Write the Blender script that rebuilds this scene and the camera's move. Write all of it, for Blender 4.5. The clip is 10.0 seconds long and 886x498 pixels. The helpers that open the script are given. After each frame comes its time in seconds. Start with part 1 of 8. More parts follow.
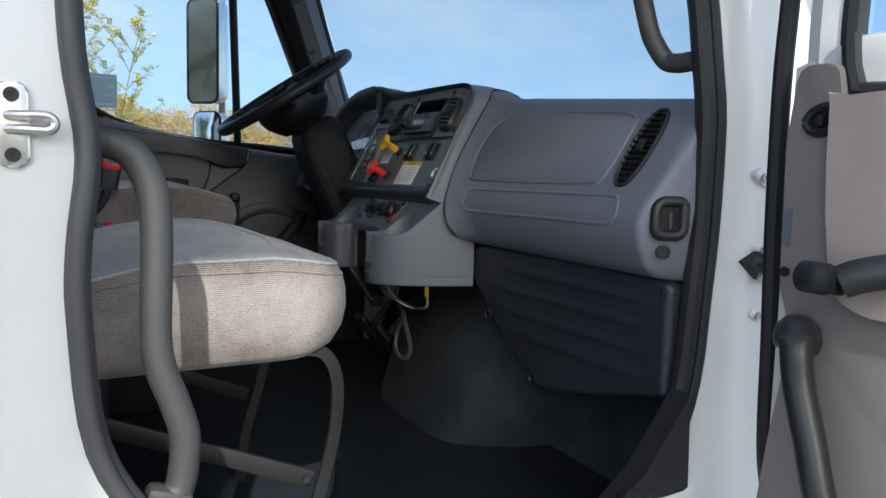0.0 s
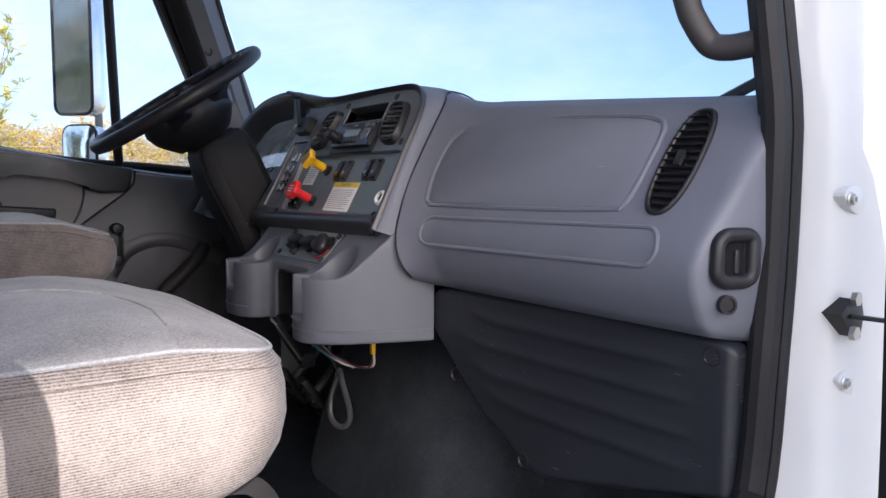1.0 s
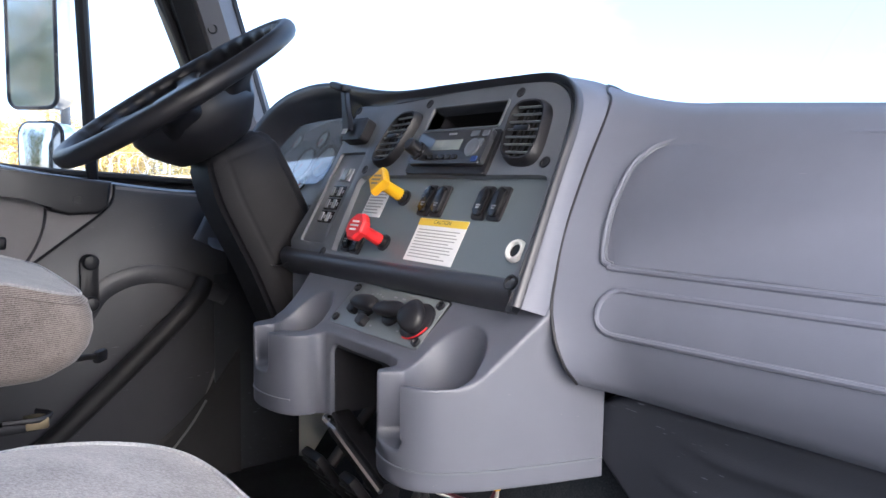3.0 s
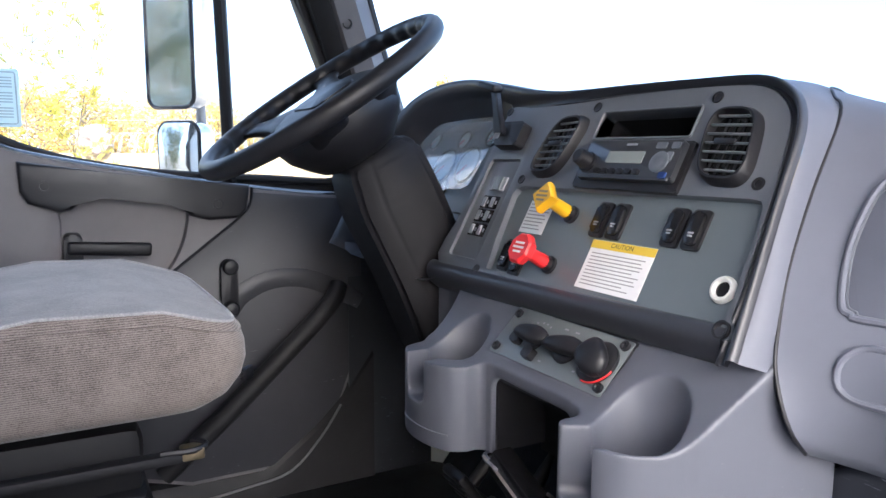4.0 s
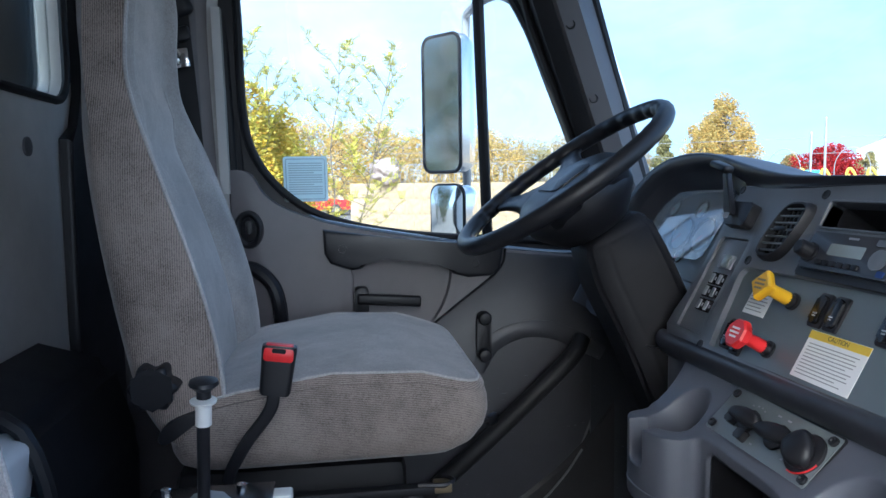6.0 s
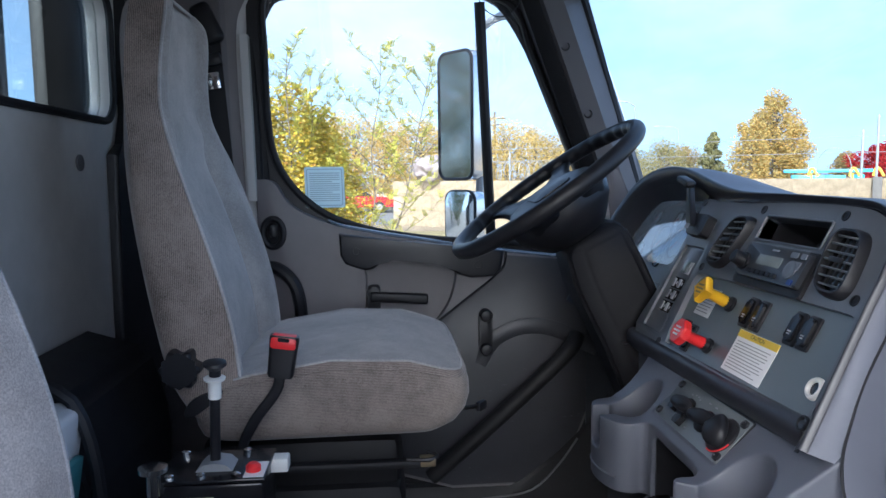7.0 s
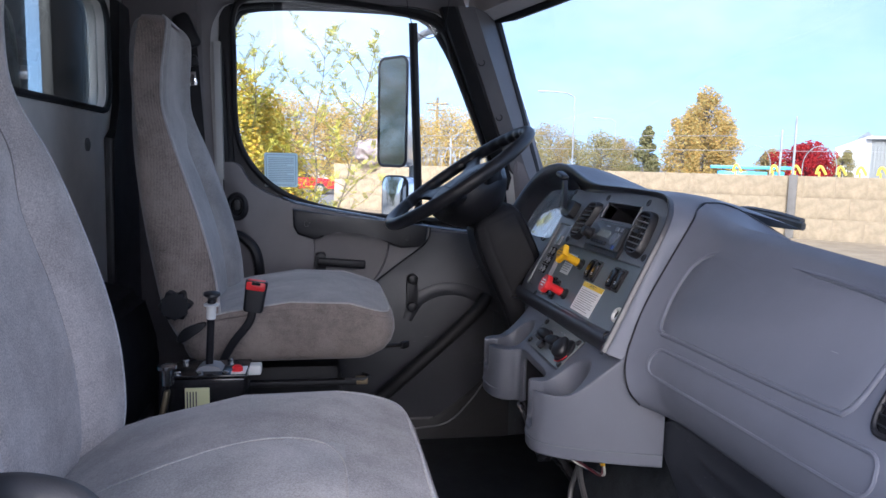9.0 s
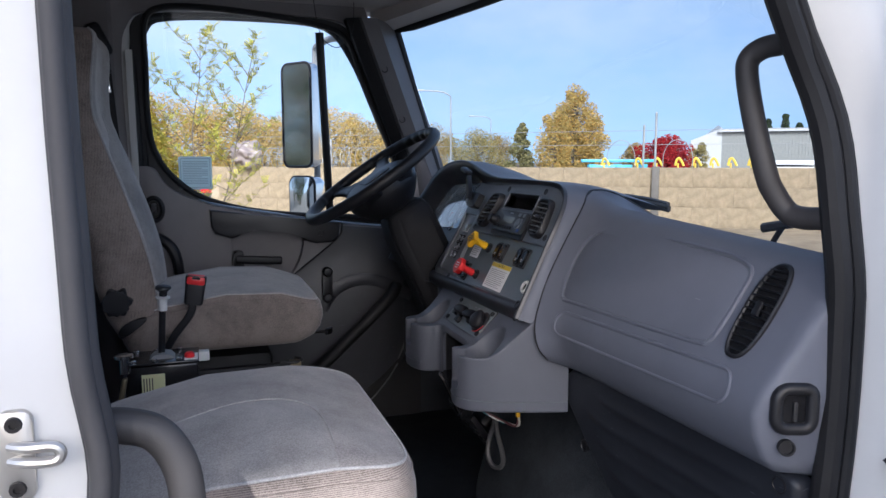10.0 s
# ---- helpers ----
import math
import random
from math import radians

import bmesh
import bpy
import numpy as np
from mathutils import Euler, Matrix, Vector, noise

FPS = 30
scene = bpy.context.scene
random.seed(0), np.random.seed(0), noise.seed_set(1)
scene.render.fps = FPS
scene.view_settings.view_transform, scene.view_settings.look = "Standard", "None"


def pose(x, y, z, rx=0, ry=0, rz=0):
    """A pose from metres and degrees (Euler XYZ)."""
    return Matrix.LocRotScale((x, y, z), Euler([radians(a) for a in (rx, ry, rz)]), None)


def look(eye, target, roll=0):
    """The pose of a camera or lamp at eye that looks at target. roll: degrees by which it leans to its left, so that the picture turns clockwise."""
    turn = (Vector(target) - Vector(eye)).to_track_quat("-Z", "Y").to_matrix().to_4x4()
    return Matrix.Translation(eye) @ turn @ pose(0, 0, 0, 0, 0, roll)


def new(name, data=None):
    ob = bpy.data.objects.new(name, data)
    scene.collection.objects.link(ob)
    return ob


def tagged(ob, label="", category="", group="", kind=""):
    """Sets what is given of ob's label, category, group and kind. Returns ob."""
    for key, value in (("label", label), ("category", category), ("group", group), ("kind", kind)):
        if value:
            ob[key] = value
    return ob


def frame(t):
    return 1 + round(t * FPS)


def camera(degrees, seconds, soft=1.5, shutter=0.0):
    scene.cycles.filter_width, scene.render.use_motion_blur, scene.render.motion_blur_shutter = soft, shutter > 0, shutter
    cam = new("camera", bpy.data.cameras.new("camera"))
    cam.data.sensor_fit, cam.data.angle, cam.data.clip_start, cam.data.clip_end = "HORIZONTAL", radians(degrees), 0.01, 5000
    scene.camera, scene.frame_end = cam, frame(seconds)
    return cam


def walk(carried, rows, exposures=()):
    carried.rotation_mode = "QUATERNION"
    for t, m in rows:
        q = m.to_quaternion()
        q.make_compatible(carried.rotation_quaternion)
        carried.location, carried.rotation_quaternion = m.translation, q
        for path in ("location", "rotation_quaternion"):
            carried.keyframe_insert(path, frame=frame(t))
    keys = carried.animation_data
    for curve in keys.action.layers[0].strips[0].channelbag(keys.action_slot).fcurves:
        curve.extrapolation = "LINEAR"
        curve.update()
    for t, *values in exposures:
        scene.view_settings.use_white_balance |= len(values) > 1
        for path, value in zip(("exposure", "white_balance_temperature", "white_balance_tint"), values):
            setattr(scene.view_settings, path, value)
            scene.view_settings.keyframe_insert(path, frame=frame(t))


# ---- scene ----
# camera and walk: seconds, place, turn in degrees
cam = camera(62.87, 10.0)
ROWS = [
    (0.0, -0.720, -1.696, 1.750, 83.81, -1.76, -27.23),
    (0.5, -0.691, -1.515, 1.755, 83.91, -1.48, -32.51),
    (1.0, -0.631, -1.338, 1.765, 85.01, -0.54, -35.09),
    (1.5, -0.579, -1.184, 1.775, 85.40, -0.74, -36.12),
    (2.0, -0.551, -1.022, 1.780, 85.81, -0.96, -38.53),
    (2.2, -0.550, -0.971, 1.787, 86.25, -0.89, -38.79),
    (3.3, -0.535, -0.757, 1.835, 83.59, -0.64, -35.11),
    (3.5, -0.534, -0.723, 1.844, 83.06, -0.18, -33.23),
    (4.0, -0.551, -0.678, 1.873, 82.52, -0.35, -29.07),
    (4.5, -0.569, -0.700, 1.897, 83.23, 0.24, -22.77),
    (5.0, -0.575, -0.731, 1.923, 83.40, 0.62, -17.66),
    (5.5, -0.568, -0.774, 1.946, 83.82, 0.59, -13.21),
    (6.0, -0.546, -0.824, 1.967, 84.48, 0.81, -8.15),
    (6.2, -0.533, -0.852, 1.976, 85.14, 1.17, -6.59),
    (7.3, -0.456, -1.060, 1.998, 84.01, 0.59, -4.56),
    (7.5, -0.454, -1.110, 1.999, 83.78, 0.76, -5.98),
    (8.0, -0.454, -1.227, 1.998, 81.93, 0.28, -7.56),
    (8.5, -0.461, -1.322, 2.001, 82.07, -0.34, -7.05),
    (9.0, -0.489, -1.411, 2.009, 83.11, -1.30, -9.21),
    (9.5, -0.557, -1.489, 2.006, 82.74, -0.25, -14.78),
    (10.0, -0.620, -1.580, 2.006, 83.15, 0.05, -18.69),
]
EXPOSURE = [(0.0, 1.58, 5750, 1), (0.5, 2.05, 5780, 4), (1.0, 2.25, 5950, 13), (2.0, 2.78, 5950, 16), (3.3, 3.42, 5780, 10), (4.5, 3.38, 5750, 10), (5.0, 2.88, 5560, 6), (5.5, 2.65, 5260, 3), (6.2, 2.5, 5180, 3), (8.0, 2.36, 5500, 13), (9.0, 2.33, 5520, 14), (10.0, 1.74, 5620, 11)]
walk(cam, [(t, pose(x, y, z, rx, ry, rz)) for t, x, y, z, rx, ry, rz in ROWS], EXPOSURE)

# world, sun
SUN_AZ, SUN_EL = 250.0, 36.0          # degrees, from +x towards +y, and above the horizon
world = bpy.data.worlds.new("sky")
scene.world = world
world.use_nodes = True
wn = world.node_tree.nodes
wl = world.node_tree.links
wn.clear()
sky = wn.new("ShaderNodeTexSky")
sky.sky_type = "NISHITA"
sky.sun_disc = False
sky.sun_elevation = radians(SUN_EL)
sky.sun_rotation = radians(90.0 - SUN_AZ)
sky.air_density, sky.dust_density, sky.ozone_density = 1.0, 4.5, 1.2
sky_back = wn.new("ShaderNodeBackground")
sky_back.inputs["Strength"].default_value = 0.105
# thin high cloud over all the sky
w_tc, w_map, w_noise, w_ramp, w_mix = (wn.new("ShaderNode" + k) for k in ("TexCoord", "Mapping", "TexNoise", "ValToRGB", "MixRGB"))
w_map.inputs["Scale"].default_value = (1.0, 1.0, 2.6)
w_noise.inputs["Scale"].default_value, w_noise.inputs["Detail"].default_value, w_noise.inputs["Roughness"].default_value = 1.7, 7, 0.62
w_ramp.color_ramp.elements[0].position, w_ramp.color_ramp.elements[0].color = 0.44, (0.0, 0.0, 0.0, 1)
w_ramp.color_ramp.elements[1].position, w_ramp.color_ramp.elements[1].color = 0.72, (0.62, 0.62, 0.62, 1)
w_mix.inputs["Color2"].default_value = (3.3, 3.5, 3.7, 1)
sky_lift = wn.new("ShaderNodeMapping")       # hills and haze: the clear band starts lower
sky_lift.inputs["Location"].default_value = (0, 0, 0.16)
wl.new(w_tc.outputs["Generated"], sky_lift.inputs["Vector"])
wl.new(sky_lift.outputs["Vector"], sky.inputs["Vector"])
wl.new(w_tc.outputs["Generated"], w_map.inputs["Vector"])
wl.new(w_map.outputs["Vector"], w_noise.inputs["Vector"])
wl.new(w_noise.outputs["Fac"], w_ramp.inputs["Fac"])
wl.new(w_ramp.outputs["Color"], w_mix.inputs["Fac"])
wl.new(sky.outputs["Color"], w_mix.inputs["Color1"])
wl.new(w_mix.outputs["Color"], sky_back.inputs["Color"])
wl.new(sky_back.outputs["Background"], wn.new("ShaderNodeOutputWorld").inputs["Surface"])
sun_way = Vector((math.cos(radians(SUN_AZ)) * math.cos(radians(SUN_EL)), math.sin(radians(SUN_AZ)) * math.cos(radians(SUN_EL)), math.sin(radians(SUN_EL))))
sun = new("sun", bpy.data.lights.new("sun", "SUN"))
sun.data.energy, sun.data.angle, sun.data.color = 2.1, radians(0.8), (1.0, 0.93, 0.84)
sun.matrix_world = look(sun_way * 50, (0, 0, 0))


# materials
def shader(name):
    m = bpy.data.materials.new(name)
    m.use_nodes = True
    nt = m.node_tree
    return m, nt, nt.nodes["Principled BSDF"]


def ramp(nt, fac, stops):
    r = nt.nodes.new("ShaderNodeValToRGB")
    el = r.color_ramp.elements
    while len(el) < len(stops):
        el.new(0.5)
    for e, (p, c) in zip(el, stops):
        e.position, e.color = p, (*c, 1)
    nt.links.new(fac, r.inputs["Fac"])
    return r.outputs["Color"]


def noise_tex(nt, scale, detail=4, rough=0.6, coords="Object", stretch=None):
    tc = nt.nodes.new("ShaderNodeTexCoord")
    out = tc.outputs[coords]
    if stretch:
        mp = nt.nodes.new("ShaderNodeMapping")
        mp.inputs["Scale"].default_value = stretch
        nt.links.new(out, mp.inputs["Vector"])
        out = mp.outputs["Vector"]
    n = nt.nodes.new("ShaderNodeTexNoise")
    n.inputs["Scale"].default_value, n.inputs["Detail"].default_value, n.inputs["Roughness"].default_value = scale, detail, rough
    nt.links.new(out, n.inputs["Vector"])
    return n.outputs["Fac"]


def bump(nt, bsdf, fac, strength, distance):
    b = nt.nodes.new("ShaderNodeBump")
    b.inputs["Strength"].default_value, b.inputs["Distance"].default_value = strength, distance
    nt.links.new(fac, b.inputs["Height"])
    nt.links.new(b.outputs["Normal"], bsdf.inputs["Normal"])


def mul(c, k):
    return tuple(min(1.0, v * k) for v in c)


def plastic(name, c, rough=0.5, grain=900, vary=0.12, relief=0.25, spec=0.5, metal=0.0):
    m, nt, b = shader(name)
    big = noise_tex(nt, 5.0, 5, 0.65)
    nt.links.new(ramp(nt, big, [(0.3, mul(c, 1 - vary)), (0.7, mul(c, 1 + vary))]), b.inputs["Base Color"])
    rg = nt.nodes.new("ShaderNodeMapRange")
    rg.inputs["To Min"].default_value, rg.inputs["To Max"].default_value = max(0.05, rough - 0.08), min(1.0, rough + 0.1)
    nt.links.new(noise_tex(nt, 18, 4, 0.7), rg.inputs["Value"])
    nt.links.new(rg.outputs["Result"], b.inputs["Roughness"])
    b.inputs["Specular IOR Level"].default_value, b.inputs["Metallic"].default_value = spec, metal
    if relief:
        bump(nt, b, noise_tex(nt, grain, 2, 0.5), relief, 0.0006)
    return m


def scuffed(m, c, stretch, thresh):
    """Add short pale scratches to a plastic, gathered in worn patches."""
    nt = m.node_tree
    b = next(n for n in nt.nodes if n.type == "BSDF_PRINCIPLED")
    was = b.inputs["Base Color"].links[0].from_socket
    line = ramp(nt, noise_tex(nt, 1.0, 2, 0.5, stretch=stretch), [(thresh, (0, 0, 0)), (thresh + 0.03, (1, 1, 1))])
    worn = ramp(nt, noise_tex(nt, 9.0, 3, 0.6), [(0.52, (0, 0, 0)), (0.62, (1, 1, 1))])
    both = nt.nodes.new("ShaderNodeMath")
    both.operation = "MULTIPLY"
    nt.links.new(line, both.inputs[0])
    nt.links.new(worn, both.inputs[1])
    mix = nt.nodes.new("ShaderNodeMix")
    mix.data_type = "RGBA"
    nt.links.new(both.outputs[0], mix.inputs[0])
    nt.links.new(was, mix.inputs[6])
    mix.inputs[7].default_value = (*c, 1)
    nt.links.new(mix.outputs[2], b.inputs["Base Color"])
    return m


def fabric(name, c_lo, c_hi, rib=0.0, soft=0.3, along="Z"):
    """Woven seat cloth: fine flecks; rib gives the cord its spacing in metres, running lengthwise."""
    m, nt, b = shader(name)
    fleck = noise_tex(nt, 1.0, 2, 0.7, stretch=((520, 520, 800) if along == "Z" else (800, 520, 420)) if rib else (420, 420, 420))
    blot = noise_tex(nt, 9, 5, 0.7)
    mixf = nt.nodes.new("ShaderNodeMath")
    mixf.operation = "MULTIPLY_ADD"
    mixf.inputs[1].default_value, mixf.inputs[2].default_value = 0.5, 0.0
    nt.links.new(blot, mixf.inputs[0])
    add = nt.nodes.new("ShaderNodeMath")
    add.operation = "MULTIPLY_ADD"
    add.inputs[1].default_value = 0.5
    nt.links.new(fleck, add.inputs[0])
    nt.links.new(mixf.outputs[0], add.inputs[2])
    height = fleck
    fac = add.outputs[0]
    if rib:
        tc = nt.nodes.new("ShaderNodeTexCoord")
        w = nt.nodes.new("ShaderNodeTexWave")
        w.bands_direction, w.wave_profile = along, "SIN"
        w.inputs["Scale"].default_value = 2 * math.pi / 20 / rib
        w.inputs["Distortion"].default_value, w.inputs["Detail"].default_value = 0.5, 1
        w.inputs["Detail Scale"].default_value = 30
        nt.links.new(tc.outputs["Object"], w.inputs["Vector"])
        cross = nt.nodes.new("ShaderNodeMath")
        cross.operation = "MULTIPLY_ADD"
        cross.inputs[1].default_value = 0.17
        nt.links.new(w.outputs["Fac"], cross.inputs[0])
        nt.links.new(add.outputs[0], cross.inputs[2])
        fac, height = cross.outputs[0], cross.outputs[0]
    nt.links.new(ramp(nt, fac, [(0.40, c_lo), (0.66 if rib else 0.63, c_hi)]), b.inputs["Base Color"])
    b.inputs["Roughness"].default_value = 0.95
    b.inputs["Specular IOR Level"].default_value = 0.15
    b.inputs["Sheen Weight"].default_value, b.inputs["Sheen Roughness"].default_value = soft, 0.4
    bump(nt, b, height, 0.5, 0.0012)
    return m


def glass(name, tint=(1, 1, 1), gloss=1.0):
    m, nt, b = shader(name)
    nt.nodes.remove(b)
    tr, gl, mx, lw = (nt.nodes.new("ShaderNode" + k) for k in ("BsdfTransparent", "BsdfGlossy", "MixShader", "LayerWeight"))
    tr.inputs["Color"].default_value = (*tint, 1)
    gl.inputs["Roughness"].default_value = 0.02
    lw.inputs["Blend"].default_value = 0.5
    p, k = nt.nodes.new("ShaderNodeMath"), nt.nodes.new("ShaderNodeMath")
    p.operation, k.operation = "POWER", "MULTIPLY_ADD"
    p.inputs[1].default_value = 4.5
    k.inputs[1].default_value, k.inputs[2].default_value = 0.85 * gloss, 0.05 * gloss
    nt.links.new(lw.outputs["Facing"], p.inputs[0])
    nt.links.new(p.outputs[0], k.inputs[0])
    nt.links.new(k.outputs[0], mx.inputs["Fac"])
    nt.links.new(tr.outputs[0], mx.inputs[1])
    nt.links.new(gl.outputs[0], mx.inputs[2])
    nt.links.new(mx.outputs[0], nt.nodes["Material Output"].inputs["Surface"])
    return m


def dusty(m, c, amount):
    """A pale diffuse film over a clear pane, standing in for glare, thicker in patches."""
    nt = m.node_tree
    out = nt.nodes["Material Output"].inputs["Surface"]
    was = out.links[0].from_socket
    df, mx, rg = (nt.nodes.new("ShaderNode" + k) for k in ("BsdfDiffuse", "MixShader", "MapRange"))
    df.inputs["Color"].default_value = (*c, 1)
    rg.inputs["To Min"].default_value, rg.inputs["To Max"].default_value = amount * 0.6, amount * 1.3
    nt.links.new(noise_tex(nt, 14, 5, 0.65), rg.inputs["Value"])
    nt.links.new(rg.outputs["Result"], mx.inputs["Fac"])
    nt.links.new(was, mx.inputs[1])
    nt.links.new(df.outputs[0], mx.inputs[2])
    nt.links.new(mx.outputs[0], out)
    return m


def leafy(name, stops, rough=0.7):
    """Foliage: the tint changes from leaf to leaf."""
    m, nt, b = shader(name)
    g = nt.nodes.new("ShaderNodeNewGeometry")
    nt.links.new(ramp(nt, g.outputs["Random Per Island"], stops), b.inputs["Base Color"])
    b.inputs["Roughness"].default_value = rough
    b.inputs["Specular IOR Level"].default_value = 0.2
    tl, mx = nt.nodes.new("ShaderNodeBsdfTranslucent"), nt.nodes.new("ShaderNodeMixShader")
    nt.links.new(b.inputs["Base Color"].links[0].from_socket, tl.inputs["Color"])
    mx.inputs["Fac"].default_value = 0.4
    nt.links.new(b.outputs[0], mx.inputs[1])
    nt.links.new(tl.outputs[0], mx.inputs[2])
    nt.links.new(mx.outputs[0], nt.nodes["Material Output"].inputs["Surface"])
    return m


def rough_ground(name, lo, hi, scale, relief=0.02, rough=0.95):
    m, nt, b = shader(name)
    nt.links.new(ramp(nt, noise_tex(nt, scale, 8, 0.7), [(0.35, lo), (0.68, hi)]), b.inputs["Base Color"])
    b.inputs["Roughness"].default_value = rough
    bump(nt, b, noise_tex(nt, scale * 20, 6, 0.7), 0.6, relief)
    return m


DASH = scuffed(plastic("dash_plastic", (0.137, 0.146, 0.182), 0.50, 1100, 0.07, 0.2, 0.42), (0.28, 0.275, 0.30), (150, 30, 400), 0.755)
# dash plastic again, darkened for the console: its shade is in the colour
SHADEDDASH = scuffed(plastic("shaded_dash_plastic", (0.104, 0.111, 0.138), 0.42, 1100, 0.06, 0.2, 0.6), (0.24, 0.235, 0.26), (150, 30, 400), 0.755)
STACK = plastic("stack_plastic", (0.118, 0.130, 0.152), 0.34, 1100, 0.08, 0.12, 0.7)
RIM = plastic("hood_rim_plastic", (0.034, 0.036, 0.045), 0.36, 1100, 0.08, 0.12, 0.7)
PANEL = plastic("panel_plastic", (0.122, 0.146, 0.164), 0.33, 1200, 0.06, 0.12, 0.7)
BLACK = plastic("black_plastic", (0.013, 0.013, 0.016), 0.42, 900, 0.15, 0.15, 0.45)
BLACKGLOSS = plastic("gloss_black_plastic", (0.010, 0.010, 0.012), 0.2, 500, 0.1, 0.0)
KNEE = scuffed(plastic("kick_panel_plastic", (0.020, 0.0225, 0.030), 0.42, 700, 0.15, 0.3), (0.13, 0.14, 0.16), (60, 40, 420), 0.70)
DOORTRIM = plastic("door_trim_plastic", (0.182, 0.168, 0.174), 0.48, 900, 0.1, 0.3, 0.6)
# paler, warmer copy of the door trim: daylight put into the colour
LITTRIM = plastic("lit_door_trim_plastic", (0.200, 0.176, 0.172), 0.52, 900, 0.12, 0.3)
DOORLOW = scuffed(plastic("door_lower_plastic", (0.042, 0.043, 0.050), 0.42, 900, 0.12, 0.3, 0.6), (0.16, 0.16, 0.17), (50, 60, 380), 0.69)
DOORDARK = plastic("door_dark_plastic", (0.021, 0.021, 0.024), 0.36, 900, 0.1, 0.25, 0.5)
PILLAR = plastic("pillar_trim_plastic", (0.135, 0.13, 0.135), 0.55, 900, 0.06, 0.25)
LINER = plastic("headliner", (0.55, 0.51, 0.48), 0.85, 300, 0.08, 0.4)
BACKWALL = plastic("rear_wall_vinyl", (0.74, 0.71, 0.67), 0.36, 600, 0.12, 0.15, 0.9, 0.25)
RUBBER = plastic("door_seal_rubber", (0.016, 0.016, 0.018), 0.55, 300, 0.25, 0.2, 0.35)
SEAL = plastic("dusty_seal_rubber", (0.055, 0.053, 0.056), 0.6, 300, 0.15, 0.3, 0.5)
HANDLE = plastic("grab_handle_rubber", (0.048, 0.045, 0.046), 0.55, 600, 0.1, 0.3)
MAT = plastic("rubber_floor_mat", (0.014, 0.017, 0.022), 0.5, 200, 0.3, 0.5)
WHITE = plastic("white_cab_paint", (0.645, 0.64, 0.625), 0.22, 40, 0.03, 0.03)
CORD = fabric("cord_seat_cloth", (0.078, 0.064, 0.057), (0.335, 0.285, 0.255), rib=0.0026)
CORDBACK = fabric("cord_backrest_cloth", (0.085, 0.069, 0.060), (0.375, 0.312, 0.275), rib=0.0030, along="X")
# backrest copy of the bolster cloth, its brighter light put into the colour
LITBOLSTER = fabric("bolster_cloth", (0.40, 0.347, 0.315), (0.72, 0.64, 0.585))
VELOUR = fabric("velour_seat_cloth", (0.288, 0.272, 0.259), (0.485, 0.46, 0.438))
# darker copy of the same bolster cloth, for the cushion
CUSHIONCLOTH = fabric("cushion_bolster_cloth", (0.25, 0.228, 0.216), (0.47, 0.435, 0.41))
# paler than the velour: the highlight along the welt is in the colour
PIPING = fabric("highlit_seat_piping", (0.36, 0.35, 0.35), (0.60, 0.58, 0.57))
STEEL = plastic("painted_frame_steel", (0.020, 0.018, 0.018), 0.48, 400, 0.3, 0.2, 0.35)
ZINC = plastic("zinc_plated_steel", (0.55, 0.53, 0.50), 0.35, 300, 0.15, 0.1, 0.5, 0.9)
CHROME = plastic("chrome", (0.8, 0.8, 0.8), 0.1, 300, 0.03, 0.0, 0.5, 1.0)
GOLDZINC = plastic("yellow_zinc_steel", (0.30, 0.24, 0.15), 0.4, 300, 0.2, 0.1, 0.5, 0.7)
YELLOW = plastic("yellow_knob_plastic", (0.75, 0.42, 0.01), 0.35, 500, 0.05, 0.0)
RED = plastic("red_knob_plastic", (0.70, 0.025, 0.03), 0.35, 500, 0.05, 0.0)
SLATE = plastic("slate_plate", (0.15, 0.168, 0.178), 0.35, 900, 0.06, 0.1, 0.6)
PAPER = plastic("white_label", (0.84, 0.85, 0.87), 0.5, 200, 0.03, 0.0)
INK = plastic("label_ink", (0.04, 0.04, 0.05), 0.6, 200, 0.05, 0.0)
PALEINK = plastic("faded_ink", (0.50, 0.56, 0.58), 0.6, 200, 0.05, 0.0)
GREYINK = plastic("pale_ink", (0.32, 0.33, 0.36), 0.6, 200, 0.05, 0.0)
LABELYEL = plastic("yellow_label", (0.78, 0.56, 0.06), 0.5, 200, 0.05, 0.0)
BOXLABEL = plastic("pale_yellow_label", (0.72, 0.72, 0.42), 0.5, 200, 0.05, 0.0)
WHITEPLASTIC = plastic("white_plastic", (0.72, 0.72, 0.70), 0.4, 300, 0.04, 0.05)
LCD = plastic("lcd", (0.24, 0.27, 0.27), 0.15, 200, 0.05, 0.0)
DIAL = plastic("gauge_face", (0.16, 0.18, 0.20), 0.5, 200, 0.1, 0.0)
GAUGEFACE = plastic("pale_gauge_face", (0.55, 0.60, 0.64), 0.5, 200, 0.1, 0.0)
BLUEPLASTIC = plastic("blue_plastic", (0.02, 0.05, 0.20), 0.4, 200, 0.05, 0.0)
CABINGLASS = glass("window_glass", (0.93, 0.945, 0.94), 0.9)
SHIELDGLASS = glass("tinted_windshield_glass", (0.682, 0.712, 0.712), 0.9)
# the lens's hazy glare is painted on as a pale diffuse layer
CLUSTERGLASS = dusty(glass("gauge_lens", (0.9, 0.93, 0.95), 1.6), (0.62, 0.65, 0.67), 0.20)
DARKGLASS = glass("dark_glass", (0.75, 0.8, 0.8), 1.6)
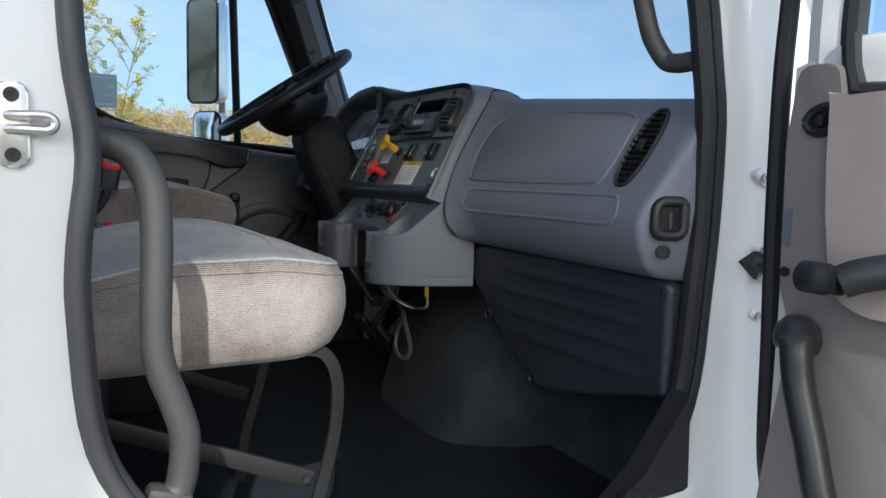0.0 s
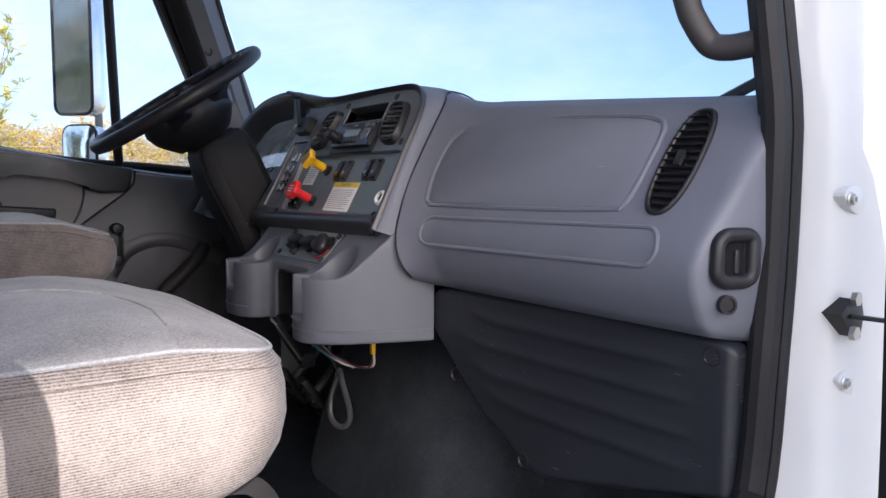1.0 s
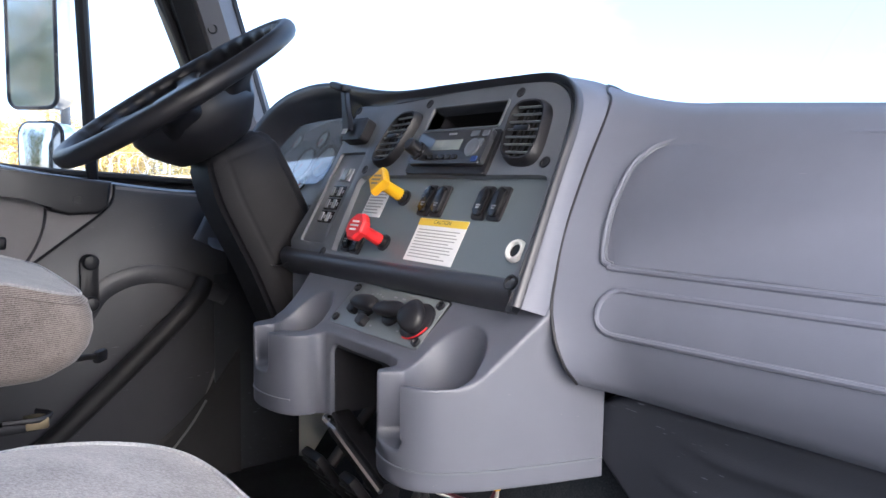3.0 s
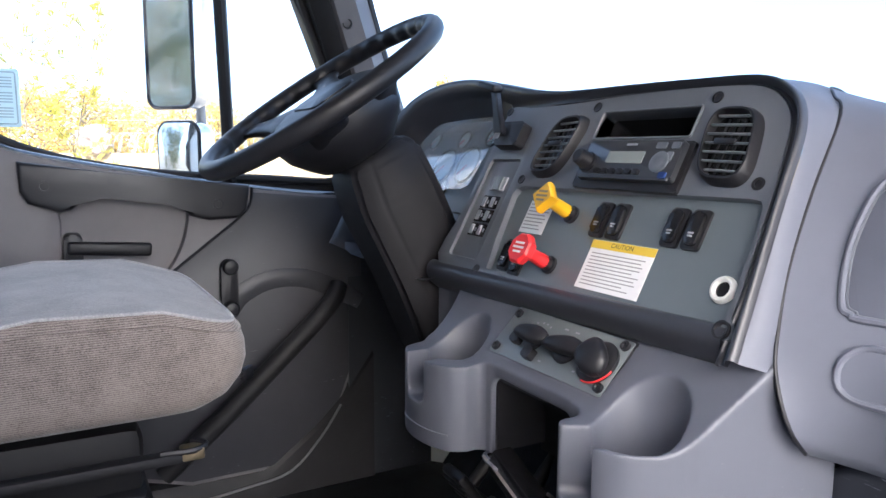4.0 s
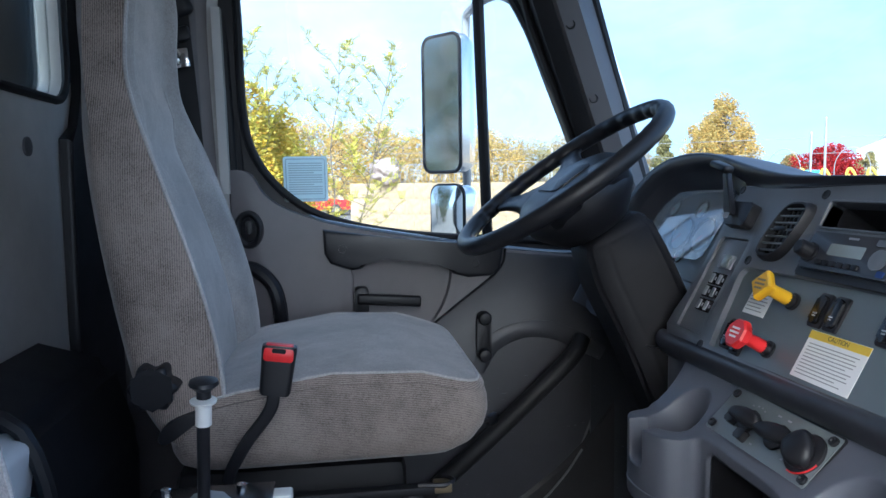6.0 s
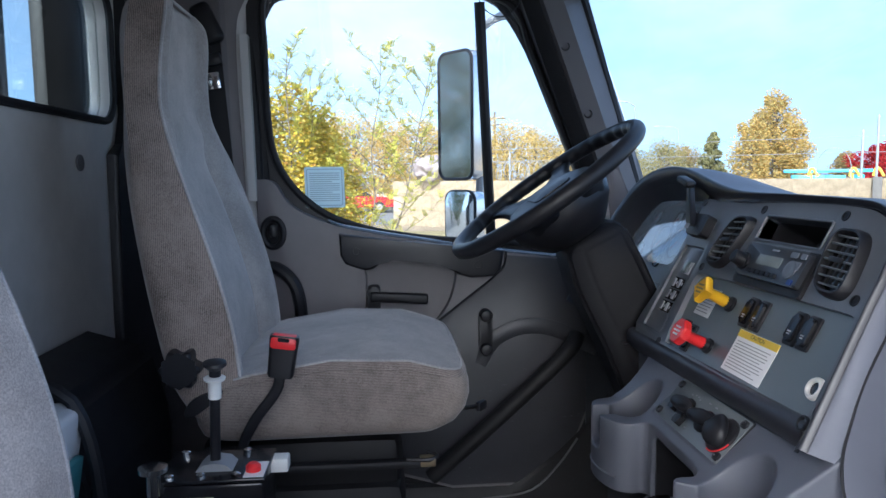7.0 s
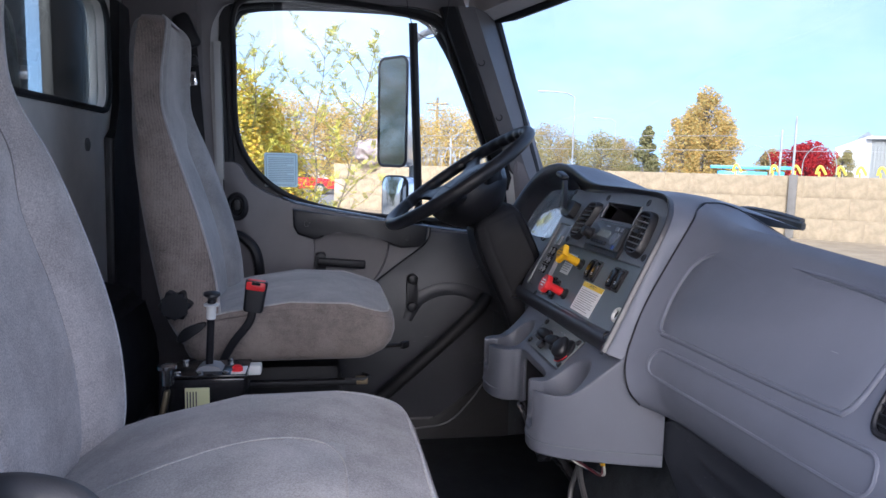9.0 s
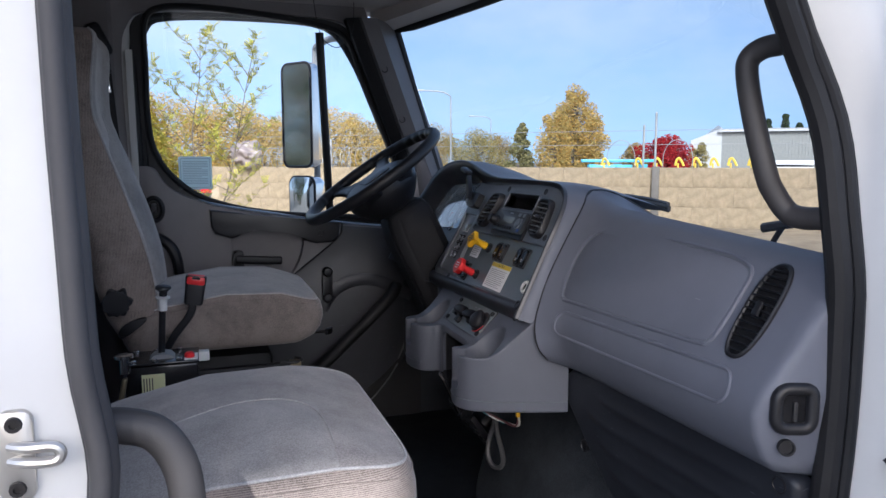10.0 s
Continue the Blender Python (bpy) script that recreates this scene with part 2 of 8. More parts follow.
def thin_paper(name, c):
    """Paper that lets some light through."""
    m, nt, b = shader(name)
    tl, mx = nt.nodes.new("ShaderNodeBsdfTranslucent"), nt.nodes.new("ShaderNodeMixShader")
    nt.links.new(ramp(nt, noise_tex(nt, 30, 4, 0.6), [(0.3, mul(c, 0.93)), (0.7, c)]), b.inputs["Base Color"])
    tl.inputs["Color"].default_value = (*c, 1)
    b.inputs["Roughness"].default_value = 0.7
    mx.inputs["Fac"].default_value = 0.72
    nt.links.new(b.outputs[0], mx.inputs[1])
    nt.links.new(tl.outputs[0], mx.inputs[2])
    nt.links.new(mx.outputs[0], nt.nodes["Material Output"].inputs["Surface"])
    return m


STICKER = thin_paper("translucent_sheet", (0.86, 0.95, 0.95))
MIRROR = plastic("mirror_silver", (0.8, 0.82, 0.82), 0.03, 300, 0.0, 0.0, 0.5, 1.0)


# building
ORG = {}


def thing(name, at, label="", category="", group="", kind=""):
    ob = new(name)
    ob.location = at
    ob.empty_display_size = 0.05
    ORG[ob.name] = Vector(at)
    return tagged(ob, label, category, group, kind)


def finish(bm, name, material, angle=35):
    bmesh.ops.recalc_face_normals(bm, faces=bm.faces[:])
    me = bpy.data.meshes.new(name)
    bm.to_mesh(me)
    bm.free()
    me.materials.append(material)
    me.shade_smooth()
    me.set_sharp_from_angle(angle=radians(angle))
    return me


def part(name, bm, material, parent=None, label="", angle=35):
    """One mesh under a thing or part; the bmesh is in world places."""
    org = ORG.get(parent.name, Vector((0, 0, 0))) if parent else Vector((0, 0, 0))
    bmesh.ops.translate(bm, verts=bm.verts[:], vec=-org)
    ob = new(name, finish(bm, name, material, angle))
    if parent:
        ob.parent = parent
    ORG[ob.name] = org
    if label:
        ob["label"] = label
    return ob


def whole(name, bm, material, label, category="", kind="", group="", at=None, angle=35):
    """A top-level thing or piece of the setting that is one mesh."""
    c = Vector(at) if at else Vector((0, 0, 0))
    bmesh.ops.translate(bm, verts=bm.verts[:], vec=-c)
    ob = new(name, finish(bm, name, material, angle))
    ob.location = c
    ORG[ob.name] = c
    return tagged(ob, label, category, group, kind)


def B():
    return bmesh.new()


def edges_of(verts):
    return list({e for v in verts for e in v.link_edges})


def box(bm, c, s, rot=None, bevel=0.0, seg=2):
    m = Matrix.Translation(c) @ (rot.to_4x4() if rot else Matrix()) @ Matrix.Diagonal((*s, 1))
    vs = bmesh.ops.create_cube(bm, size=1, matrix=m)["verts"]
    if bevel:
        bmesh.ops.bevel(bm, geom=edges_of(vs), offset=bevel, segments=seg, affect="EDGES", profile=0.5, clamp_overlap=True)
    return bm


def ring_faces(bm, rings, closed=True, caps=True):
    """Skin a row of rings of points."""
    vr = [[bm.verts.new(p) for p in r] for r in rings]
    n = len(vr[0])
    for a, b in zip(vr, vr[1:]):
        for i in range(n if closed else n - 1):
            j = (i + 1) % n
            bm.faces.new((a[i], a[j], b[j], b[i]))
    if caps and closed:
        bm.faces.new(vr[0][::-1])
        bm.faces.new(vr[-1])
    return bm


def frame_of(d):
    d = Vector(d).normalized()
    a = Vector((0, 0, 1)) if abs(d.z) < 0.9 else Vector((1, 0, 0))
    u = d.cross(a).normalized()
    return u, d.cross(u).normalized()


def rod(bm, a, b, r, r2=None, n=14):
    a, b = Vector(a), Vector(b)
    u, v = frame_of(b - a)
    r2 = r if r2 is None else r2
    return ring_faces(bm, [[p + (u * math.cos(k) + v * math.sin(k)) * q for k in [2 * math.pi * i / n for i in range(n)]] for p, q in ((a, r), (b, r2))])


def lathe(bm, at, axis, prof, n=24):
    """prof: (height along the axis, radius)."""
    at, ax = Vector(at), Vector(axis).normalized()
    u, v = frame_of(ax)
    return ring_faces(bm, [[at + ax * h + (u * math.cos(2 * math.pi * i / n) + v * math.sin(2 * math.pi * i / n)) * max(r, 1e-5) for i in range(n)] for h, r in prof])


def smooth_path(pts, k=6, closed=False):
    """Points on a Catmull-Rom curve."""
    pts = [Vector(p) for p in pts]
    n = len(pts)
    out = []
    for i in range(n if closed else n - 1):
        p0, p1, p2, p3 = (pts[j % n] if closed else pts[min(max(j, 0), n - 1)] for j in (i - 1, i, i + 1, i + 2))
        for s in range(k):
            t = s / k
            out.append(0.5 * (2 * p1 + (p2 - p0) * t + (2 * p0 - 5 * p1 + 4 * p2 - p3) * t * t + (3 * p1 - p0 - 3 * p2 + p3) * t ** 3))
    if not closed:
        out.append(pts[-1])
    return out


def tube(bm, pts, r, n=12, closed=False, flat=1.0, up=None):
    """A round bar along points; flat squeezes it along up."""
    pts = [Vector(p) for p in pts]
    m = len(pts)
    rings = []
    u = None
    for i, p in enumerate(pts):
        a, b = (pts[(i - 1) % m], pts[(i + 1) % m]) if closed else (pts[max(i - 1, 0)], pts[min(i + 1, m - 1)])
        d = (b - a).normalized()
        if up is not None:
            u = (Vector(up) - d * Vector(up).dot(d)).normalized()
        elif u is None:
            u = frame_of(d)[0]
        else:
            u = (u - d * u.dot(d)).normalized()
        v = d.cross(u)
        rr = r[i] if isinstance(r, (list, tuple)) else r
        rings.append([p + (u * math.cos(2 * math.pi * k / n) * flat + v * math.sin(2 * math.pi * k / n)) * rr for k in range(n)])
    if closed:
        rings.append(rings[0])
        ring_faces(bm, rings, caps=False)
        bmesh.ops.remove_doubles(bm, verts=bm.verts[:], dist=1e-6)
        return bm
    return ring_faces(bm, rings)


def flat_bar(bm, pts, wide, thin):
    """A flat bar bent in the x-z plane, thin across y."""
    pts = [Vector(p) for p in pts]
    rings = []
    for i, p in enumerate(pts):
        t = (pts[min(i + 1, len(pts) - 1)] - pts[max(i - 1, 0)]).normalized()
        w = Vector((t.z, 0, -t.x)).normalized() * wide / 2
        h = Vector((0, thin / 2, 0))
        rings.append([p + w + h, p - w + h, p - w - h, p + w - h])
    return ring_faces(bm, rings)


def prism(bm, outline, to3, d0, d1, bevel=0.0, seg=2):
    """Extrude a flat outline: to3(u, v, d) gives the place."""
    n = len(outline)
    lo = [bm.verts.new(to3(u, v, d0)) for u, v in outline]
    hi = [bm.verts.new(to3(u, v, d1)) for u, v in outline]
    bm.faces.new(lo[::-1])
    top = bm.faces.new(hi)
    for i in range(n):
        j = (i + 1) % n
        bm.faces.new((lo[i], lo[j], hi[j], hi[i]))
    if bevel:
        bmesh.ops.bevel(bm, geom=list(top.edges), offset=bevel, segments=seg, affect="EDGES", profile=0.5, clamp_overlap=True)
    return bm


def rounded(u0, v0, u1, v1, r, k=5):
    """A rectangle with round corners."""
    out = []
    for cu, cv, a in ((u1 - r, v1 - r, 0), (u0 + r, v1 - r, 90), (u0 + r, v0 + r, 180), (u1 - r, v0 + r, 270)):
        for i in range(k + 1):
            w = radians(a + 90 * i / k)
            out.append((cu + r * math.cos(w), cv + r * math.sin(w)))
    return out


def smooth2(pts, k=5):
    return [(p.x, p.y) for p in smooth_path([(u, v, 0) for u, v in pts], k, True)]


def carved(bm, cutters, name, bevel=0.0, angle=40):
    """bm with the cutters' bodies taken away, its hard edges rounded."""
    bmesh.ops.recalc_face_normals(bm, faces=bm.faces[:])
    me = bpy.data.meshes.new(name)
    bm.to_mesh(me)
    bm.free()
    ob = new("work", me)
    tmp = [ob]
    for c in cutters:
        bmesh.ops.recalc_face_normals(c, faces=c.faces[:])
        cm = bpy.data.meshes.new("cutter")
        c.to_mesh(cm)
        c.free()
        co = new("cutter", cm)
        tmp.append(co)
        mod = ob.modifiers.new("cut", "BOOLEAN")
        mod.operation, mod.object, mod.solver = "DIFFERENCE", co, "EXACT"
    if bevel:
        mod = ob.modifiers.new("round", "BEVEL")
        mod.width, mod.segments, mod.limit_method, mod.angle_limit = bevel, 3, "ANGLE", radians(angle)
        mod.use_clamp_overlap = True
    out = bmesh.new()
    out.from_mesh(ob.evaluated_get(bpy.context.evaluated_depsgraph_get()).to_mesh())
    for o in tmp:
        d = o.data
        bpy.data.objects.remove(o)
        bpy.data.meshes.remove(d)
    return out


def lettering(text, size, to3, u, v, material, parent, name="lettering", lift=0.0004, bold=0.0):
    """Words of the built-in font, laid on a surface."""
    cu = bpy.data.curves.new(name, "FONT")
    cu.body, cu.size, cu.align_x, cu.align_y = text, size, "CENTER", "CENTER"
    cu.offset = bold
    ob = new("work", cu)
    bm = bmesh.new()
    bm.from_mesh(ob.evaluated_get(bpy.context.evaluated_depsgraph_get()).to_mesh())
    bpy.data.objects.remove(ob)
    bpy.data.curves.remove(cu)
    for w in bm.verts:
        w.co = to3(u + w.co.x, v + w.co.y, lift)
    return part(name, bm, material, parent)


def bars(rows, to3, lift, material, parent, name="print_line"):
    """Lines of unreadable print: (u0, u1, v, height) each."""
    bm = B()
    for u0, u1, v, h in rows:
        prism(bm, [(u0, v - h / 2), (u1, v - h / 2), (u1, v + h / 2), (u0, v + h / 2)], to3, 0.0001, lift)
    return part(name, bm, material, parent)

# ---------------------------------------------------------------- outside
def mixstops(*cs):
    n = len(cs)
    return [(i / max(1, n - 1), c) for i, c in enumerate(cs)]


ASPHALT = rough_ground("worn_concrete", (0.115, 0.11, 0.103), (0.20, 0.192, 0.18), 0.8, 0.01)
BLOCK = rough_ground("split_face_block", (0.27, 0.212, 0.138), (0.42, 0.335, 0.225), 4.5, 0.09)
BARK = rough_ground("bark", (0.10, 0.08, 0.06), (0.2, 0.17, 0.13), 6, 0.02)
DRYGRASS = rough_ground("dry_grass", (0.20, 0.16, 0.07), (0.36, 0.29, 0.13), 3, 0.03)
SHEETMETAL = plastic("grey_sheet_metal", (0.24, 0.25, 0.245), 0.6, 40, 0.08, 0.1)
ROOFWHITE = plastic("pale_roof_metal", (0.42, 0.43, 0.44), 0.6, 40, 0.05, 0.05)
GALV = plastic("galvanised_steel", (0.30, 0.31, 0.32), 0.5, 60, 0.12, 0.1, 0.4, 0.3)
CARRED = plastic("red_car_paint", (0.45, 0.015, 0.02), 0.25, 60, 0.05, 0.0)
CARWHITE = plastic("white_car_paint", (0.7, 0.7, 0.7), 0.25, 60, 0.05, 0.0)
TYRE = plastic("tyre_rubber", (0.02, 0.02, 0.02), 0.8, 80, 0.1, 0.2)
CYAN = plastic("cyan_machine_paint", (0.10, 0.42, 0.60), 0.4, 60, 0.1, 0.0)
MACHINEYEL = plastic("yellow_machine_paint", (0.70, 0.50, 0.06), 0.4, 60, 0.1, 0.0)
LEAF_YELLOW = leafy("yellow_leaves", mixstops((0.40, 0.28, 0.03), (0.62, 0.45, 0.05), (0.44, 0.40, 0.07), (0.66, 0.50, 0.11), (0.28, 0.28, 0.05), (0.50, 0.27, 0.05)))
LEAF_SAPLING = leafy("sapling_leaves", mixstops((0.33, 0.34, 0.05), (0.56, 0.50, 0.09), (0.27, 0.30, 0.05), (0.62, 0.52, 0.10)))
LEAF_ORANGE = leafy("orange_leaves", mixstops((0.46, 0.28, 0.08), (0.58, 0.38, 0.11), (0.36, 0.29, 0.10), (0.56, 0.41, 0.14), (0.33, 0.29, 0.11)))
LEAF_RUST = leafy("rust_leaves", mixstops((0.30, 0.20, 0.08), (0.42, 0.29, 0.12), (0.25, 0.21, 0.09), (0.45, 0.35, 0.16)))
LEAF_RED = leafy("red_leaves", mixstops((0.30, 0.012, 0.014), (0.46, 0.03, 0.03), (0.22, 0.01, 0.012)))
LEAF_GREEN = leafy("dark_green_leaves", mixstops((0.025, 0.045, 0.018), (0.05, 0.075, 0.03), (0.04, 0.055, 0.025), (0.08, 0.09, 0.04)))
LEAF_OLIVE = leafy("olive_leaves", mixstops((0.24, 0.21, 0.085), (0.36, 0.30, 0.12), (0.27, 0.25, 0.11), (0.42, 0.32, 0.13)))
LEAF_EVERGREEN = leafy("evergreen_leaves", mixstops((0.19, 0.19, 0.085), (0.29, 0.26, 0.12), (0.23, 0.23, 0.11)))

gb = B()
bmesh.ops.create_grid(gb, x_segments=24, y_segments=24, size=1500)
whole("ground", gb, ASPHALT, "grey worn concrete yard reaching the horizon", kind="structure")


def leaves(bm, centre, radii, count, size, rng, hollow=0.45):
    """Small bent leaf clumps scattered through a lumpy crown."""
    cx, cy, cz = centre
    for _ in range(count):
        while True:
            p = Vector((rng.uniform(-1, 1), rng.uniform(-1, 1), rng.uniform(-1, 1)))
            if hollow < p.length < 1:
                break
        q = Vector((cx + p.x * radii[0], cy + p.y * radii[1], cz + p.z * radii[2]))
        d = Vector((rng.gauss(0, 1), rng.gauss(0, 1), rng.gauss(0, 0.6))).normalized()
        u, v = frame_of(d)
        s = size * rng.uniform(0.6, 1.4)
        a, b2, c, e = q - u * s, q + v * s * 0.55, q + u * s, q - v * s * 0.55
        c = c + d * s * 0.3
        vs = [bm.verts.new(w) for w in (a, b2, c, e)]
        bm.faces.new((vs[0], vs[1], vs[2]))
        bm.faces.new((vs[0], vs[2], vs[3]))


def limb_path(a, b, rng, k=5, wob=0.12):
    a, b = Vector(a), Vector(b)
    L = (b - a).length
    return smooth_path([a.lerp(b, i / k) + (Vector((rng.uniform(-1, 1), rng.uniform(-1, 1), rng.uniform(-0.5, 0.5))) * L * wob if 0 < i < k else Vector()) for i in range(k + 1)], 3)


def tree(at, height, spread, leaf, label, name="tree", count=1500, size=0.22, seed=1, lumps=9, trunk=0.16, low=0.25, cone=False, group="trees beyond the wall"):
    rng = random.Random(seed)
    x, y, z = at
    ob = thing(name, at, label, "tree", group)
    tb = B()
    top = Vector((x + rng.uniform(-0.3, 0.3), y + rng.uniform(-0.3, 0.3), z + height * 0.8))
    pts = limb_path((x, y, z), top, rng, 5, 0.03)
    tube(tb, pts, [trunk * (1 - 0.85 * i / len(pts)) for i in range(len(pts))], 8)
    cb = B()
    for i in range(lumps):
        f = (i + 0.5) / lumps
        ang = i * 2.4 + rng.uniform(-0.4, 0.4)
        wide = (1 - f) if cone else math.sin(math.pi * (0.18 + 0.74 * f)) ** 0.8
        rr = spread * wide * rng.uniform(0.25, 0.78)
        c = Vector((x + math.cos(ang) * rr, y + math.sin(ang) * rr, z + height * (low + (0.92 - low) * f)))
        lr = spread * (0.20 + 0.20 * wide) * rng.uniform(0.6, 1.25)
        base = pts[min(len(pts) - 1, int(len(pts) * (0.25 + 0.6 * f)))]
        lp = limb_path(base, c, rng, 3, 0.1)
        tube(tb, lp, [trunk * 0.4 * (1 - 0.8 * j / len(lp)) for j in range(len(lp))], 5)
        leaves(cb, c, (lr, lr, min(lr, height * 0.16)), count // lumps, size, rng, 0.15)
    part("trunk", tb, BARK, ob, "grey-brown bark")
    part("crown", cb, leaf, ob, angle=180)
    return ob


def sapling(at, height, seed, leaf=None, n_branch=20, label="young tree with feathery yellow-green compound leaves", group="saplings beside the driveway", lsize=0.025, trunk=0.022, lean=(0.3, 0.1)):
    """Thin upright stems with feather-shaped leaves."""
    rng = random.Random(seed)
    x, y, z = at
    ob = thing("sapling", at, label, "tree", group)
    tb, cb = B(), B()
    top = Vector((x + lean[0], y + lean[1], z + height))
    pts = limb_path((x, y, z), top, rng, 5, 0.02)
    tube(tb, pts, [trunk * (1 - 0.85 * i / len(pts)) for i in range(len(pts))], 6)
    for i in range(n_branch):
        f = 0.25 + 0.75 * i / n_branch
        base = pts[min(len(pts) - 1, int(f * (len(pts) - 1)))]
        ang = i * 2.39 + rng.uniform(-0.5, 0.5)
        L = height * (0.34 - 0.22 * f) * rng.uniform(0.8, 1.3)
        tip = base + Vector((math.cos(ang) * L * 0.75, math.sin(ang) * L * 0.75, L * rng.uniform(0.5, 1.0)))
        bp = limb_path(base, tip, rng, 3, 0.08)
        tube(tb, bp, [trunk * 0.35 * (1 - 0.8 * j / len(bp)) for j in range(len(bp))], 4)
        for j in range(2, len(bp)):
            for _ in range(3):
                way = Vector((rng.uniform(-1, 1), rng.uniform(-1, 1), rng.uniform(-0.1, 0.9))).normalized()
                side = frame_of(way)[0]
                s = lsize * 6 * rng.uniform(0.7, 1.2)
                for k in range(1, 8):
                    for sg in (-1, 1):
                        q = bp[j] + way * s * k / 8
                        e = side * sg * lsize * 1.5 + way * lsize * 0.7 + Vector((0, 0, -0.2 * lsize))
                        w = way * lsize * 0.4
                        vs = [bm_v for bm_v in (cb.verts.new(q), cb.verts.new(q + e * 0.5 + w), cb.verts.new(q + e), cb.verts.new(q + e * 0.5 - w))]
                        cb.faces.new(vs)
    part("trunk", tb, BARK, ob, "thin pale stems")
    part("crown", cb, leaf or LEAF_SAPLING, ob, angle=180)
    return ob


def polar(az, d, z=0.0):
    return (-0.5 + d * math.cos(radians(az)), -1.4 + d * math.sin(radians(az)), z)


tree(polar(61.0, 62), 8.5, 2.5, LEAF_ORANGE, "tall autumn tree with thinning orange foliage", count=9500, size=0.085, seed=3, lumps=34, trunk=0.22, low=0.16)
tree(polar(62.6, 60), 6.2, 2.2, LEAF_ORANGE, "spreading autumn tree with olive-orange foliage", count=6000, size=0.085, seed=11, lumps=24, trunk=0.16, low=0.08)
tree(polar(61.9, 64), 7.0, 2.6, LEAF_ORANGE, "spreading autumn tree with orange foliage", count=7000, size=0.085, seed=12, lumps=26, trunk=0.18, low=0.08)
tree(polar(59.9, 61), 6.0, 2.0, LEAF_ORANGE, "autumn tree with orange foliage beside a taller one", count=6000, size=0.085, seed=13, lumps=22, trunk=0.16, low=0.08)
tree(polar(65.2, 66), 6.0, 1.9, LEAF_EVERGREEN, "narrow dark evergreen behind the wall", name="evergreen_tree", count=5000, size=0.11, seed=5, cone=True, low=0.1)
tree(polar(54.4, 58), 3.9, 2.6, LEAF_RED, "low tree with bright red autumn leaves", count=9000, size=0.08, seed=7, lumps=14, low=0.3)
tree(polar(56.6, 64), 3.6, 1.8, LEAF_RUST, "rust-brown shrub behind the wall", count=5000, size=0.08, seed=8, low=0.3)
tree(polar(52.1, 72), 3.9, 1.5, LEAF_OLIVE, "small olive tree in front of the white gable", count=3500, size=0.08, seed=9, low=0.2)
ring_specs = [(67.0, 70, 4.6, 3.0, 0), (68.6, 66, 4.9, 3.0, 1), (70.6, 70, 4.4, 2.8, 1), (72.6, 64, 5.4, 3.0, 0), (74.6, 60, 4.9, 3.0, 1), (76.5, 58, 5.2, 2.8, 0), (78.4, 55, 5.6, 3.0, 2),
              (80.6, 52, 6.0, 3.0, 2), (83.0, 50, 5.2, 3.0, 2), (85.2, 48, 5.0, 2.8, 2), (87.2, 46, 5.8, 2.8, 2), (89.5, 46, 5.6, 3.0, 2), (92.0, 48, 6.2, 3.2, 2), (94.5, 48, 6.0, 3.2, 2), (97.5, 46, 6.6, 3.4, 1), (101, 48, 6.6, 3.4, 0)]
for k, (az, d, hh, sp, kind) in enumerate(ring_specs):
    tree(polar(az, d), hh, sp, (LEAF_RUST, LEAF_OLIVE, LEAF_ORANGE)[kind], ("rust-brown autumn tree", "grey-green thinning tree", "golden orange autumn tree")[kind] + " beyond the yard", count=9000, size=0.06, seed=20 + k, lumps=26, trunk=0.14, low=0.12)
for k, (az, d, hh) in enumerate([(46.3, 120, 9.5), (47.4, 122, 9.0), (45.4, 125, 8.4)]):
    tree(polar(az, d), hh, 2.0, LEAF_GREEN, "distant dark pointed conifer", name="conifer", lumps=34, count=6800, size=0.16, seed=60 + k, cone=True, low=0.1)
# yellow thicket and saplings by the driveway
for k, (az, d, hh, sp) in enumerate([(97.5, 12.5, 3.6, 1.3), (95.2, 13.5, 3.3, 1.2), (94.3, 14.5, 3.1, 0.75), (100.5, 12.0, 3.5, 1.3)]):
    tree(polar(az, d), hh, sp, LEAF_YELLOW, "dense shrub full of yellow autumn leaves", name="shrub", count=8000, size=0.036, seed=80 + k, lumps=14, trunk=0.05, low=0.08, group="yellow shrubs")
for k, (az, d, hh, ln) in enumerate([(97.2, 12.0, 4.05, (0.1, 0)), (91.5, 12.5, 4.15, (0.35, 0.1)), (90.2, 12.2, 3.9, (0.9, 0.1)), (95.8, 12.6, 3.8, (0.1, 0.2))]):
    sapling(polar(az, d), hh, 100 + k, lean=ln)
# tall trees behind the cab, seen in the mirrors
for k, (px, py, hh) in enumerate([(-14, 3.4, 6.2), (-18, 5.6, 7.2), (-22, 3.6, 8), (-26, 7.5, 8), (-17, 8.5, 6.5), (-30, 4.5, 9)]):
    tree((px, py, 0), hh, 3.4, LEAF_GREEN, "tall dark green tree behind the truck", count=700, size=0.17, seed=120 + k, lumps=13, trunk=0.2, low=0.12, group="trees behind the truck")

# plain concrete wall, narrow gap, added unseen off the open side to shape sunlight
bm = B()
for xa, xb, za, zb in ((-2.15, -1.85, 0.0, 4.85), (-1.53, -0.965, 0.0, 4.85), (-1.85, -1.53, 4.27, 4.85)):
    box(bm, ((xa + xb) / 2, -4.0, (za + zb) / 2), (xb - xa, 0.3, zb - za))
whole("wall_sun_blocker", bm, BLOCK, "unseen plain tan wall with a narrow gap, added to shape the sunlight", kind="structure")

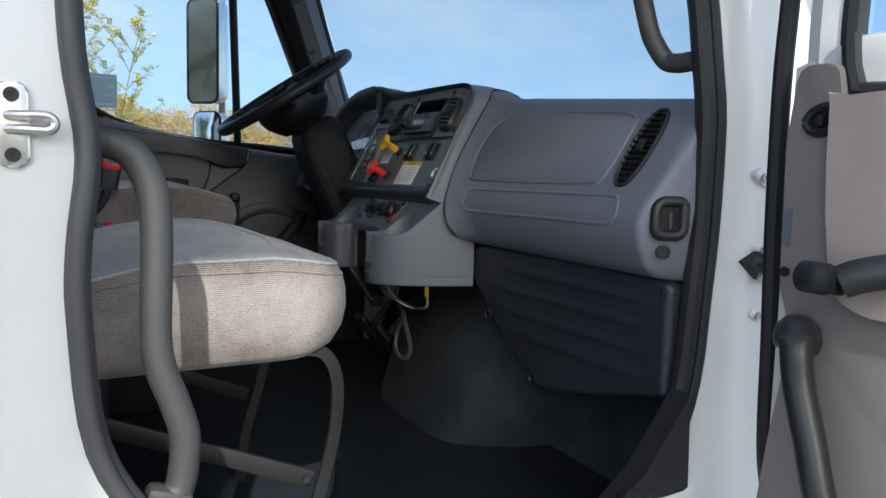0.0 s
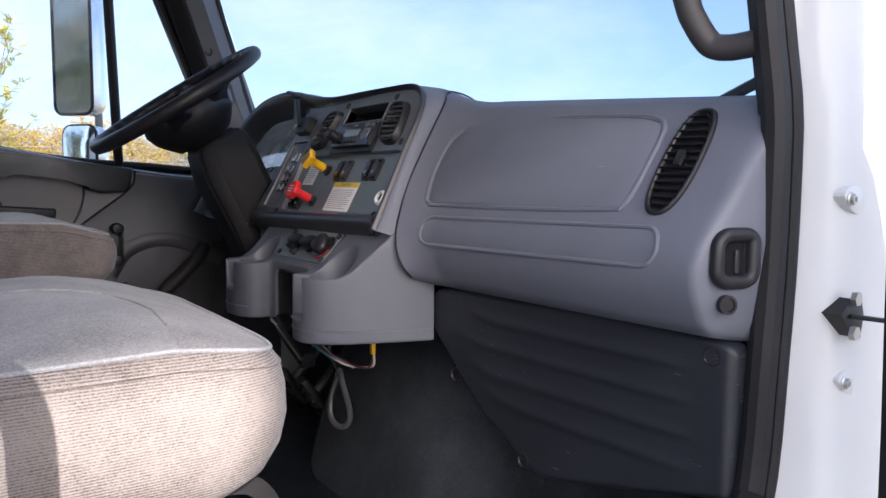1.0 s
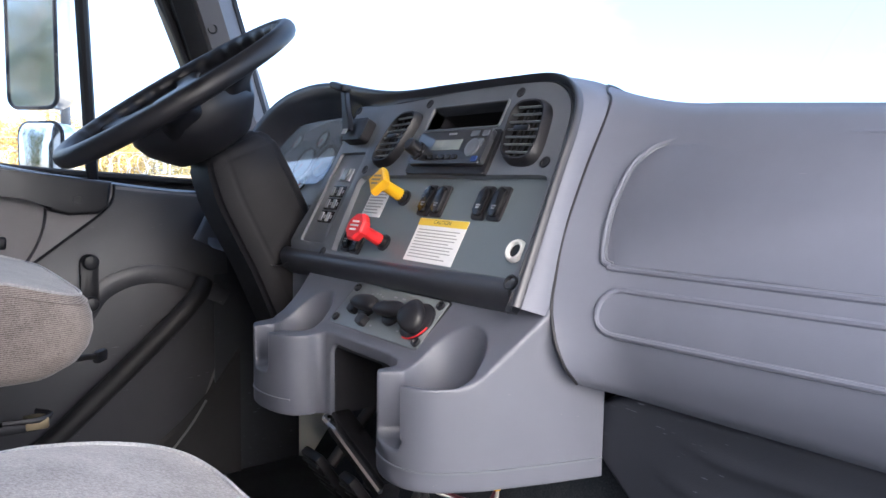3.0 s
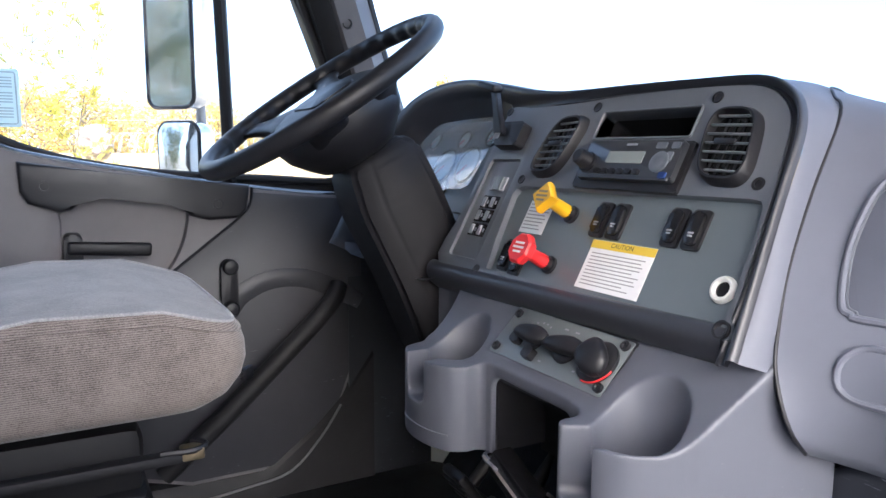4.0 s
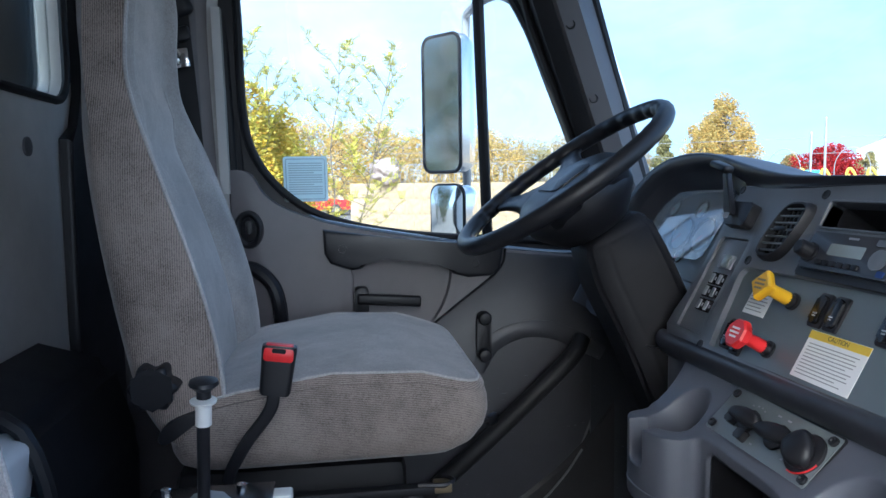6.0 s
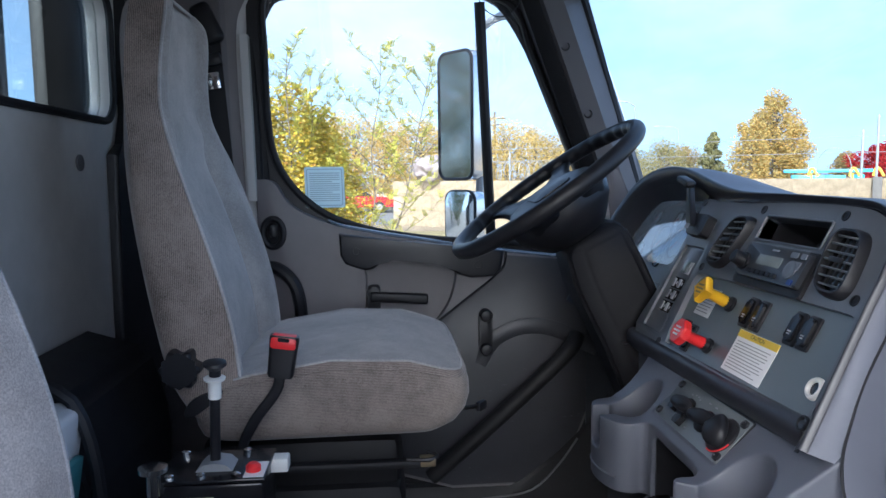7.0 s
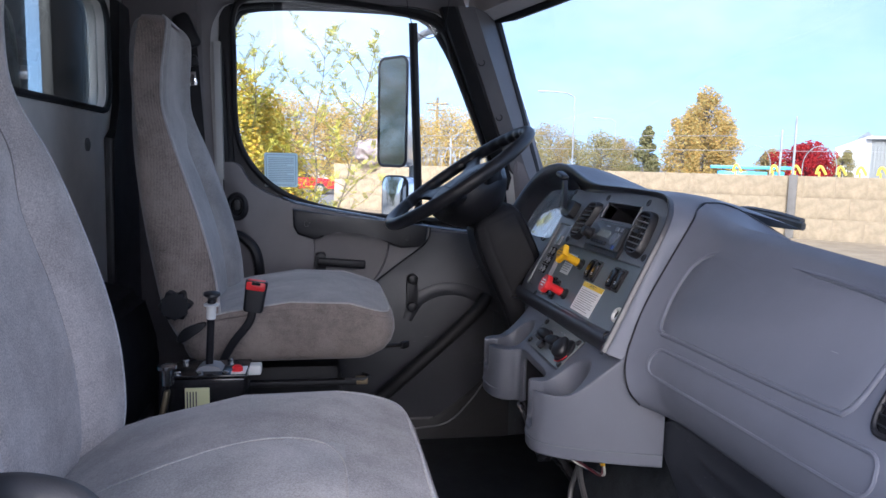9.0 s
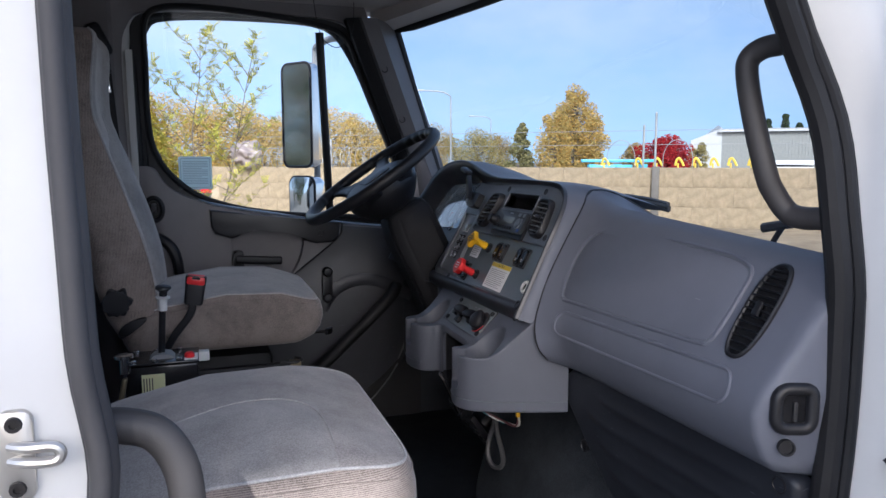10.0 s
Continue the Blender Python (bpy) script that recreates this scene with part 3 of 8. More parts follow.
# block wall: three courses of big split-face blocks
WALL_A, WALL_B = Vector((-0.1, 29.2, 0)), Vector((26.0, 6.4, 0))
wdir = (WALL_B - WALL_A).normalized()
wnorm = Vector((wdir.y, -wdir.x, 0))
if wnorm.dot(Vector((-0.5, -1.4, 0)) - WALL_A) < 0:
    wnorm = -wnorm
wall_len = (WALL_B - WALL_A).length
BLOCK_L, BLOCK_H = 0.80, 0.61
cb = B()
box(cb, (WALL_A + WALL_B) / 2 + Vector((0, 0, 0.90)) - wnorm * 0.275, (wall_len, 0.5, 1.80), Matrix.Rotation(math.atan2(wdir.y, wdir.x), 3, "Z"))
block_wall = whole("wall_outer", cb, plastic("mortar", (0.37, 0.30, 0.215), 0.9, 60, 0.1, 0.3), "tan split-face block wall along the yard", kind="structure")


def block_mesh(seed):
    rng = random.Random(seed)
    bm = B()
    nx, nz = 5, 4
    front = [[bm.verts.new(((i / nx - 0.5) * (BLOCK_L - 0.014), (0.0 if i in (0, nx) or j in (0, nz) else rng.uniform(0.010, 0.045)), (j / nz - 0.5) * (BLOCK_H - 0.012))) for i in range(nx + 1)] for j in range(nz + 1)]
    for j in range(nz):
        for i in range(nx):
            bm.faces.new((front[j][i], front[j][i + 1], front[j + 1][i + 1], front[j + 1][i]))
    rim = front[0] + [r[-1] for r in front[1:]] + front[-1][-2::-1] + [r[0] for r in front[-2:0:-1]]
    back = [bm.verts.new((v.co.x, -0.25, v.co.z)) for v in rim]
    for i in range(len(rim)):
        j = (i + 1) % len(rim)
        bm.faces.new((rim[i], rim[j], back[j], back[i]))
    return finish(bm, "brick", BLOCK, 50)


block_meshes = [block_mesh(s) for s in range(6)]
wall_turn = math.atan2(wnorm.y, wnorm.x) - math.pi / 2
for row in range(3):
    off = (0.5 if row % 2 else 0.0) * BLOCK_L
    for i in range(int(wall_len / BLOCK_L)):
        p = WALL_A + wdir * (off + (i + 0.5) * BLOCK_L) + Vector((0, 0, (row + 0.5) * BLOCK_H))
        ob = new("block", block_meshes[(i * 5 + row * 3) % 6])
        ob.matrix_basis = Matrix.Translation(p) @ Matrix.Rotation(wall_turn, 4, "Z")
        ob.parent = block_wall


def wall_at(az, up=0.0, out=0.0):
    """A place over the wall, in the direction az."""
    d = Vector((math.cos(radians(az)), math.sin(radians(az)), 0))
    o = Vector((-0.5, -1.4, 0))
    k = (WALL_A - o).dot(wnorm) / d.dot(wnorm)
    return o + d * k + wnorm * out + Vector((0, 0, up))


# bare dirt along the foot of the wall
bm = B()
box(bm, (WALL_A + WALL_B) / 2 + wnorm * 5.6 + Vector((0, 0, 0.01)), (wall_len + 8, 11.0, 0.02), Matrix.Rotation(math.atan2(wdir.y, wdir.x), 3, "Z"))
whole("verge_dirt", bm, rough_ground("tan_dirt", (0.20, 0.15, 0.095), (0.33, 0.26, 0.17), 1.2, 0.03), "bare tan dirt along the block wall", kind="structure")

# slim dark post against the wall
bm = B()
p = wall_at(55.0, 0, 0.10)
box(bm, p + Vector((0, 0, 0.93)), (0.22, 0.12, 1.86), Matrix.Rotation(wall_turn, 3, "Z"), 0.01)
whole("wall_post", bm, plastic("weathered_concrete", (0.13, 0.12, 0.11), 0.9, 60, 0.15, 0.3), "slim weathered concrete post against the block wall", "post")

# razor coil along the wall's top
rz = B()
pts = []
a0, a1 = wall_at(88.0, 2.08, -0.2), wall_at(74.0, 2.05, -0.2)
turns = 26
for i in range(turns * 12):
    f = i / (turns * 12)
    c = a0.lerp(a1, f)
    r = 0.34 + 0.05 * math.sin(i * 0.013)
    w = 2 * math.pi * i / 12
    pts.append(c + wdir * 0.12 * math.sin(w * 0.5) + wnorm * r * math.cos(w) + Vector((0, 0, r * math.sin(w) + 0.1)))
tube(rz, pts, 0.012, 4)
whole("razor_wire", rz, GALV, "coiled galvanised razor wire on the block wall", "wire")


def post(az, up, r=0.035, label="galvanised steel fence post behind the block wall"):
    bm = B()
    p = wall_at(az, 0, -0.75)
    rod(bm, p, p + Vector((0, 0, up)), r)
    lathe(bm, p + Vector((0, 0, up)), (0, 0, 1), [(0, r * 1.15), (0.05, r * 1.1), (0.09, r * 0.4)], 10)
    whole("fence_post", bm, GALV, label, "post", group="fence posts", at=p)


for az, up in ((56.2, 3.1), (55.3, 3.5), (74.5, 2.9), (86.9, 2.7), (44.0, 3.0), (81.0, 2.8)):
    post(az, up)
for k, (az, dx) in enumerate(((57.9, 0), (53.6, 0))):
    bm = B()
    p = wall_at(az, 2.3, -0.7)
    tube(bm, [p + wdir * 0.45 * math.cos(w) + Vector((0, 0, 0.6 * math.sin(w) - 0.2)) for w in [math.pi * i / 14 for i in range(15)]], 0.012, 5)
    rod(bm, p + wdir * 0.45 + Vector((0, 0, -0.2)), p + wdir * 0.45 + Vector((0, 0, -2.28)), 0.012, n=6)
    rod(bm, p - wdir * 0.45 + Vector((0, 0, -0.2)), p - wdir * 0.45 + Vector((0, 0, -2.28)), 0.012, n=6)
    whole("wire_loop", bm, GALV, "loose loop of stretched wire over the wall", "wire", group="wire loops")
wb = B()
for up in (2.55, 3.0):
    rod(wb, wall_at(87, up, -0.75), wall_at(43, up, -0.75), 0.008, n=5)
whole("fence_wire", wb, GALV, "straight strands of wire between the fence posts", "wire")


def street_lamp(az, d, h, arm):
    p = Vector(polar(az, d))
    ob = thing("street_lamp", p, "tall grey street lamp with a curved arm", "street lamp", "street lamps")
    bm = B()
    rod(bm, p, p + Vector((0, 0, h)), 0.08, 0.05)
    part("pole", bm, GALV, ob)
    side = Vector((-math.sin(radians(az)), math.cos(radians(az)), 0))
    bm = B()
    tube(bm, smooth_path([p + Vector((0, 0, h)), p + side * arm * 0.3 + Vector((0, 0, h + arm * 0.16)), p + side * arm + Vector((0, 0, h + arm * 0.22))], 6), 0.05, 8)
    part("arm", bm, GALV, ob)
    bm = B()
    box(bm, p + side * (arm + 0.3) + Vector((0, 0, h + arm * 0.22)), (0.25, 0.7, 0.14), Matrix.Rotation(radians(az), 3, "Z"), 0.04)
    part("lamp_head", bm, GALV, ob)


street_lamp(70.75, 60, 7.3, 2.3)
street_lamp(67.6, 95, 7.4, 2.2)

# utility pole, far
up_ = Vector(polar(81.3, 58))
bm = B()
rod(bm, up_, up_ + Vector((0, 0, 7.0)), 0.13, 0.09)
box(bm, up_ + Vector((0, 0, 6.5)), (1.8, 0.1, 0.12))
box(bm, up_ + Vector((0, 0, 6.0)), (1.3, 0.1, 0.1))
whole("utility_pole", bm, BARK, "weathered wooden utility pole with cross arms", "pole", at=up_)

# warehouse beyond the wall
wh = thing("warehouse", polar(46, 82), "pale metal warehouse with a white gable roof", "building")
side = Vector((math.sin(radians(48)), -math.cos(radians(48)), 0))
fw = Vector((math.cos(radians(48)), math.sin(radians(48)), 0))
w0 = Vector(polar(52.6, 80))


def wq(a, b, z):
    return w0 + side * a + fw * b + Vector((0, 0, z))


bm = B()
ring_faces(bm, [[wq(0, 0, 0), wq(0, 8, 0), wq(0, 8, 4.3), wq(0.6, 4, 4.4), wq(0, 0, 4.2)], [wq(3.0, 0, 0), wq(3.0, 8, 0), wq(3.0, 8, 5.4), wq(2.4, 4, 5.9), wq(3.0, 0, 5.4)]])
part("wall", bm, ROOFWHITE, wh, "white gable end")
bm = B()
box(bm, wq(13, 4, 2.5), (20, 8, 5.0), Matrix.Rotation(radians(-42), 3, "Z"))
part("wall", bm, SHEETMETAL, wh, "grey corrugated wall")
bm = B()
for i in range(66):
    box(bm, wq(3.3 + i * 0.3, -0.06, 2.45), (0.12, 0.1, 4.9), Matrix.Rotation(radians(-42), 3, "Z"))
part("corrugation", bm, SHEETMETAL, wh)
bm = B()
box(bm, wq(13, 3.8, 5.15), (20.6, 8.6, 0.3), Matrix.Rotation(radians(-42), 3, "Z"))
part("roof", bm, ROOFWHITE, wh, "flat white roof edge")
wv = thing("van", wall_at(44.6, 0, -6), "white van parked behind the wall", "van")
bm = B()
p = wall_at(44.6, 0, -6)
box(bm, p + Vector((0, 0, 1.38)), (2.9, 1.9, 1.36), Matrix.Rotation(math.atan2(wdir.y, wdir.x), 3, "Z"), 0.25, 3)
part("body", bm, CARWHITE, wv)
bm = B()
box(bm, p + Vector((0, 0, 1.86)), (2.2, 1.94, 0.10), Matrix.Rotation(math.atan2(wdir.y, wdir.x), 3, "Z"), 0.08)
part("window", bm, BLACKGLOSS, wv)
for sx in (-0.95, 0.95):
    bm = B()
    rod(bm, p + wdir * sx + wnorm * 0.98 + Vector((0, 0, 0.36)), p + wdir * sx - wnorm * 0.98 + Vector((0, 0, 0.36)), 0.36, n=20)
    part("wheel", bm, TYRE, wv)

# blue boom and yellow lifts behind the wall
bm_ob = thing("boom_lift", wall_at(60, 0, -9), "long cyan boom lift lying level behind the wall", "machine")
bm = B()
a, b = wall_at(64.5, 2.05, -8), wall_at(57.6, 2.05, -9)
box(bm, (a + b) / 2, ((b - a).length, 0.25, 0.13), Matrix.Rotation(math.atan2((b - a).y, (b - a).x), 3, "Z"), 0.03)
box(bm, (a * 0.6 + b * 0.4) - Vector((0, 0, 0.3)), ((b - a).length * 0.6, 0.3, 0.26), Matrix.Rotation(math.atan2((b - a).y, (b - a).x), 3, "Z"), 0.03)
part("boom", bm, CYAN, bm_ob)
for f in (0.15, 0.5, 0.85):
    bm = B()
    box(bm, a.lerp(b, f) - Vector((0, 0, 1.1)), (0.3, 0.3, 1.9), None, 0.03)
    part("leg", bm, CYAN, bm_ob)
for k, az in enumerate((48.2, 50.0, 51.6, 53.2, 54.8, 56.8, 58.6, 61.8)):
    p = wall_at(az, 0, -7)
    ob = thing("yellow_stand", p, "small yellow machine stand showing over the wall", "stand", "yellow stands")
    bm = B()
    rod(bm, p, p + Vector((0, 0, 1.95)), 0.035, n=8)
    part("column", bm, MACHINEYEL, ob)
    bm = B()
    tube(bm, smooth_path([p + wdir * -0.10 + Vector((0, 0, 1.85)), p + wdir * -0.05 + Vector((0, 0, 2.08)), p + wdir * 0.06 + Vector((0, 0, 2.12)), p + wdir * 0.22 + Vector((0, 0, 1.84))], 5), 0.05, 8)
    part("bracket", bm, MACHINEYEL, ob)

# plastic sheet snagged on the coil
rng = random.Random(5)
bm = B()
c = wall_at(86.0, 2.35, 0.3)
bmesh.ops.create_icosphere(bm, subdivisions=4, radius=0.5)
for v in bm.verts:
    n = noise.noise(v.co * 3.1) * 0.55 + noise.noise(v.co * 9.0) * 0.28
    v.co = Vector((v.co.x * 1.15, v.co.y * 0.6, v.co.z * 0.9)) * (1 + n) + c
whole("plastic_sheet", bm, plastic("thin_white_plastic", (0.24, 0.20, 0.195), 0.4, 20, 0.15, 0.2), "crumpled pale plastic sheet caught on the wire", "plastic sheet", at=c, angle=180)


def car(p, turn, paint, label, name="car"):
    ob = thing(name, p, label, "car", "parked cars")
    M = Matrix.Translation(p) @ Matrix.Rotation(turn, 4, "Z")
    prof = [(-2.3, 0.35), (-2.3, 0.8), (-1.5, 0.92), (1.0, 0.95), (2.1, 0.85), (2.3, 0.7), (2.3, 0.35)]
    bm = B()
    ring_faces(bm, [[M @ Vector((x, y * (0.96 if z > 0.6 else 1), z)) for x, z in prof] for y in (-0.88, -0.8, 0.8, 0.88)])
    part("body", bm, paint, ob)
    cab = [(-1.3, 0.92), (-0.85, 1.38), (0.45, 1.4), (1.0, 0.95)]
    bm = B()
    ring_faces(bm, [[M @ Vector((x, y * (0.85 if z > 1.1 else 1), z)) for x, z in cab] for y in (-0.78, 0.78)])
    part("cabin", bm, BLACKGLOSS, ob, "dark windows")
    bm = B()
    box(bm, M @ Vector((-0.2, 0, 1.41)), (1.25, 1.3, 0.05), Matrix.Rotation(turn, 3, "Z"), 0.02)
    part("roof", bm, paint, ob)
    for sx in (-1.4, 1.4):
        for sy in (-0.82, 0.82):
            bm = B()
            lathe(bm, M @ Vector((sx, sy - 0.1, 0.33)), M.to_3x3() @ Vector((0, 1, 0)), [(0, 0.2), (0, 0.33), (0.2, 0.33), (0.2, 0.2)], 18)
            w = part("wheel", bm, TYRE, ob)
            bm = B()
            lathe(bm, M @ Vector((sx, sy - 0.105, 0.33)), M.to_3x3() @ Vector((0, 1, 0)), [(0, 0.03), (0, 0.19), (0.21, 0.19), (0.21, 0.03)], 14)
            part("rim", bm, ZINC, w)


car(Vector(polar(92.4, 42)), radians(8), CARRED, "bright red car parked across the driveway")
car(Vector(polar(89.6, 60)), radians(170), CARWHITE, "white car parked far across the road")
gv = B()
box(gv, polar(96, 24, 0.03), (16, 5, 0.06), None, 0.02)
whole("verge", gv, DRYGRASS, "strip of dry yellow grass beside the driveway", kind="structure")

# ---------------------------------------------------------------- cab shell
FLOOR = 1.10
fb = B()
box(fb, (-0.25, 0, FLOOR - 0.04), (1.66, 1.88, 0.08), None, 0.01)
floor = whole("floor", fb, MAT, "black rubber cab floor mat, dusty", kind="structure")

# side openings: outline in x, z of the rear-hinged side view
OPEN = smooth2([(-0.705, 2.30), (-0.70, 1.95), (-0.699, 1.85), (-0.6985, 1.75), (-0.698, 1.67), (-0.697, 1.60), (-0.683, 1.47), (-0.63, 1.37), (-0.54, 1.24), (-0.42, 1.165), (-0.15, 1.16), (-0.03, 1.255), (0.045, 1.315), (0.09, 1.43), (0.10, 1.62), (0.09, 1.80), (0.072, 1.93), (0.045, 2.06), (-0.03, 2.20), (-0.11, 2.36), (-0.20, 2.452), (-0.40, 2.467), (-0.62, 2.455), (-0.685, 2.41)], 4)


def smoothstep(k):
    k = min(1.0, max(0.0, k))
    return k * k * (3 - 2 * k)


def outer_of(pt, grow):
    """The body's outline facing an opening's point: a rounded slab round it."""
    x, z = pt
    cx, cz = -0.30, 1.80
    a = math.atan2(z - cz, x - cx)
    hx, hz = (0.84 if math.cos(a) < 0 else 0.64), 0.86
    k = min(hx / max(1e-6, abs(math.cos(a))), hz / max(1e-6, abs(math.sin(a))))
    ox, oz = cx + k * math.cos(a) * grow, cz + k * math.sin(a) * grow
    if oz > 1.80 and ox > -0.3:
        ox = min(ox, 0.10 - 0.444 * (oz - 2.094))
    return (ox, oz)


def cab_side(s, name, label):
    """One white side of the cab with its door opening through it; s: -1 passenger, 1 driver."""
    def at(pt, y):
        tilt = 0.10 * max(0.0, pt[1] - 1.85)
        # the hinge side of the passenger doorway is set further in
        w = 0.0 if s > 0 else min(1.0, max(0.0, (pt[0] + 0.05) / 0.10))
        return Vector((pt[0] + 0.050 * w, s * (y - tilt - 0.060 * w), pt[1]))
    bm = B()
    if s > 0:
        hole = [(x - 0.075 * min(1.0, max(0.0, (-0.45 - x) / 0.2)) * min(1.0, max(0.0, (z - 1.3) / 0.3)), z) for x, z in OPEN]
    else:
        hole = [(x + (max(0.0, 0.015 + 0.07 * (z - 1.76)) * min(1.0, max(0.0, (x + 0.25) / 0.1)) if x > -0.3 else -0.021 - 0.003 * smoothstep((z - 1.85) / 0.2) + 0.012 * math.exp(-((z - 1.755) / 0.065) ** 2)), z) for x, z in OPEN]
    lip = [(x + (0.02 if x > -0.3 else -0.02 if s > 0 else -0.006), z) for x, z in hole]
    out = [outer_of(p, 1.0) for p in OPEN]
    if s < 0:
        out = [(max(o[0], h[0] + 0.22) if h[0] > -0.15 else o[0], o[1]) for o, h in zip(out, hole)]
    jy = (0.946, 0.925, 0.915) if s > 0 else (0.972, 0.986, 0.990)
    rings = [[at(p, 0.88) for p in out], [at((p[0] + (0.045 if p[0] > -0.3 else -0.04), p[1]), 0.885) for p in hole], [at(p, 0.925) for p in hole], [at(p, 0.95) for p in lip],
             [at((p[0] + (0.03 if p[0] > -0.3 else -0.03), p[1]), jy[0] if p[0] > -0.3 else 0.955) for p in lip], [at((p[0] + (0.07 if p[0] > -0.3 else -0.075), p[1]), jy[1] if p[0] > -0.3 else 0.957) for p in lip], [at(p, jy[2] if p[0] > 0.0 else 1.03) for p in out], [at(p, 0.88) for p in out]]
    ring_faces(bm, rings, caps=False)
    bmesh.ops.remove_doubles(bm, verts=bm.verts[:], dist=1e-5)
    w = whole(name, bm, WHITE, label, kind="structure", angle=50)
    # three beads of rubber seal; the passenger doorway's rear run is grey with dust
    beads = (("door_seal", [at(p, 0.935) for p in hole], 0.017),
             ("seal_lip", [at((x + ((0.016 if s < 0 else 0.010) if x > -0.3 else -0.006 if s > 0 else 0.004), z), 0.948 if s < 0 and x > -0.3 else 0.953) for x, z in hole], 0.009),
             ("seal_bead", [at((x + (0.010 if x > -0.3 else -0.010), z), 0.920 if s < 0 and x > -0.3 else 0.910) for x, z in hole], 0.012))
    n = len(hole)
    dusty_run = [i for i, p in enumerate(hole) if p[0] <= -0.45 and p[1] < 2.43]
    first = next(i for i in dusty_run if (i - 1) % n not in dusty_run)
    for name_, loop, r in beads:
        bm = B()
        if s > 0:
            tube(bm, loop, r, 10, True)
        else:
            tube(bm, [loop[(first + len(dusty_run) - 1 + i) % n] for i in range(n - len(dusty_run) + 2)], r, 10)
            rear_run = B()
            tube(rear_run, [loop[(first + i) % n] for i in range(len(dusty_run))], r, 12)
            part(name_, rear_run, SEAL, w, "dusty grey rubber seal")
        part(name_, bm, RUBBER, w, "black rubber seal")
    bm = B()
    ring_faces(bm, [[at((p[0] + (0.045 if p[0] > -0.3 else -0.04), p[1]), 0.884) for p in hole], [at((p[0] + (0.06 if p[0] > -0.3 else -0.055), p[1]), 0.876) for p in hole], [at(p, 0.876) for p in out]], caps=False)
    part("inner_trim", bm, DOORTRIM if s > 0 else RUBBER, w, "dark inner trim round the doorway")
    return w


side_p = cab_side(-1, "wall_passenger_side", "white painted cab side round the open passenger doorway")
side_d = cab_side(1, "wall_driver_side", "white painted cab side round the driver door")

# bare painted edge between the driver door's seals
bm = B()
ring_faces(bm, [[Vector((x, y - 0.10 * (z - 1.85), z)) for x, y in ((-0.808, 0.868), (-0.789, 0.868), (-0.789, 0.895), (-0.808, 0.895))] for z in (1.94, 2.05, 2.20, 2.34)])
part("jamb_edge", bm, WHITE, side_d, "white painted door frame edge")

# rear wall with its window
RW = (-1.055, -0.45, 0.665, 2.12, 2.40)       # x, y0, y1, z0, z1
rb = B()
x0, y0, y1, z0, z1 = RW
prism(rb, [(-0.93, 1.06), (0.93, 1.06), (0.93, 2.56), (-0.93, 2.56)], lambda u, v, d: Vector((x0 - d, u, v)), 0.0, 0.05)
cut = B()
prism(cut, rounded(y0, z0, y1, z1, 0.06), lambda u, v, d: Vector((x0 - d, u, v)), -0.05, 0.12)
rear = whole("wall_rear", carved(rb, [cut], "wall_rear", 0.006), BACKWALL, "grey vinyl cab rear wall with a wide window", kind="structure")
bm = B()
tube(bm, [Vector((x0 + 0.002, u, v)) for u, v in rounded(y0, z0, y1, z1, 0.06)], 0.008, 8, True)
part("window_seal", bm, RUBBER, rear)
bm = B()
prism(bm, rounded(y0, z0, y1, z1, 0.06), lambda u, v, d: Vector((x0 - 0.025 - d, u, v)), 0.0, 0.004)
pane = part("window_pane", bm, DARKGLASS, rear)
pane.visible_shadow = False
for yy, zz in ((0.468, 2.03), (0.13, 2.03), (-0.3, 2.03)):
    bm = B()
    lathe(bm, (x0, yy, zz), (1, 0, 0), [(0, 0.016), (0.004, 0.016), (0.007, 0.008)], 12)
    part("trim_button", bm, PILLAR, rear)
bm = B()
prism(bm, [(0.625, 1.10), (0.87, 1.10), (0.87, 2.42), (0.70, 2.42), (0.69, 2.14), (0.66, 2.075), (0.61, 2.05), (0.60, 1.70)], lambda u, v, d: Vector((x0 + d, u, v)), 0.0, 0.022, 0.010, 3)
part("corner_trim", bm, DOORDARK, rear, "black plastic corner trim")

# headliner and roof
bm = B()
ring_faces(bm, [[Vector((x, y, 2.495 + 0.03 * math.cos(y * 1.5))) for x in (-1.06, -0.6, -0.2, 0.12)] + [Vector((x, y, 2.63)) for x in (0.12, -0.2, -0.6, -1.06)] for y in (-0.93, -0.6, -0.2, 0.2, 0.6, 0.93)])
whole("ceiling", bm, LINER, "beige-grey cloth headliner", kind="structure")

# windshield: lower and upper edge curves
def ws_low(y):
    return Vector((0.62 - 0.36 * (abs(y) / 0.93) ** 2.4, y, 1.775 + 0.02 * (abs(y) / 0.93) ** 2))


def ws_top(y):
    return Vector((0.24 - 0.20 * (abs(y) / 0.93) ** 2.4, y * 0.93, 2.475 - 0.03 * (abs(y) / 0.93) ** 4))


bm = B()
ys = [-0.885 + 1.815 * i / 24 for i in range(25)]
ring_faces(bm, [[ws_low(y).lerp(ws_top(y), f) + Vector((0.025 * math.sin(math.pi * f), 0, 0)) for f in [j / 8 for j in range(9)]] for y in ys], closed=False)
wshield = whole("window_windshield", bm, SHIELDGLASS, "wide curved lightly tinted windshield", kind="structure", angle=180)
wshield.visible_shadow = False
bm = B()
edge = [ws_low(y) for y in ys] + [ws_low(0.93).lerp(ws_top(0.93), f) for f in (0.25, 0.5, 0.75)] + [ws_top(y) for y in ys[::-1]] + [ws_top(ys[0]).lerp(ws_low(ys[0]), f) for f in (0.25, 0.5, 0.75)]
tube(bm, edge, 0.016, 8, True)
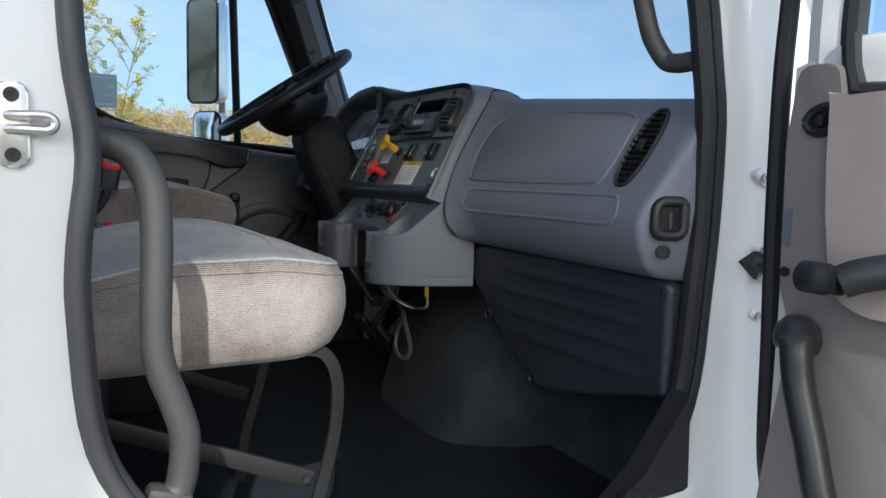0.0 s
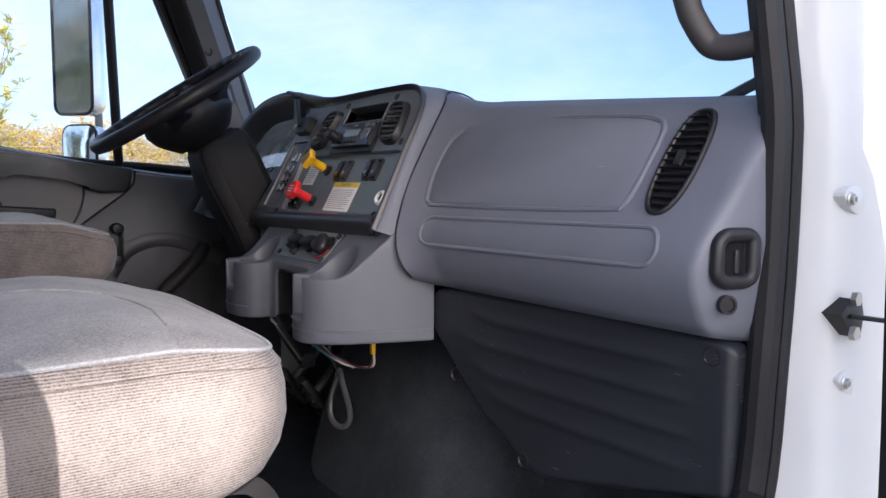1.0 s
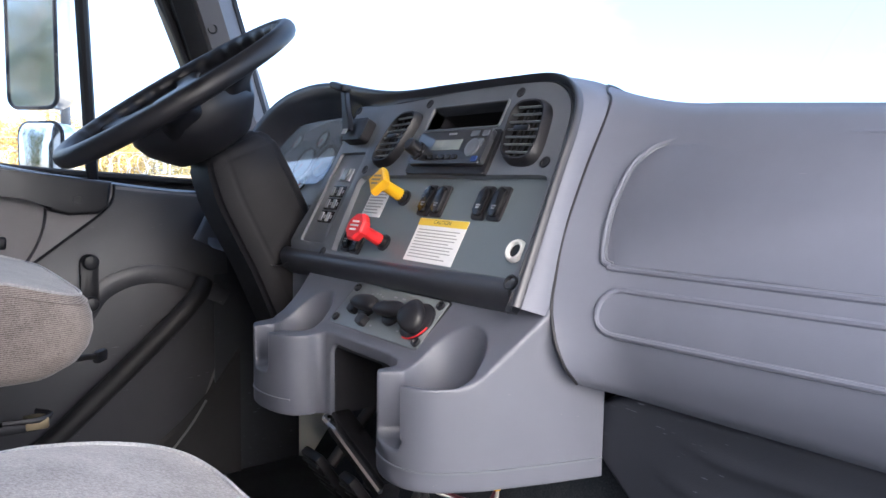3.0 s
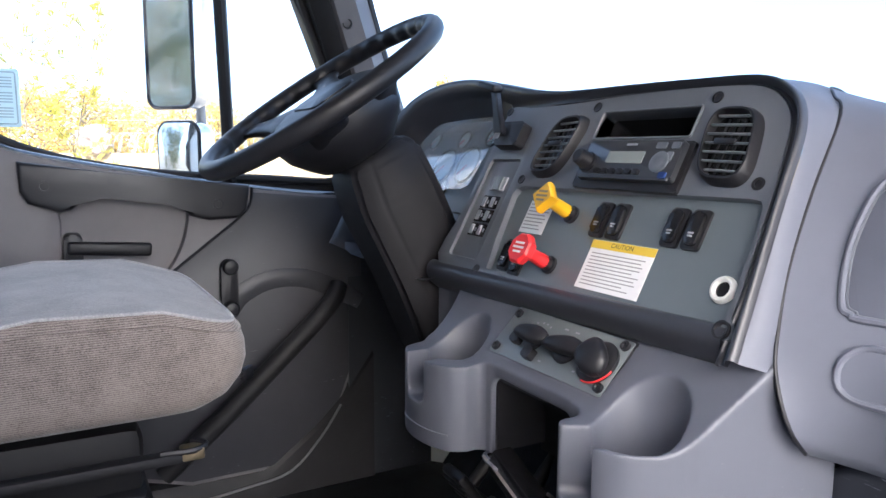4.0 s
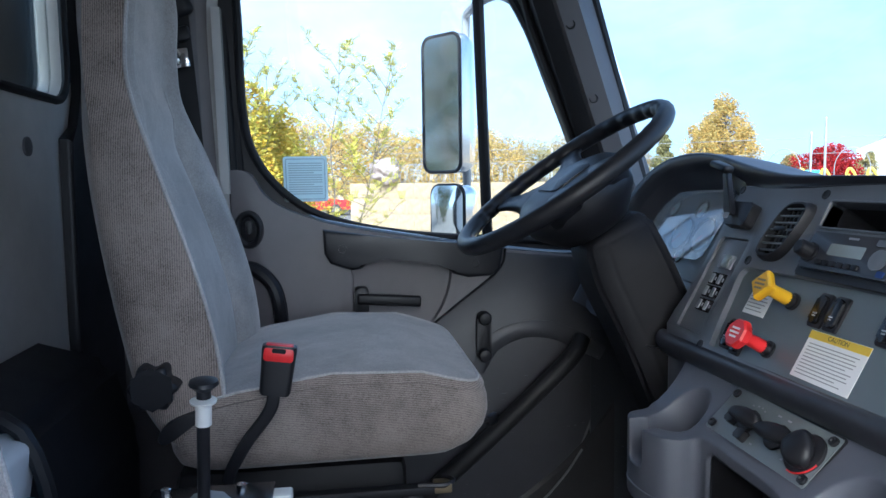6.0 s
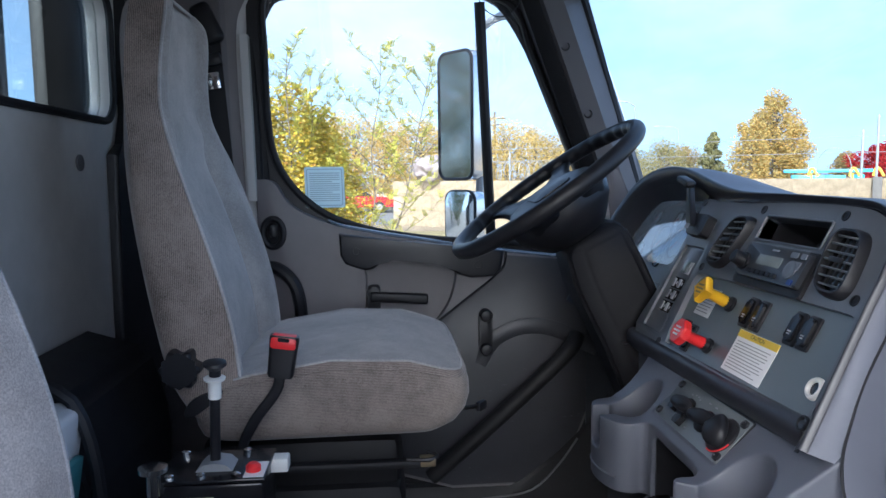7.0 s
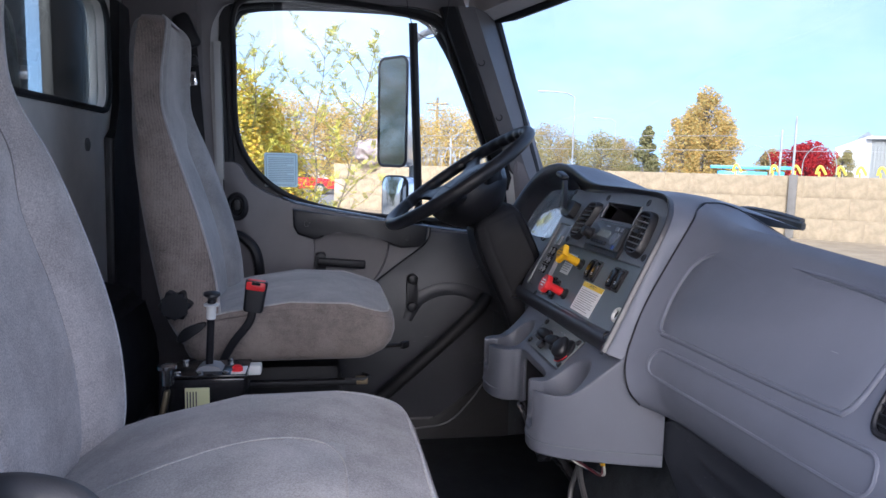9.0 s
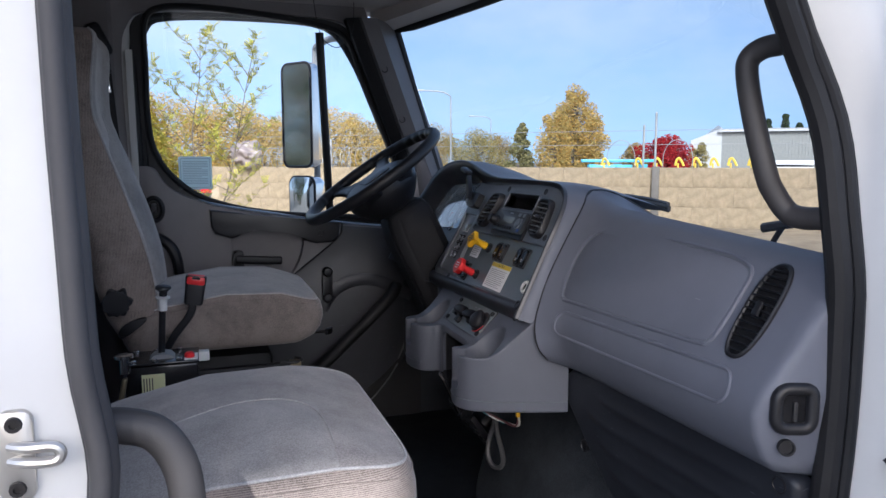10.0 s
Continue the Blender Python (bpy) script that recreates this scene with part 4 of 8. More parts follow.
part("windshield_seal", bm, RUBBER, wshield, "black rubber windshield seal")
bm = B()
ring_faces(bm, [[ws_top(y) + Vector((-0.02, 0, 0.0)), ws_top(y) + Vector((-0.09, 0, 0.01)), ws_top(y) + Vector((-0.09, 0, 0.10)), ws_top(y) + Vector((0.03, 0, 0.10))] for y in ys])
whole("header_trim", bm, LINER, "grey header trim over the windshield", kind="structure")


def pillar(s):
    """A-pillar with its inner trim, from the dash to the header."""
    trim = B()
    rings = []
    for i in range(9):
        z = 1.84 + 0.62 * i / 8
        xw = 0.045 - 0.444 * (z - 2.094) + (0 if s > 0 else 0.045 + max(0.0, min(0.15, 0.03 + 0.43 * (z - 1.93))))
        y = (0.905 if s > 0 else 0.855) - 0.27 * max(0.0, z - 1.95)
        f = (z - 1.9) / 0.56
        wsx = ws_low(0.93).lerp(ws_top(0.93), f)
        rings.append([Vector((xw, s * (y - 0.005), z)), Vector((xw + 0.012, s * (y - 0.025), z)), Vector((xw + 0.06, s * (y - 0.030), z)), Vector((max(wsx.x - 0.014, xw + 0.08), s * (wsx.y - 0.012), z)),
                      Vector((max(wsx.x + 0.006, xw + 0.10), s * (wsx.y + 0.01), z)), Vector((xw + 0.02, s * (y + (0.06 if s > 0 else 0.018)), z))])
    if s < 0:
        for ring in rings:
            for v in ring:
                v.y = max(v.y, -0.845 + 0.10 * max(0.0, v.z - 1.85))
    ring_faces(trim, rings)
    ob = whole("pillar_left" if s > 0 else "pillar_right", trim, PILLAR, "grey plastic windshield pillar trim with bolt holes", kind="structure")
    if s > 0:
        bm = B()
        rings = []
        for i in range(9):
            z = 1.84 + 0.62 * i / 8
            xw = 0.045 - 0.444 * (z - 2.094)
            y = 0.905 - 0.27 * max(0.0, z - 1.95)
            rings.append([Vector((xw - 0.034, s * (y + 0.0), z)), Vector((xw - 0.02, s * (y - 0.012), z)), Vector((xw + 0.004, s * (y - 0.02), z)), Vector((xw + 0.006, s * (y + 0.04), z)), Vector((xw - 0.034, s * (y + 0.04), z))])
        ring_faces(bm, rings)
        part("pillar_seal", bm, RUBBER, ob, "black rubber strip")
    return ob


pil_l = pillar(1)
pil_r = pillar(-1)
for p in ((0.050, 0.830, 2.148), (-0.020, 0.788, 2.307)):
    bm = B()
    lathe(bm, p, (-0.35, -0.93, 0.05), [(-0.02, 0.0105), (0.008, 0.0105), (0.0085, 0.0085), (0.002, 0.0065), (-0.004, 0.004)], 16)
    part("bolt_hole", bm, RUBBER, pil_l, "dark plugged bolt hole")

# B-pillar trim, driver side
bm = B()
ring_faces(bm, [[Vector((-1.05, 0.90, z)), Vector((-1.05, y, z)), Vector((-0.85, y, z)), Vector((-0.835, y + 0.02, z)), Vector((-0.835, 0.90, z))] for z, y in ((1.1, 0.86), (1.9, 0.86), (2.48, 0.80))])
whole("pillar_rear_left", bm, DOORTRIM, "taupe plastic door pillar trim behind the driver seat", kind="structure")
bm = B()
ring_faces(bm, [[Vector((-1.05, -0.90, z)), Vector((-1.05, -y, z)), Vector((-0.80, -y, z)), Vector((-0.76, -y - 0.02, z)), Vector((-0.76, -0.90, z))] for z, y in ((1.1, 0.86), (1.9, 0.86), (2.48, 0.80))])
whole("pillar_rear_right", bm, DOORTRIM, "taupe plastic door pillar trim behind the passenger seat", kind="structure")

for s in (1, -1):
    bm = B()
    ya, yb = (0.868, 0.905) if s > 0 else (0.850, 0.880)
    ring_faces(bm, [[Vector((x, s * ya, 1.10)), Vector((x, s * ya, 1.50)), Vector((x, s * (ya + 0.004), 1.86 if s > 0 else 1.575)), Vector((x, s * yb, 1.86 if s > 0 else 1.575)), Vector((x, s * yb, 1.10))] for x in ((0.06 if s > 0 else 0.150), 0.10 if s > 0 else 0.17, 0.30, 0.48)])
    whole("kick_trim_left" if s > 0 else "kick_trim_right", bm, KNEE, "dark plastic trim in the footwell side", kind="structure")
    bm = B()
    ring_faces(bm, [[Vector((x, s * 0.86, 1.10)), Vector((x, s * 0.862, h - 0.02)), Vector((x, s * 0.875, h)), Vector((x, s * 0.915, h)), Vector((x, s * 0.93, 1.10))] for x, h in ((-0.78, 1.52), (-0.69, 1.44), (-0.60, 1.31), (-0.53, 1.215), (-0.42, 1.168), (-0.15, 1.163), (-0.03, 1.252), (0.04, 1.31), (0.12, 1.42))])
    whole("sill_trim_left" if s > 0 else "sill_trim_right", bm, RUBBER, "black door sill trim", kind="structure")

# thin cable looping down from the header
bm = B()
tube(bm, smooth_path([(-0.27, 0.668, 2.50), (-0.262, 0.668, 2.44), (-0.254, 0.668, 2.404), (-0.238, 0.668, 2.370), (-0.202, 0.668, 2.352), (-0.166, 0.668, 2.371), (-0.151, 0.668, 2.405), (-0.140, 0.70, 2.46), (-0.135, 0.72, 2.50)], 6), 0.0013, 5)
whole("header_cable", bm, BLACK, "thin black cable drooping from the windshield header", "cable")

# black bulkhead panels standing behind the cab, with a gap between them
for ya, yb in ((-0.95, 0.50), (0.665, 1.13)):
    bm = B()
    box(bm, (-1.205, (ya + yb) / 2, 1.90), (0.03, yb - ya, 1.80), None, 0.004)
    bk = whole("bulkhead_panel", bm, STEEL, "black steel bulkhead panel behind the cab rear window", "panel", group="bulkhead panels")
    bm = B()
    box(bm, (-1.205, (ya + yb) / 2, 0.50), (0.06, 0.06, 1.0), None, 0.004)
    part("post", bm, STEEL, bk)

# firewall and engine tunnel
FELT = fabric("sound_felt", (0.021, 0.025, 0.031), (0.044, 0.050, 0.060), soft=0.03)
bm = B()
ring_faces(bm, [[Vector((0.30, y, FLOOR)), Vector((0.40, y, 1.35)), Vector((0.42, y, 1.80)), Vector((0.50, y, 1.80)), Vector((0.50, y, FLOOR))] for y in (-0.90, -0.5, 0.0, 0.5, 0.90)])
whole("wall_front", bm, FELT, "dark felt-covered firewall under the dash", kind="structure")
bm = B()
hump = smooth_path([(0.055, 0.14, FLOOR + 0.004), (0.085, 0.22, FLOOR + 0.05), (0.12, 0.25, FLOOR + 0.17), (0.17, 0.28, FLOOR + 0.30), (0.24, 0.31, FLOOR + 0.41), (0.42, 0.33, FLOOR + 0.46)], 4)
ring_faces(bm, [[Vector((p.x, p.y * math.copysign(abs(math.cos(a)) ** 0.55, math.cos(a)), FLOOR - 0.01 + (p.z - FLOOR + 0.01) * abs(math.sin(a)) ** 0.55)) for a in [math.pi * k / 20 for k in range(21)]] for p in hump])
whole("engine_tunnel", bm, FELT, "felt-covered engine tunnel hump below the console", kind="structure", angle=70)

# ---------------------------------------------------------------- dashboard
PO, PV, PN = Vector((0.004, 0, 1.706)), Vector((0.475, 0, 0.88)).normalized(), Vector((-0.88, 0, 0.475)).normalized()


def pan(y, v, d):
    """A place on the centre stack's face: y across, v up the slope, d out of it."""
    return PO + PV * v + PN * d + Vector((0, y, 0))


def panr(u, v, d):
    """The same with u running to the reader's right."""
    return pan(-u, v, d)


def dash_prof(y):
    """Cross section of the passenger dash in x, z."""
    k = -0.03 * (y + 0.32)
    g = -0.002 - 0.07 * (y + 0.65)         # the top falls away towards the door
    p = [(0.58, 1.66), (0.58, 1.73), (0.40, 1.80), (0.24, 1.873 - 0.8 * g), (0.185, 1.889 - g), (0.160, 1.878 - 0.8 * g), (0.142, 1.855 - 0.3 * g), (0.105, 1.79), (0.072, 1.735), (0.052, 1.702), (0.045, 1.675), (0.050, 1.645), (0.066, 1.61), (0.085, 1.592), (0.12, 1.585), (0.30, 1.60)]
    return [(x + k, z) for x, z in p]


dash = thing("dashboard", (0.15, -0.3, 1.6), "grey moulded plastic truck dashboard with a wrap-round centre stack", "dashboard")
# where the passenger dash meets the centre stack, one place for each point of the cross section
MEET = [(0.58, -0.15, 1.70), (0.58, -0.15, 1.78), (0.42, -0.150, 1.86), (0.27, -0.170, 1.933), (0.195, -0.190, 1.945), (0.165, -0.213, 1.933), (0.147, -0.232, 1.914), (0.099, -0.239, 1.835), (0.057, -0.250, 1.766), (0.033, -0.261, 1.714), (0.0215, -0.269, 1.684), (0.016, -0.281, 1.655), (0.022, -0.289, 1.628), (0.040, -0.292, 1.606), (0.09, -0.295, 1.59), (0.30, -0.295, 1.60)]
bm = B()
rings = []
for y in (-0.882, -0.874, -0.864, -0.857, -0.851, -0.845, -0.835, -0.815, -0.70, -0.5, -0.40, -0.36):
    ring = []
    for i, (x, z) in enumerate(dash_prof(y)):
        f = 1.0 if 4 <= i <= 13 else (0.5 if i in (3, 14) else 0.0)
        dx = slant = dz = 0.0
        if y < -0.82:
            # soft ridge sweeping down the end, the face beyond it falling away to the door seal
            yc = -0.843 - 0.036 * min(1.0, max(0.0, (z - 1.67) / 0.19))
            ya_ = -0.882 + (y + 0.882) * (yc + 0.882) / (-0.851 + 0.882) if y < -0.851 else yc + (y + 0.851) * (yc + 0.815) / (-0.851 + 0.815)
            over = yc - ya_
            dx = 0.002 + 2.6 * over if over > 0.004 else max(0.0, 0.0045 + 1.1 * over)
            slant, dz = ya_ - y, -0.25 * dx * min(1.0, max(0.0, (z - 1.84) / 0.04))
        ring.append(Vector((x + dx * f, y + slant, z + dz * f)))
    rings.append(ring)
last = rings[-1]
for t in (0.12, 0.24, 0.36, 0.48, 0.60, 0.70, 0.80, 0.88, 0.95, 1.0):
    ring = []
    for a, b in zip(last, MEET):
        e = t ** 1.85
        ring.append(Vector((a.x + (b[0] - a.x) * e, a.y + (b[1] - a.y) * t, a.z + (b[2] - a.z) * e)))
    rings.append(ring)
ring_faces(bm, rings)
part("passenger_dash", bm, DASH, dash, angle=60)


def end_x(y):
    """How far the dash swells rearwards where it meets the stack."""
    return -0.035 * max(0.0, (y + 0.36) / 0.117) ** 1.85 if y > -0.36 else 0.0


# glove door: shallow raised panel with a seam round it
def dface(y, s, d):
    """On the passenger dash's sloping face: s from the lower edge (0) to the top (1)."""
    k = -0.03 * (y + 0.32) + end_x(y)
    a, b = Vector((0.064 + k, y, 1.722)), Vector((0.142 + k, y, 1.858))
    n = Vector((-0.867, 0, 0.497))
    return a.lerp(b, s) + n * d + Vector((0.028 * max(0.0, s - 0.98), 0, 0))


glove = smooth2([(-0.298, 0.98), (-0.289, 0.83), (-0.288, 0.5), (-0.298, 0.17), (-0.309, 0.10), (-0.335, 0.075), (-0.55, 0.080), (-0.69, 0.105), (-0.712, 0.14), (-0.722, 0.3), (-0.730, 0.78), (-0.727, 0.91), (-0.715, 0.975), (-0.68, 1.03), (-0.58, 1.08), (-0.46, 1.105), (-0.355, 1.11), (-0.315, 1.075)], 4)
bm = B()
tube(bm, [dface(y, s, -0.0005) for y, s in glove], 0.0034, 8, True)
part("glove_door_rim", bm, DASH, dash)
bm = B()
tube(bm, [dface(-0.525 + (y + 0.525) * 0.984, 0.53 + (s - 0.53) * 0.962, 0.0002) for y, s in glove], 0.0012, 6, True)
part("glove_door_gap", bm, STACK, dash)
bm = B()
cy = sum(p[0] for p in glove) / len(glove)
inner = [(cy + (y - cy) * 0.985, 0.53 + (s - 0.53) * 0.965) for y, s in glove]
n = len(glove)
vo = [bm.verts.new(dface(y, s, -0.001)) for y, s in inner]
vi = [bm.verts.new(dface(cy + (y - cy) * 0.975, 0.53 + (s - 0.53) * 0.94, 0.0006)) for y, s in glove]
for i in range(n):
    bm.faces.new((vo[i], vo[(i + 1) % n], vi[(i + 1) % n], vi[i]))
bm.faces.new(vi)
part("glove_door", bm, DASH, dash)
# long raised grab rib below it
def dnose(y, z, d):
    """On the rounded lower front of the passenger dash."""
    pr = dash_prof(y)[6:15]
    for (xa, za), (xb, zb) in zip(pr, pr[1:]):
        if za >= z >= zb:
            return Vector((xa + end_x(y) + (xb - xa) * (za - z) / (za - zb) - d, y, z))
    return Vector((pr[-1][0] - d, y, z))


RIB = [(y, z + 0.012 * (-0.33 - y)) for y, z in rounded(-0.787, 1.666, -0.313, 1.712, 0.022)]
bm = B()
tube(bm, [dnose(y, z, -0.0008) for y, z in RIB], 0.0034, 8, True)
part("rib", bm, DASH, dash)

bm = B()
tube(bm, smooth_path([Vector(p) + Vector((-0.0006, -0.0004, 0.0002)) for p in MEET[2:14]], 6), 0.0017, 6)
part("end_seam", bm, BLACK, dash)

# centre stack shell: hood rim sweeping over gauges and radio, from the lower passenger corner to the driver end
RIM_IN = [(-0.2285, -0.030), (-0.228, 0.014), (-0.227, 0.049), (-0.2216, 0.108), (-0.218, 0.150), (-0.213, 0.185), (-0.2075, 0.218), (-0.199, 0.240), (-0.183, 0.258), (-0.160, 0.271), (-0.130, 0.2765), (-0.07, 0.279), (0.0, 0.279), (0.07, 0.277), (0.14, 0.273), (0.20, 0.271), (0.26, 0.271), (0.33, 0.278), (0.40, 0.292), (0.49, 0.303), (0.57, 0.302), (0.64, 0.288), (0.69, 0.25), (0.715, 0.18), (0.72, 0.08), (0.72, -0.03)]
RIM_OUT = [(-0.2510, -0.024), (-0.2470, 0.012), (-0.2424, 0.053), (-0.2365, 0.105), (-0.2315, 0.152), (-0.2285, 0.190), (-0.2225, 0.2225), (-0.2125, 0.245), (-0.197, 0.263), (-0.172, 0.277), (-0.138, 0.2835), (-0.07, 0.2855), (0.0, 0.287), (0.07, 0.288), (0.14, 0.2885), (0.20, 0.291), (0.27, 0.300), (0.35, 0.315), (0.43, 0.331), (0.51, 0.3405), (0.59, 0.340), (0.67, 0.326), (0.73, 0.288), (0.765, 0.21), (0.775, 0.09), (0.775, -0.03)]


def rim_ring(f, d_edge, d_deep, grow=0.0):
    """A line between the rim's inner and outer outline; d_deep holds over the gauges."""
    out = []
    for k, (a, b) in enumerate(zip(RIM_IN, RIM_OUT)):
        w = min(1.0, max(0.0, (k - 15) / 4))
        g = f + grow / max(0.004, math.hypot(b[0] - a[0], b[1] - a[1]))
        out.append(pan(a[0] + (b[0] - a[0]) * g, a[1] + (b[1] - a[1]) * g, d_edge + (d_deep - d_edge) * w))
    return smooth_path(out, 5)


bm = B()
rim_rows = [rim_ring(0.0, -0.006, -0.055), rim_ring(0.0, 0.0005, -0.036), rim_ring(0.10, 0.0016, -0.034), rim_ring(0.20, -0.0005, -0.030), rim_ring(0.36, -0.001, -0.016), rim_ring(0.52, 0.003, -0.003), rim_ring(0.66, 0.0085, 0.006), rim_ring(0.80, 0.0115, 0.011), rim_ring(0.93, 0.0115, 0.0115), rim_ring(1.0, 0.009, 0.009, 0.001), rim_ring(1.0, 0.003, 0.003, 0.0025)]
ring_faces(bm, rim_rows, closed=False)
part("stack_bezel", bm, RIM, dash, "dark rounded hood rim", angle=70)
# the shell runs from the rim to the seam beside the passenger dash, and forward under the windshield
SHELL_END = [(0.0215, -0.267, 1.676), (0.029, -0.2625, 1.705), (0.046, -0.2555, 1.744), (0.072, -0.2465, 1.790), (0.093, -0.2405, 1.826), (0.110, -0.2375, 1.853), (0.126, -0.2365, 1.879), (0.139, -0.2355, 1.900), (0.150, -0.230, 1.917), (0.164, -0.214, 1.932), (0.192, -0.192, 1.944), (0.30, -0.165, 1.926), (0.43, -0.13, 1.892)]
SHELL_END += [(min(0.46, ws_low(y).x - 0.05), y, 1.885) for y, v in RIM_OUT[13:]]
ends = smooth_path(SHELL_END, 5)
rim_rows = rim_ring(1.0, 0.002, 0.002, 0.002)
rows = []
for j in range(11):
    f = j / 10
    row = []
    for i, (a, b) in enumerate(zip(rim_rows, ends)):
        top = min(1.0, max(0.0, (i / 5 - 8.5) / 3.0))
        c = (a.lerp(b, 0.45) + Vector((-0.003, -0.004, 0.001))).lerp(a + Vector((0.14, 0, 0.004)), top)
        row.append(a * (1 - f) ** 2 + c * 2 * f * (1 - f) + b * f * f)
    rows.append(row)
bm = B()
ring_faces(bm, rows, closed=False)
part("stack_shell", bm, DASH, dash, angle=70)
bm = B()
ring_faces(bm, [[rows[j][0] + Vector((0.001, 0, 0)), rows[j][0] + Vector((0.05, 0, -0.006))] for j in range(11)], closed=False)
part("shell_foot", bm, DASH, dash)
# dark face plate of the stack, right of the gauges
face_out = [p for p in smooth2([(-0.2275, -0.006), *[(u + 0.001, v - 0.0005) for u, v in RIM_IN[1:17]], (0.312, 0.274), (0.322, 0.25), (0.322, 0.1), (0.322, -0.010), (0.05, -0.008)], 4)]
bm = B()
prism(bm, face_out, pan, -0.02, 0.002, 0.002)
cuts = []
for o, d in ((rounded(-0.083, 0.213, 0.083, 0.252, 0.004), -0.10), ([(-0.208, 0.1385), (-0.195, 0.140), (0.190, 0.1365), (0.204, 0.132), (0.209, 0.122), (0.199, 0.045), (0.191, 0.004), (-0.220, 0.004), (-0.2215, 0.030), (-0.2165, 0.105), (-0.2125, 0.133)], -0.008), (rounded(0.226, 0.012, 0.308, 0.180, 0.006), -0.006)):
    c = B()
    prism(c, o, pan, d, 0.05)
    cuts.append(c)
part("stack_face", carved(bm, cuts, "stack_face", 0.0015), STACK, dash, "dark charcoal face plate")
bm = B()
prism(bm, [(0.212, -0.004), (0.212, 0.142), (-0.212, 0.142), (-0.2245, 0.02), (-0.2245, -0.004)], pan, -0.019, -0.0075)
part("switch_panel", bm, PANEL, dash, "slate switch panel")
bm = B()
for o in (rounded(-0.083, 0.213, 0.083, 0.252, 0.004),):
    n = len(o)
    f0 = [bm.verts.new(pan(y, v, 0.0)) for y, v in o]
    f1 = [bm.verts.new(pan(y, v, -0.09)) for y, v in o]
    for i in range(n):
        bm.faces.new((f0[i], f0[(i + 1) % n], f1[(i + 1) % n], f1[i]))
    bm.faces.new(f1)
part("pocket_liner", bm, BLACK, dash, "empty black storage slot over the radio")
bm = B()
tube(bm, [pan(y, v, 0.003) for y, v in rounded(-0.084, 0.212, 0.084, 0.253, 0.004)], 0.0018, 6, True)
part("pocket_rim", bm, STACK, dash)
# rounded ledge at the foot of the switch panel
bm = B()
ring_faces(bm, [[pan(y, v - 0.012 * (y + 0.245) / 0.58, d) for v, d in ((0.012, -0.010), (0.010, -0.002), (0.006, 0.0025), (0.001, 0.0042), (-0.006, 0.0042), (-0.013, 0.001), (-0.019, -0.005), (-0.024, -0.013), (-0.027, -0.03))] for y in [0.350 - 0.02885 * k for k in range(21)]])
part("stack_ledge", bm, RIM, dash, "rounded dark ledge", angle=60)
# bolt recesses
for y, v in ((0.103, 0.262), (-0.099, 0.263), (-0.197, 0.157), (0.203, 0.147), (0.214, -0.001), (0.318, 0.266)):
    bm = B()
    lathe(bm, pan(y, v, 0.0022), PN, [(0, 0.0075), (0.0012, 0.0072), (0.0008, 0.0045), (-0.003, 0.004)], 14)
    part("screw", bm, BLACK, dash, "sunk black screw")
bm = B()
lathe(bm, pan(-0.2235, 0.003, 0.0035), PN, [(-0.004, 0.0095), (0.0016, 0.0095), (0.0018, 0.0075), (-0.002, 0.006)], 18)
part("screw", bm, BLACK, dash, "sunk black screw")

# gauge cluster
cl = thing("gauge_cluster", (0.12, 0.5, 1.85), "recessed gauge cluster behind a clear lens", "gauges")
bm = B()
co = smooth2([(0.322, -0.03), (0.322, 0.12), (0.322, 0.262), (0.35, 0.288), (0.42, 0.302), (0.50, 0.306), (0.60, 0.298), (0.67, 0.26), (0.71, 0.17), (0.72, 0.05), (0.71, -0.03), (0.5, -0.035)], 4)
n = len(co)
f0 = [bm.verts.new(pan(y, v, -0.002)) for y, v in co]
f1 = [bm.verts.new(pan(0.51 + (y - 0.51) * 0.86, 0.14 + (v - 0.14) * 0.86, -0.055)) for y, v in co]
for i in range(n):
    bm.faces.new((f0[i], f0[(i + 1) % n], f1[(i + 1) % n], f1[i]))
bm.faces.new(f1)
part("cluster_housing", bm, RIM, cl)
bm = B()
prism(bm, rounded(0.375, 0.10, 0.69, 0.285, 0.03), pan, -0.054, -0.050)
part("dial_plate", bm, DIAL, cl)
for y, v, r in ((0.469, 0.193, 0.038), (0.553, 0.190, 0.038), (0.52, 0.245, 0.02), (0.425, 0.250, 0.02), (0.635, 0.245, 0.02), (0.52, 0.145, 0.016), (0.645, 0.16, 0.02)):
    bm = B()
    lathe(bm, pan(y, v, -0.0498), PN, [(0, r), (0.004, r), (0.004, r * 0.9), (0.001, r * 0.88)], 24)
    g = part("gauge", bm, BLACK, cl)
    bm = B()
    lathe(bm, pan(y, v, -0.0494), PN, [(0, r * 0.87), (0.0008, r * 0.86), (0.0008, r * 0.1)], 24)
    part("face", bm, GAUGEFACE, g, "pale gauge face")
    bm = B()
    for k in range(9):
        a = radians(-40 + k * 32.5)
        p0, p1 = (y + math.cos(a) * r * 0.66, v + math.sin(a) * r * 0.66), (y + math.cos(a) * r * 0.84, v + math.sin(a) * r * 0.84)
        rod(bm, pan(*p0, -0.048), pan(*p1, -0.048), 0.0006, n=4)
    part("gauge_mark", bm, INK, g)
    bm = B()
    rod(bm, pan(y, v, -0.0465), pan(y + r * 0.5, v - r * 0.55, -0.0465), 0.0009, 0.0004, n=5)
    part("needle", bm, RED, g)
bm = B()
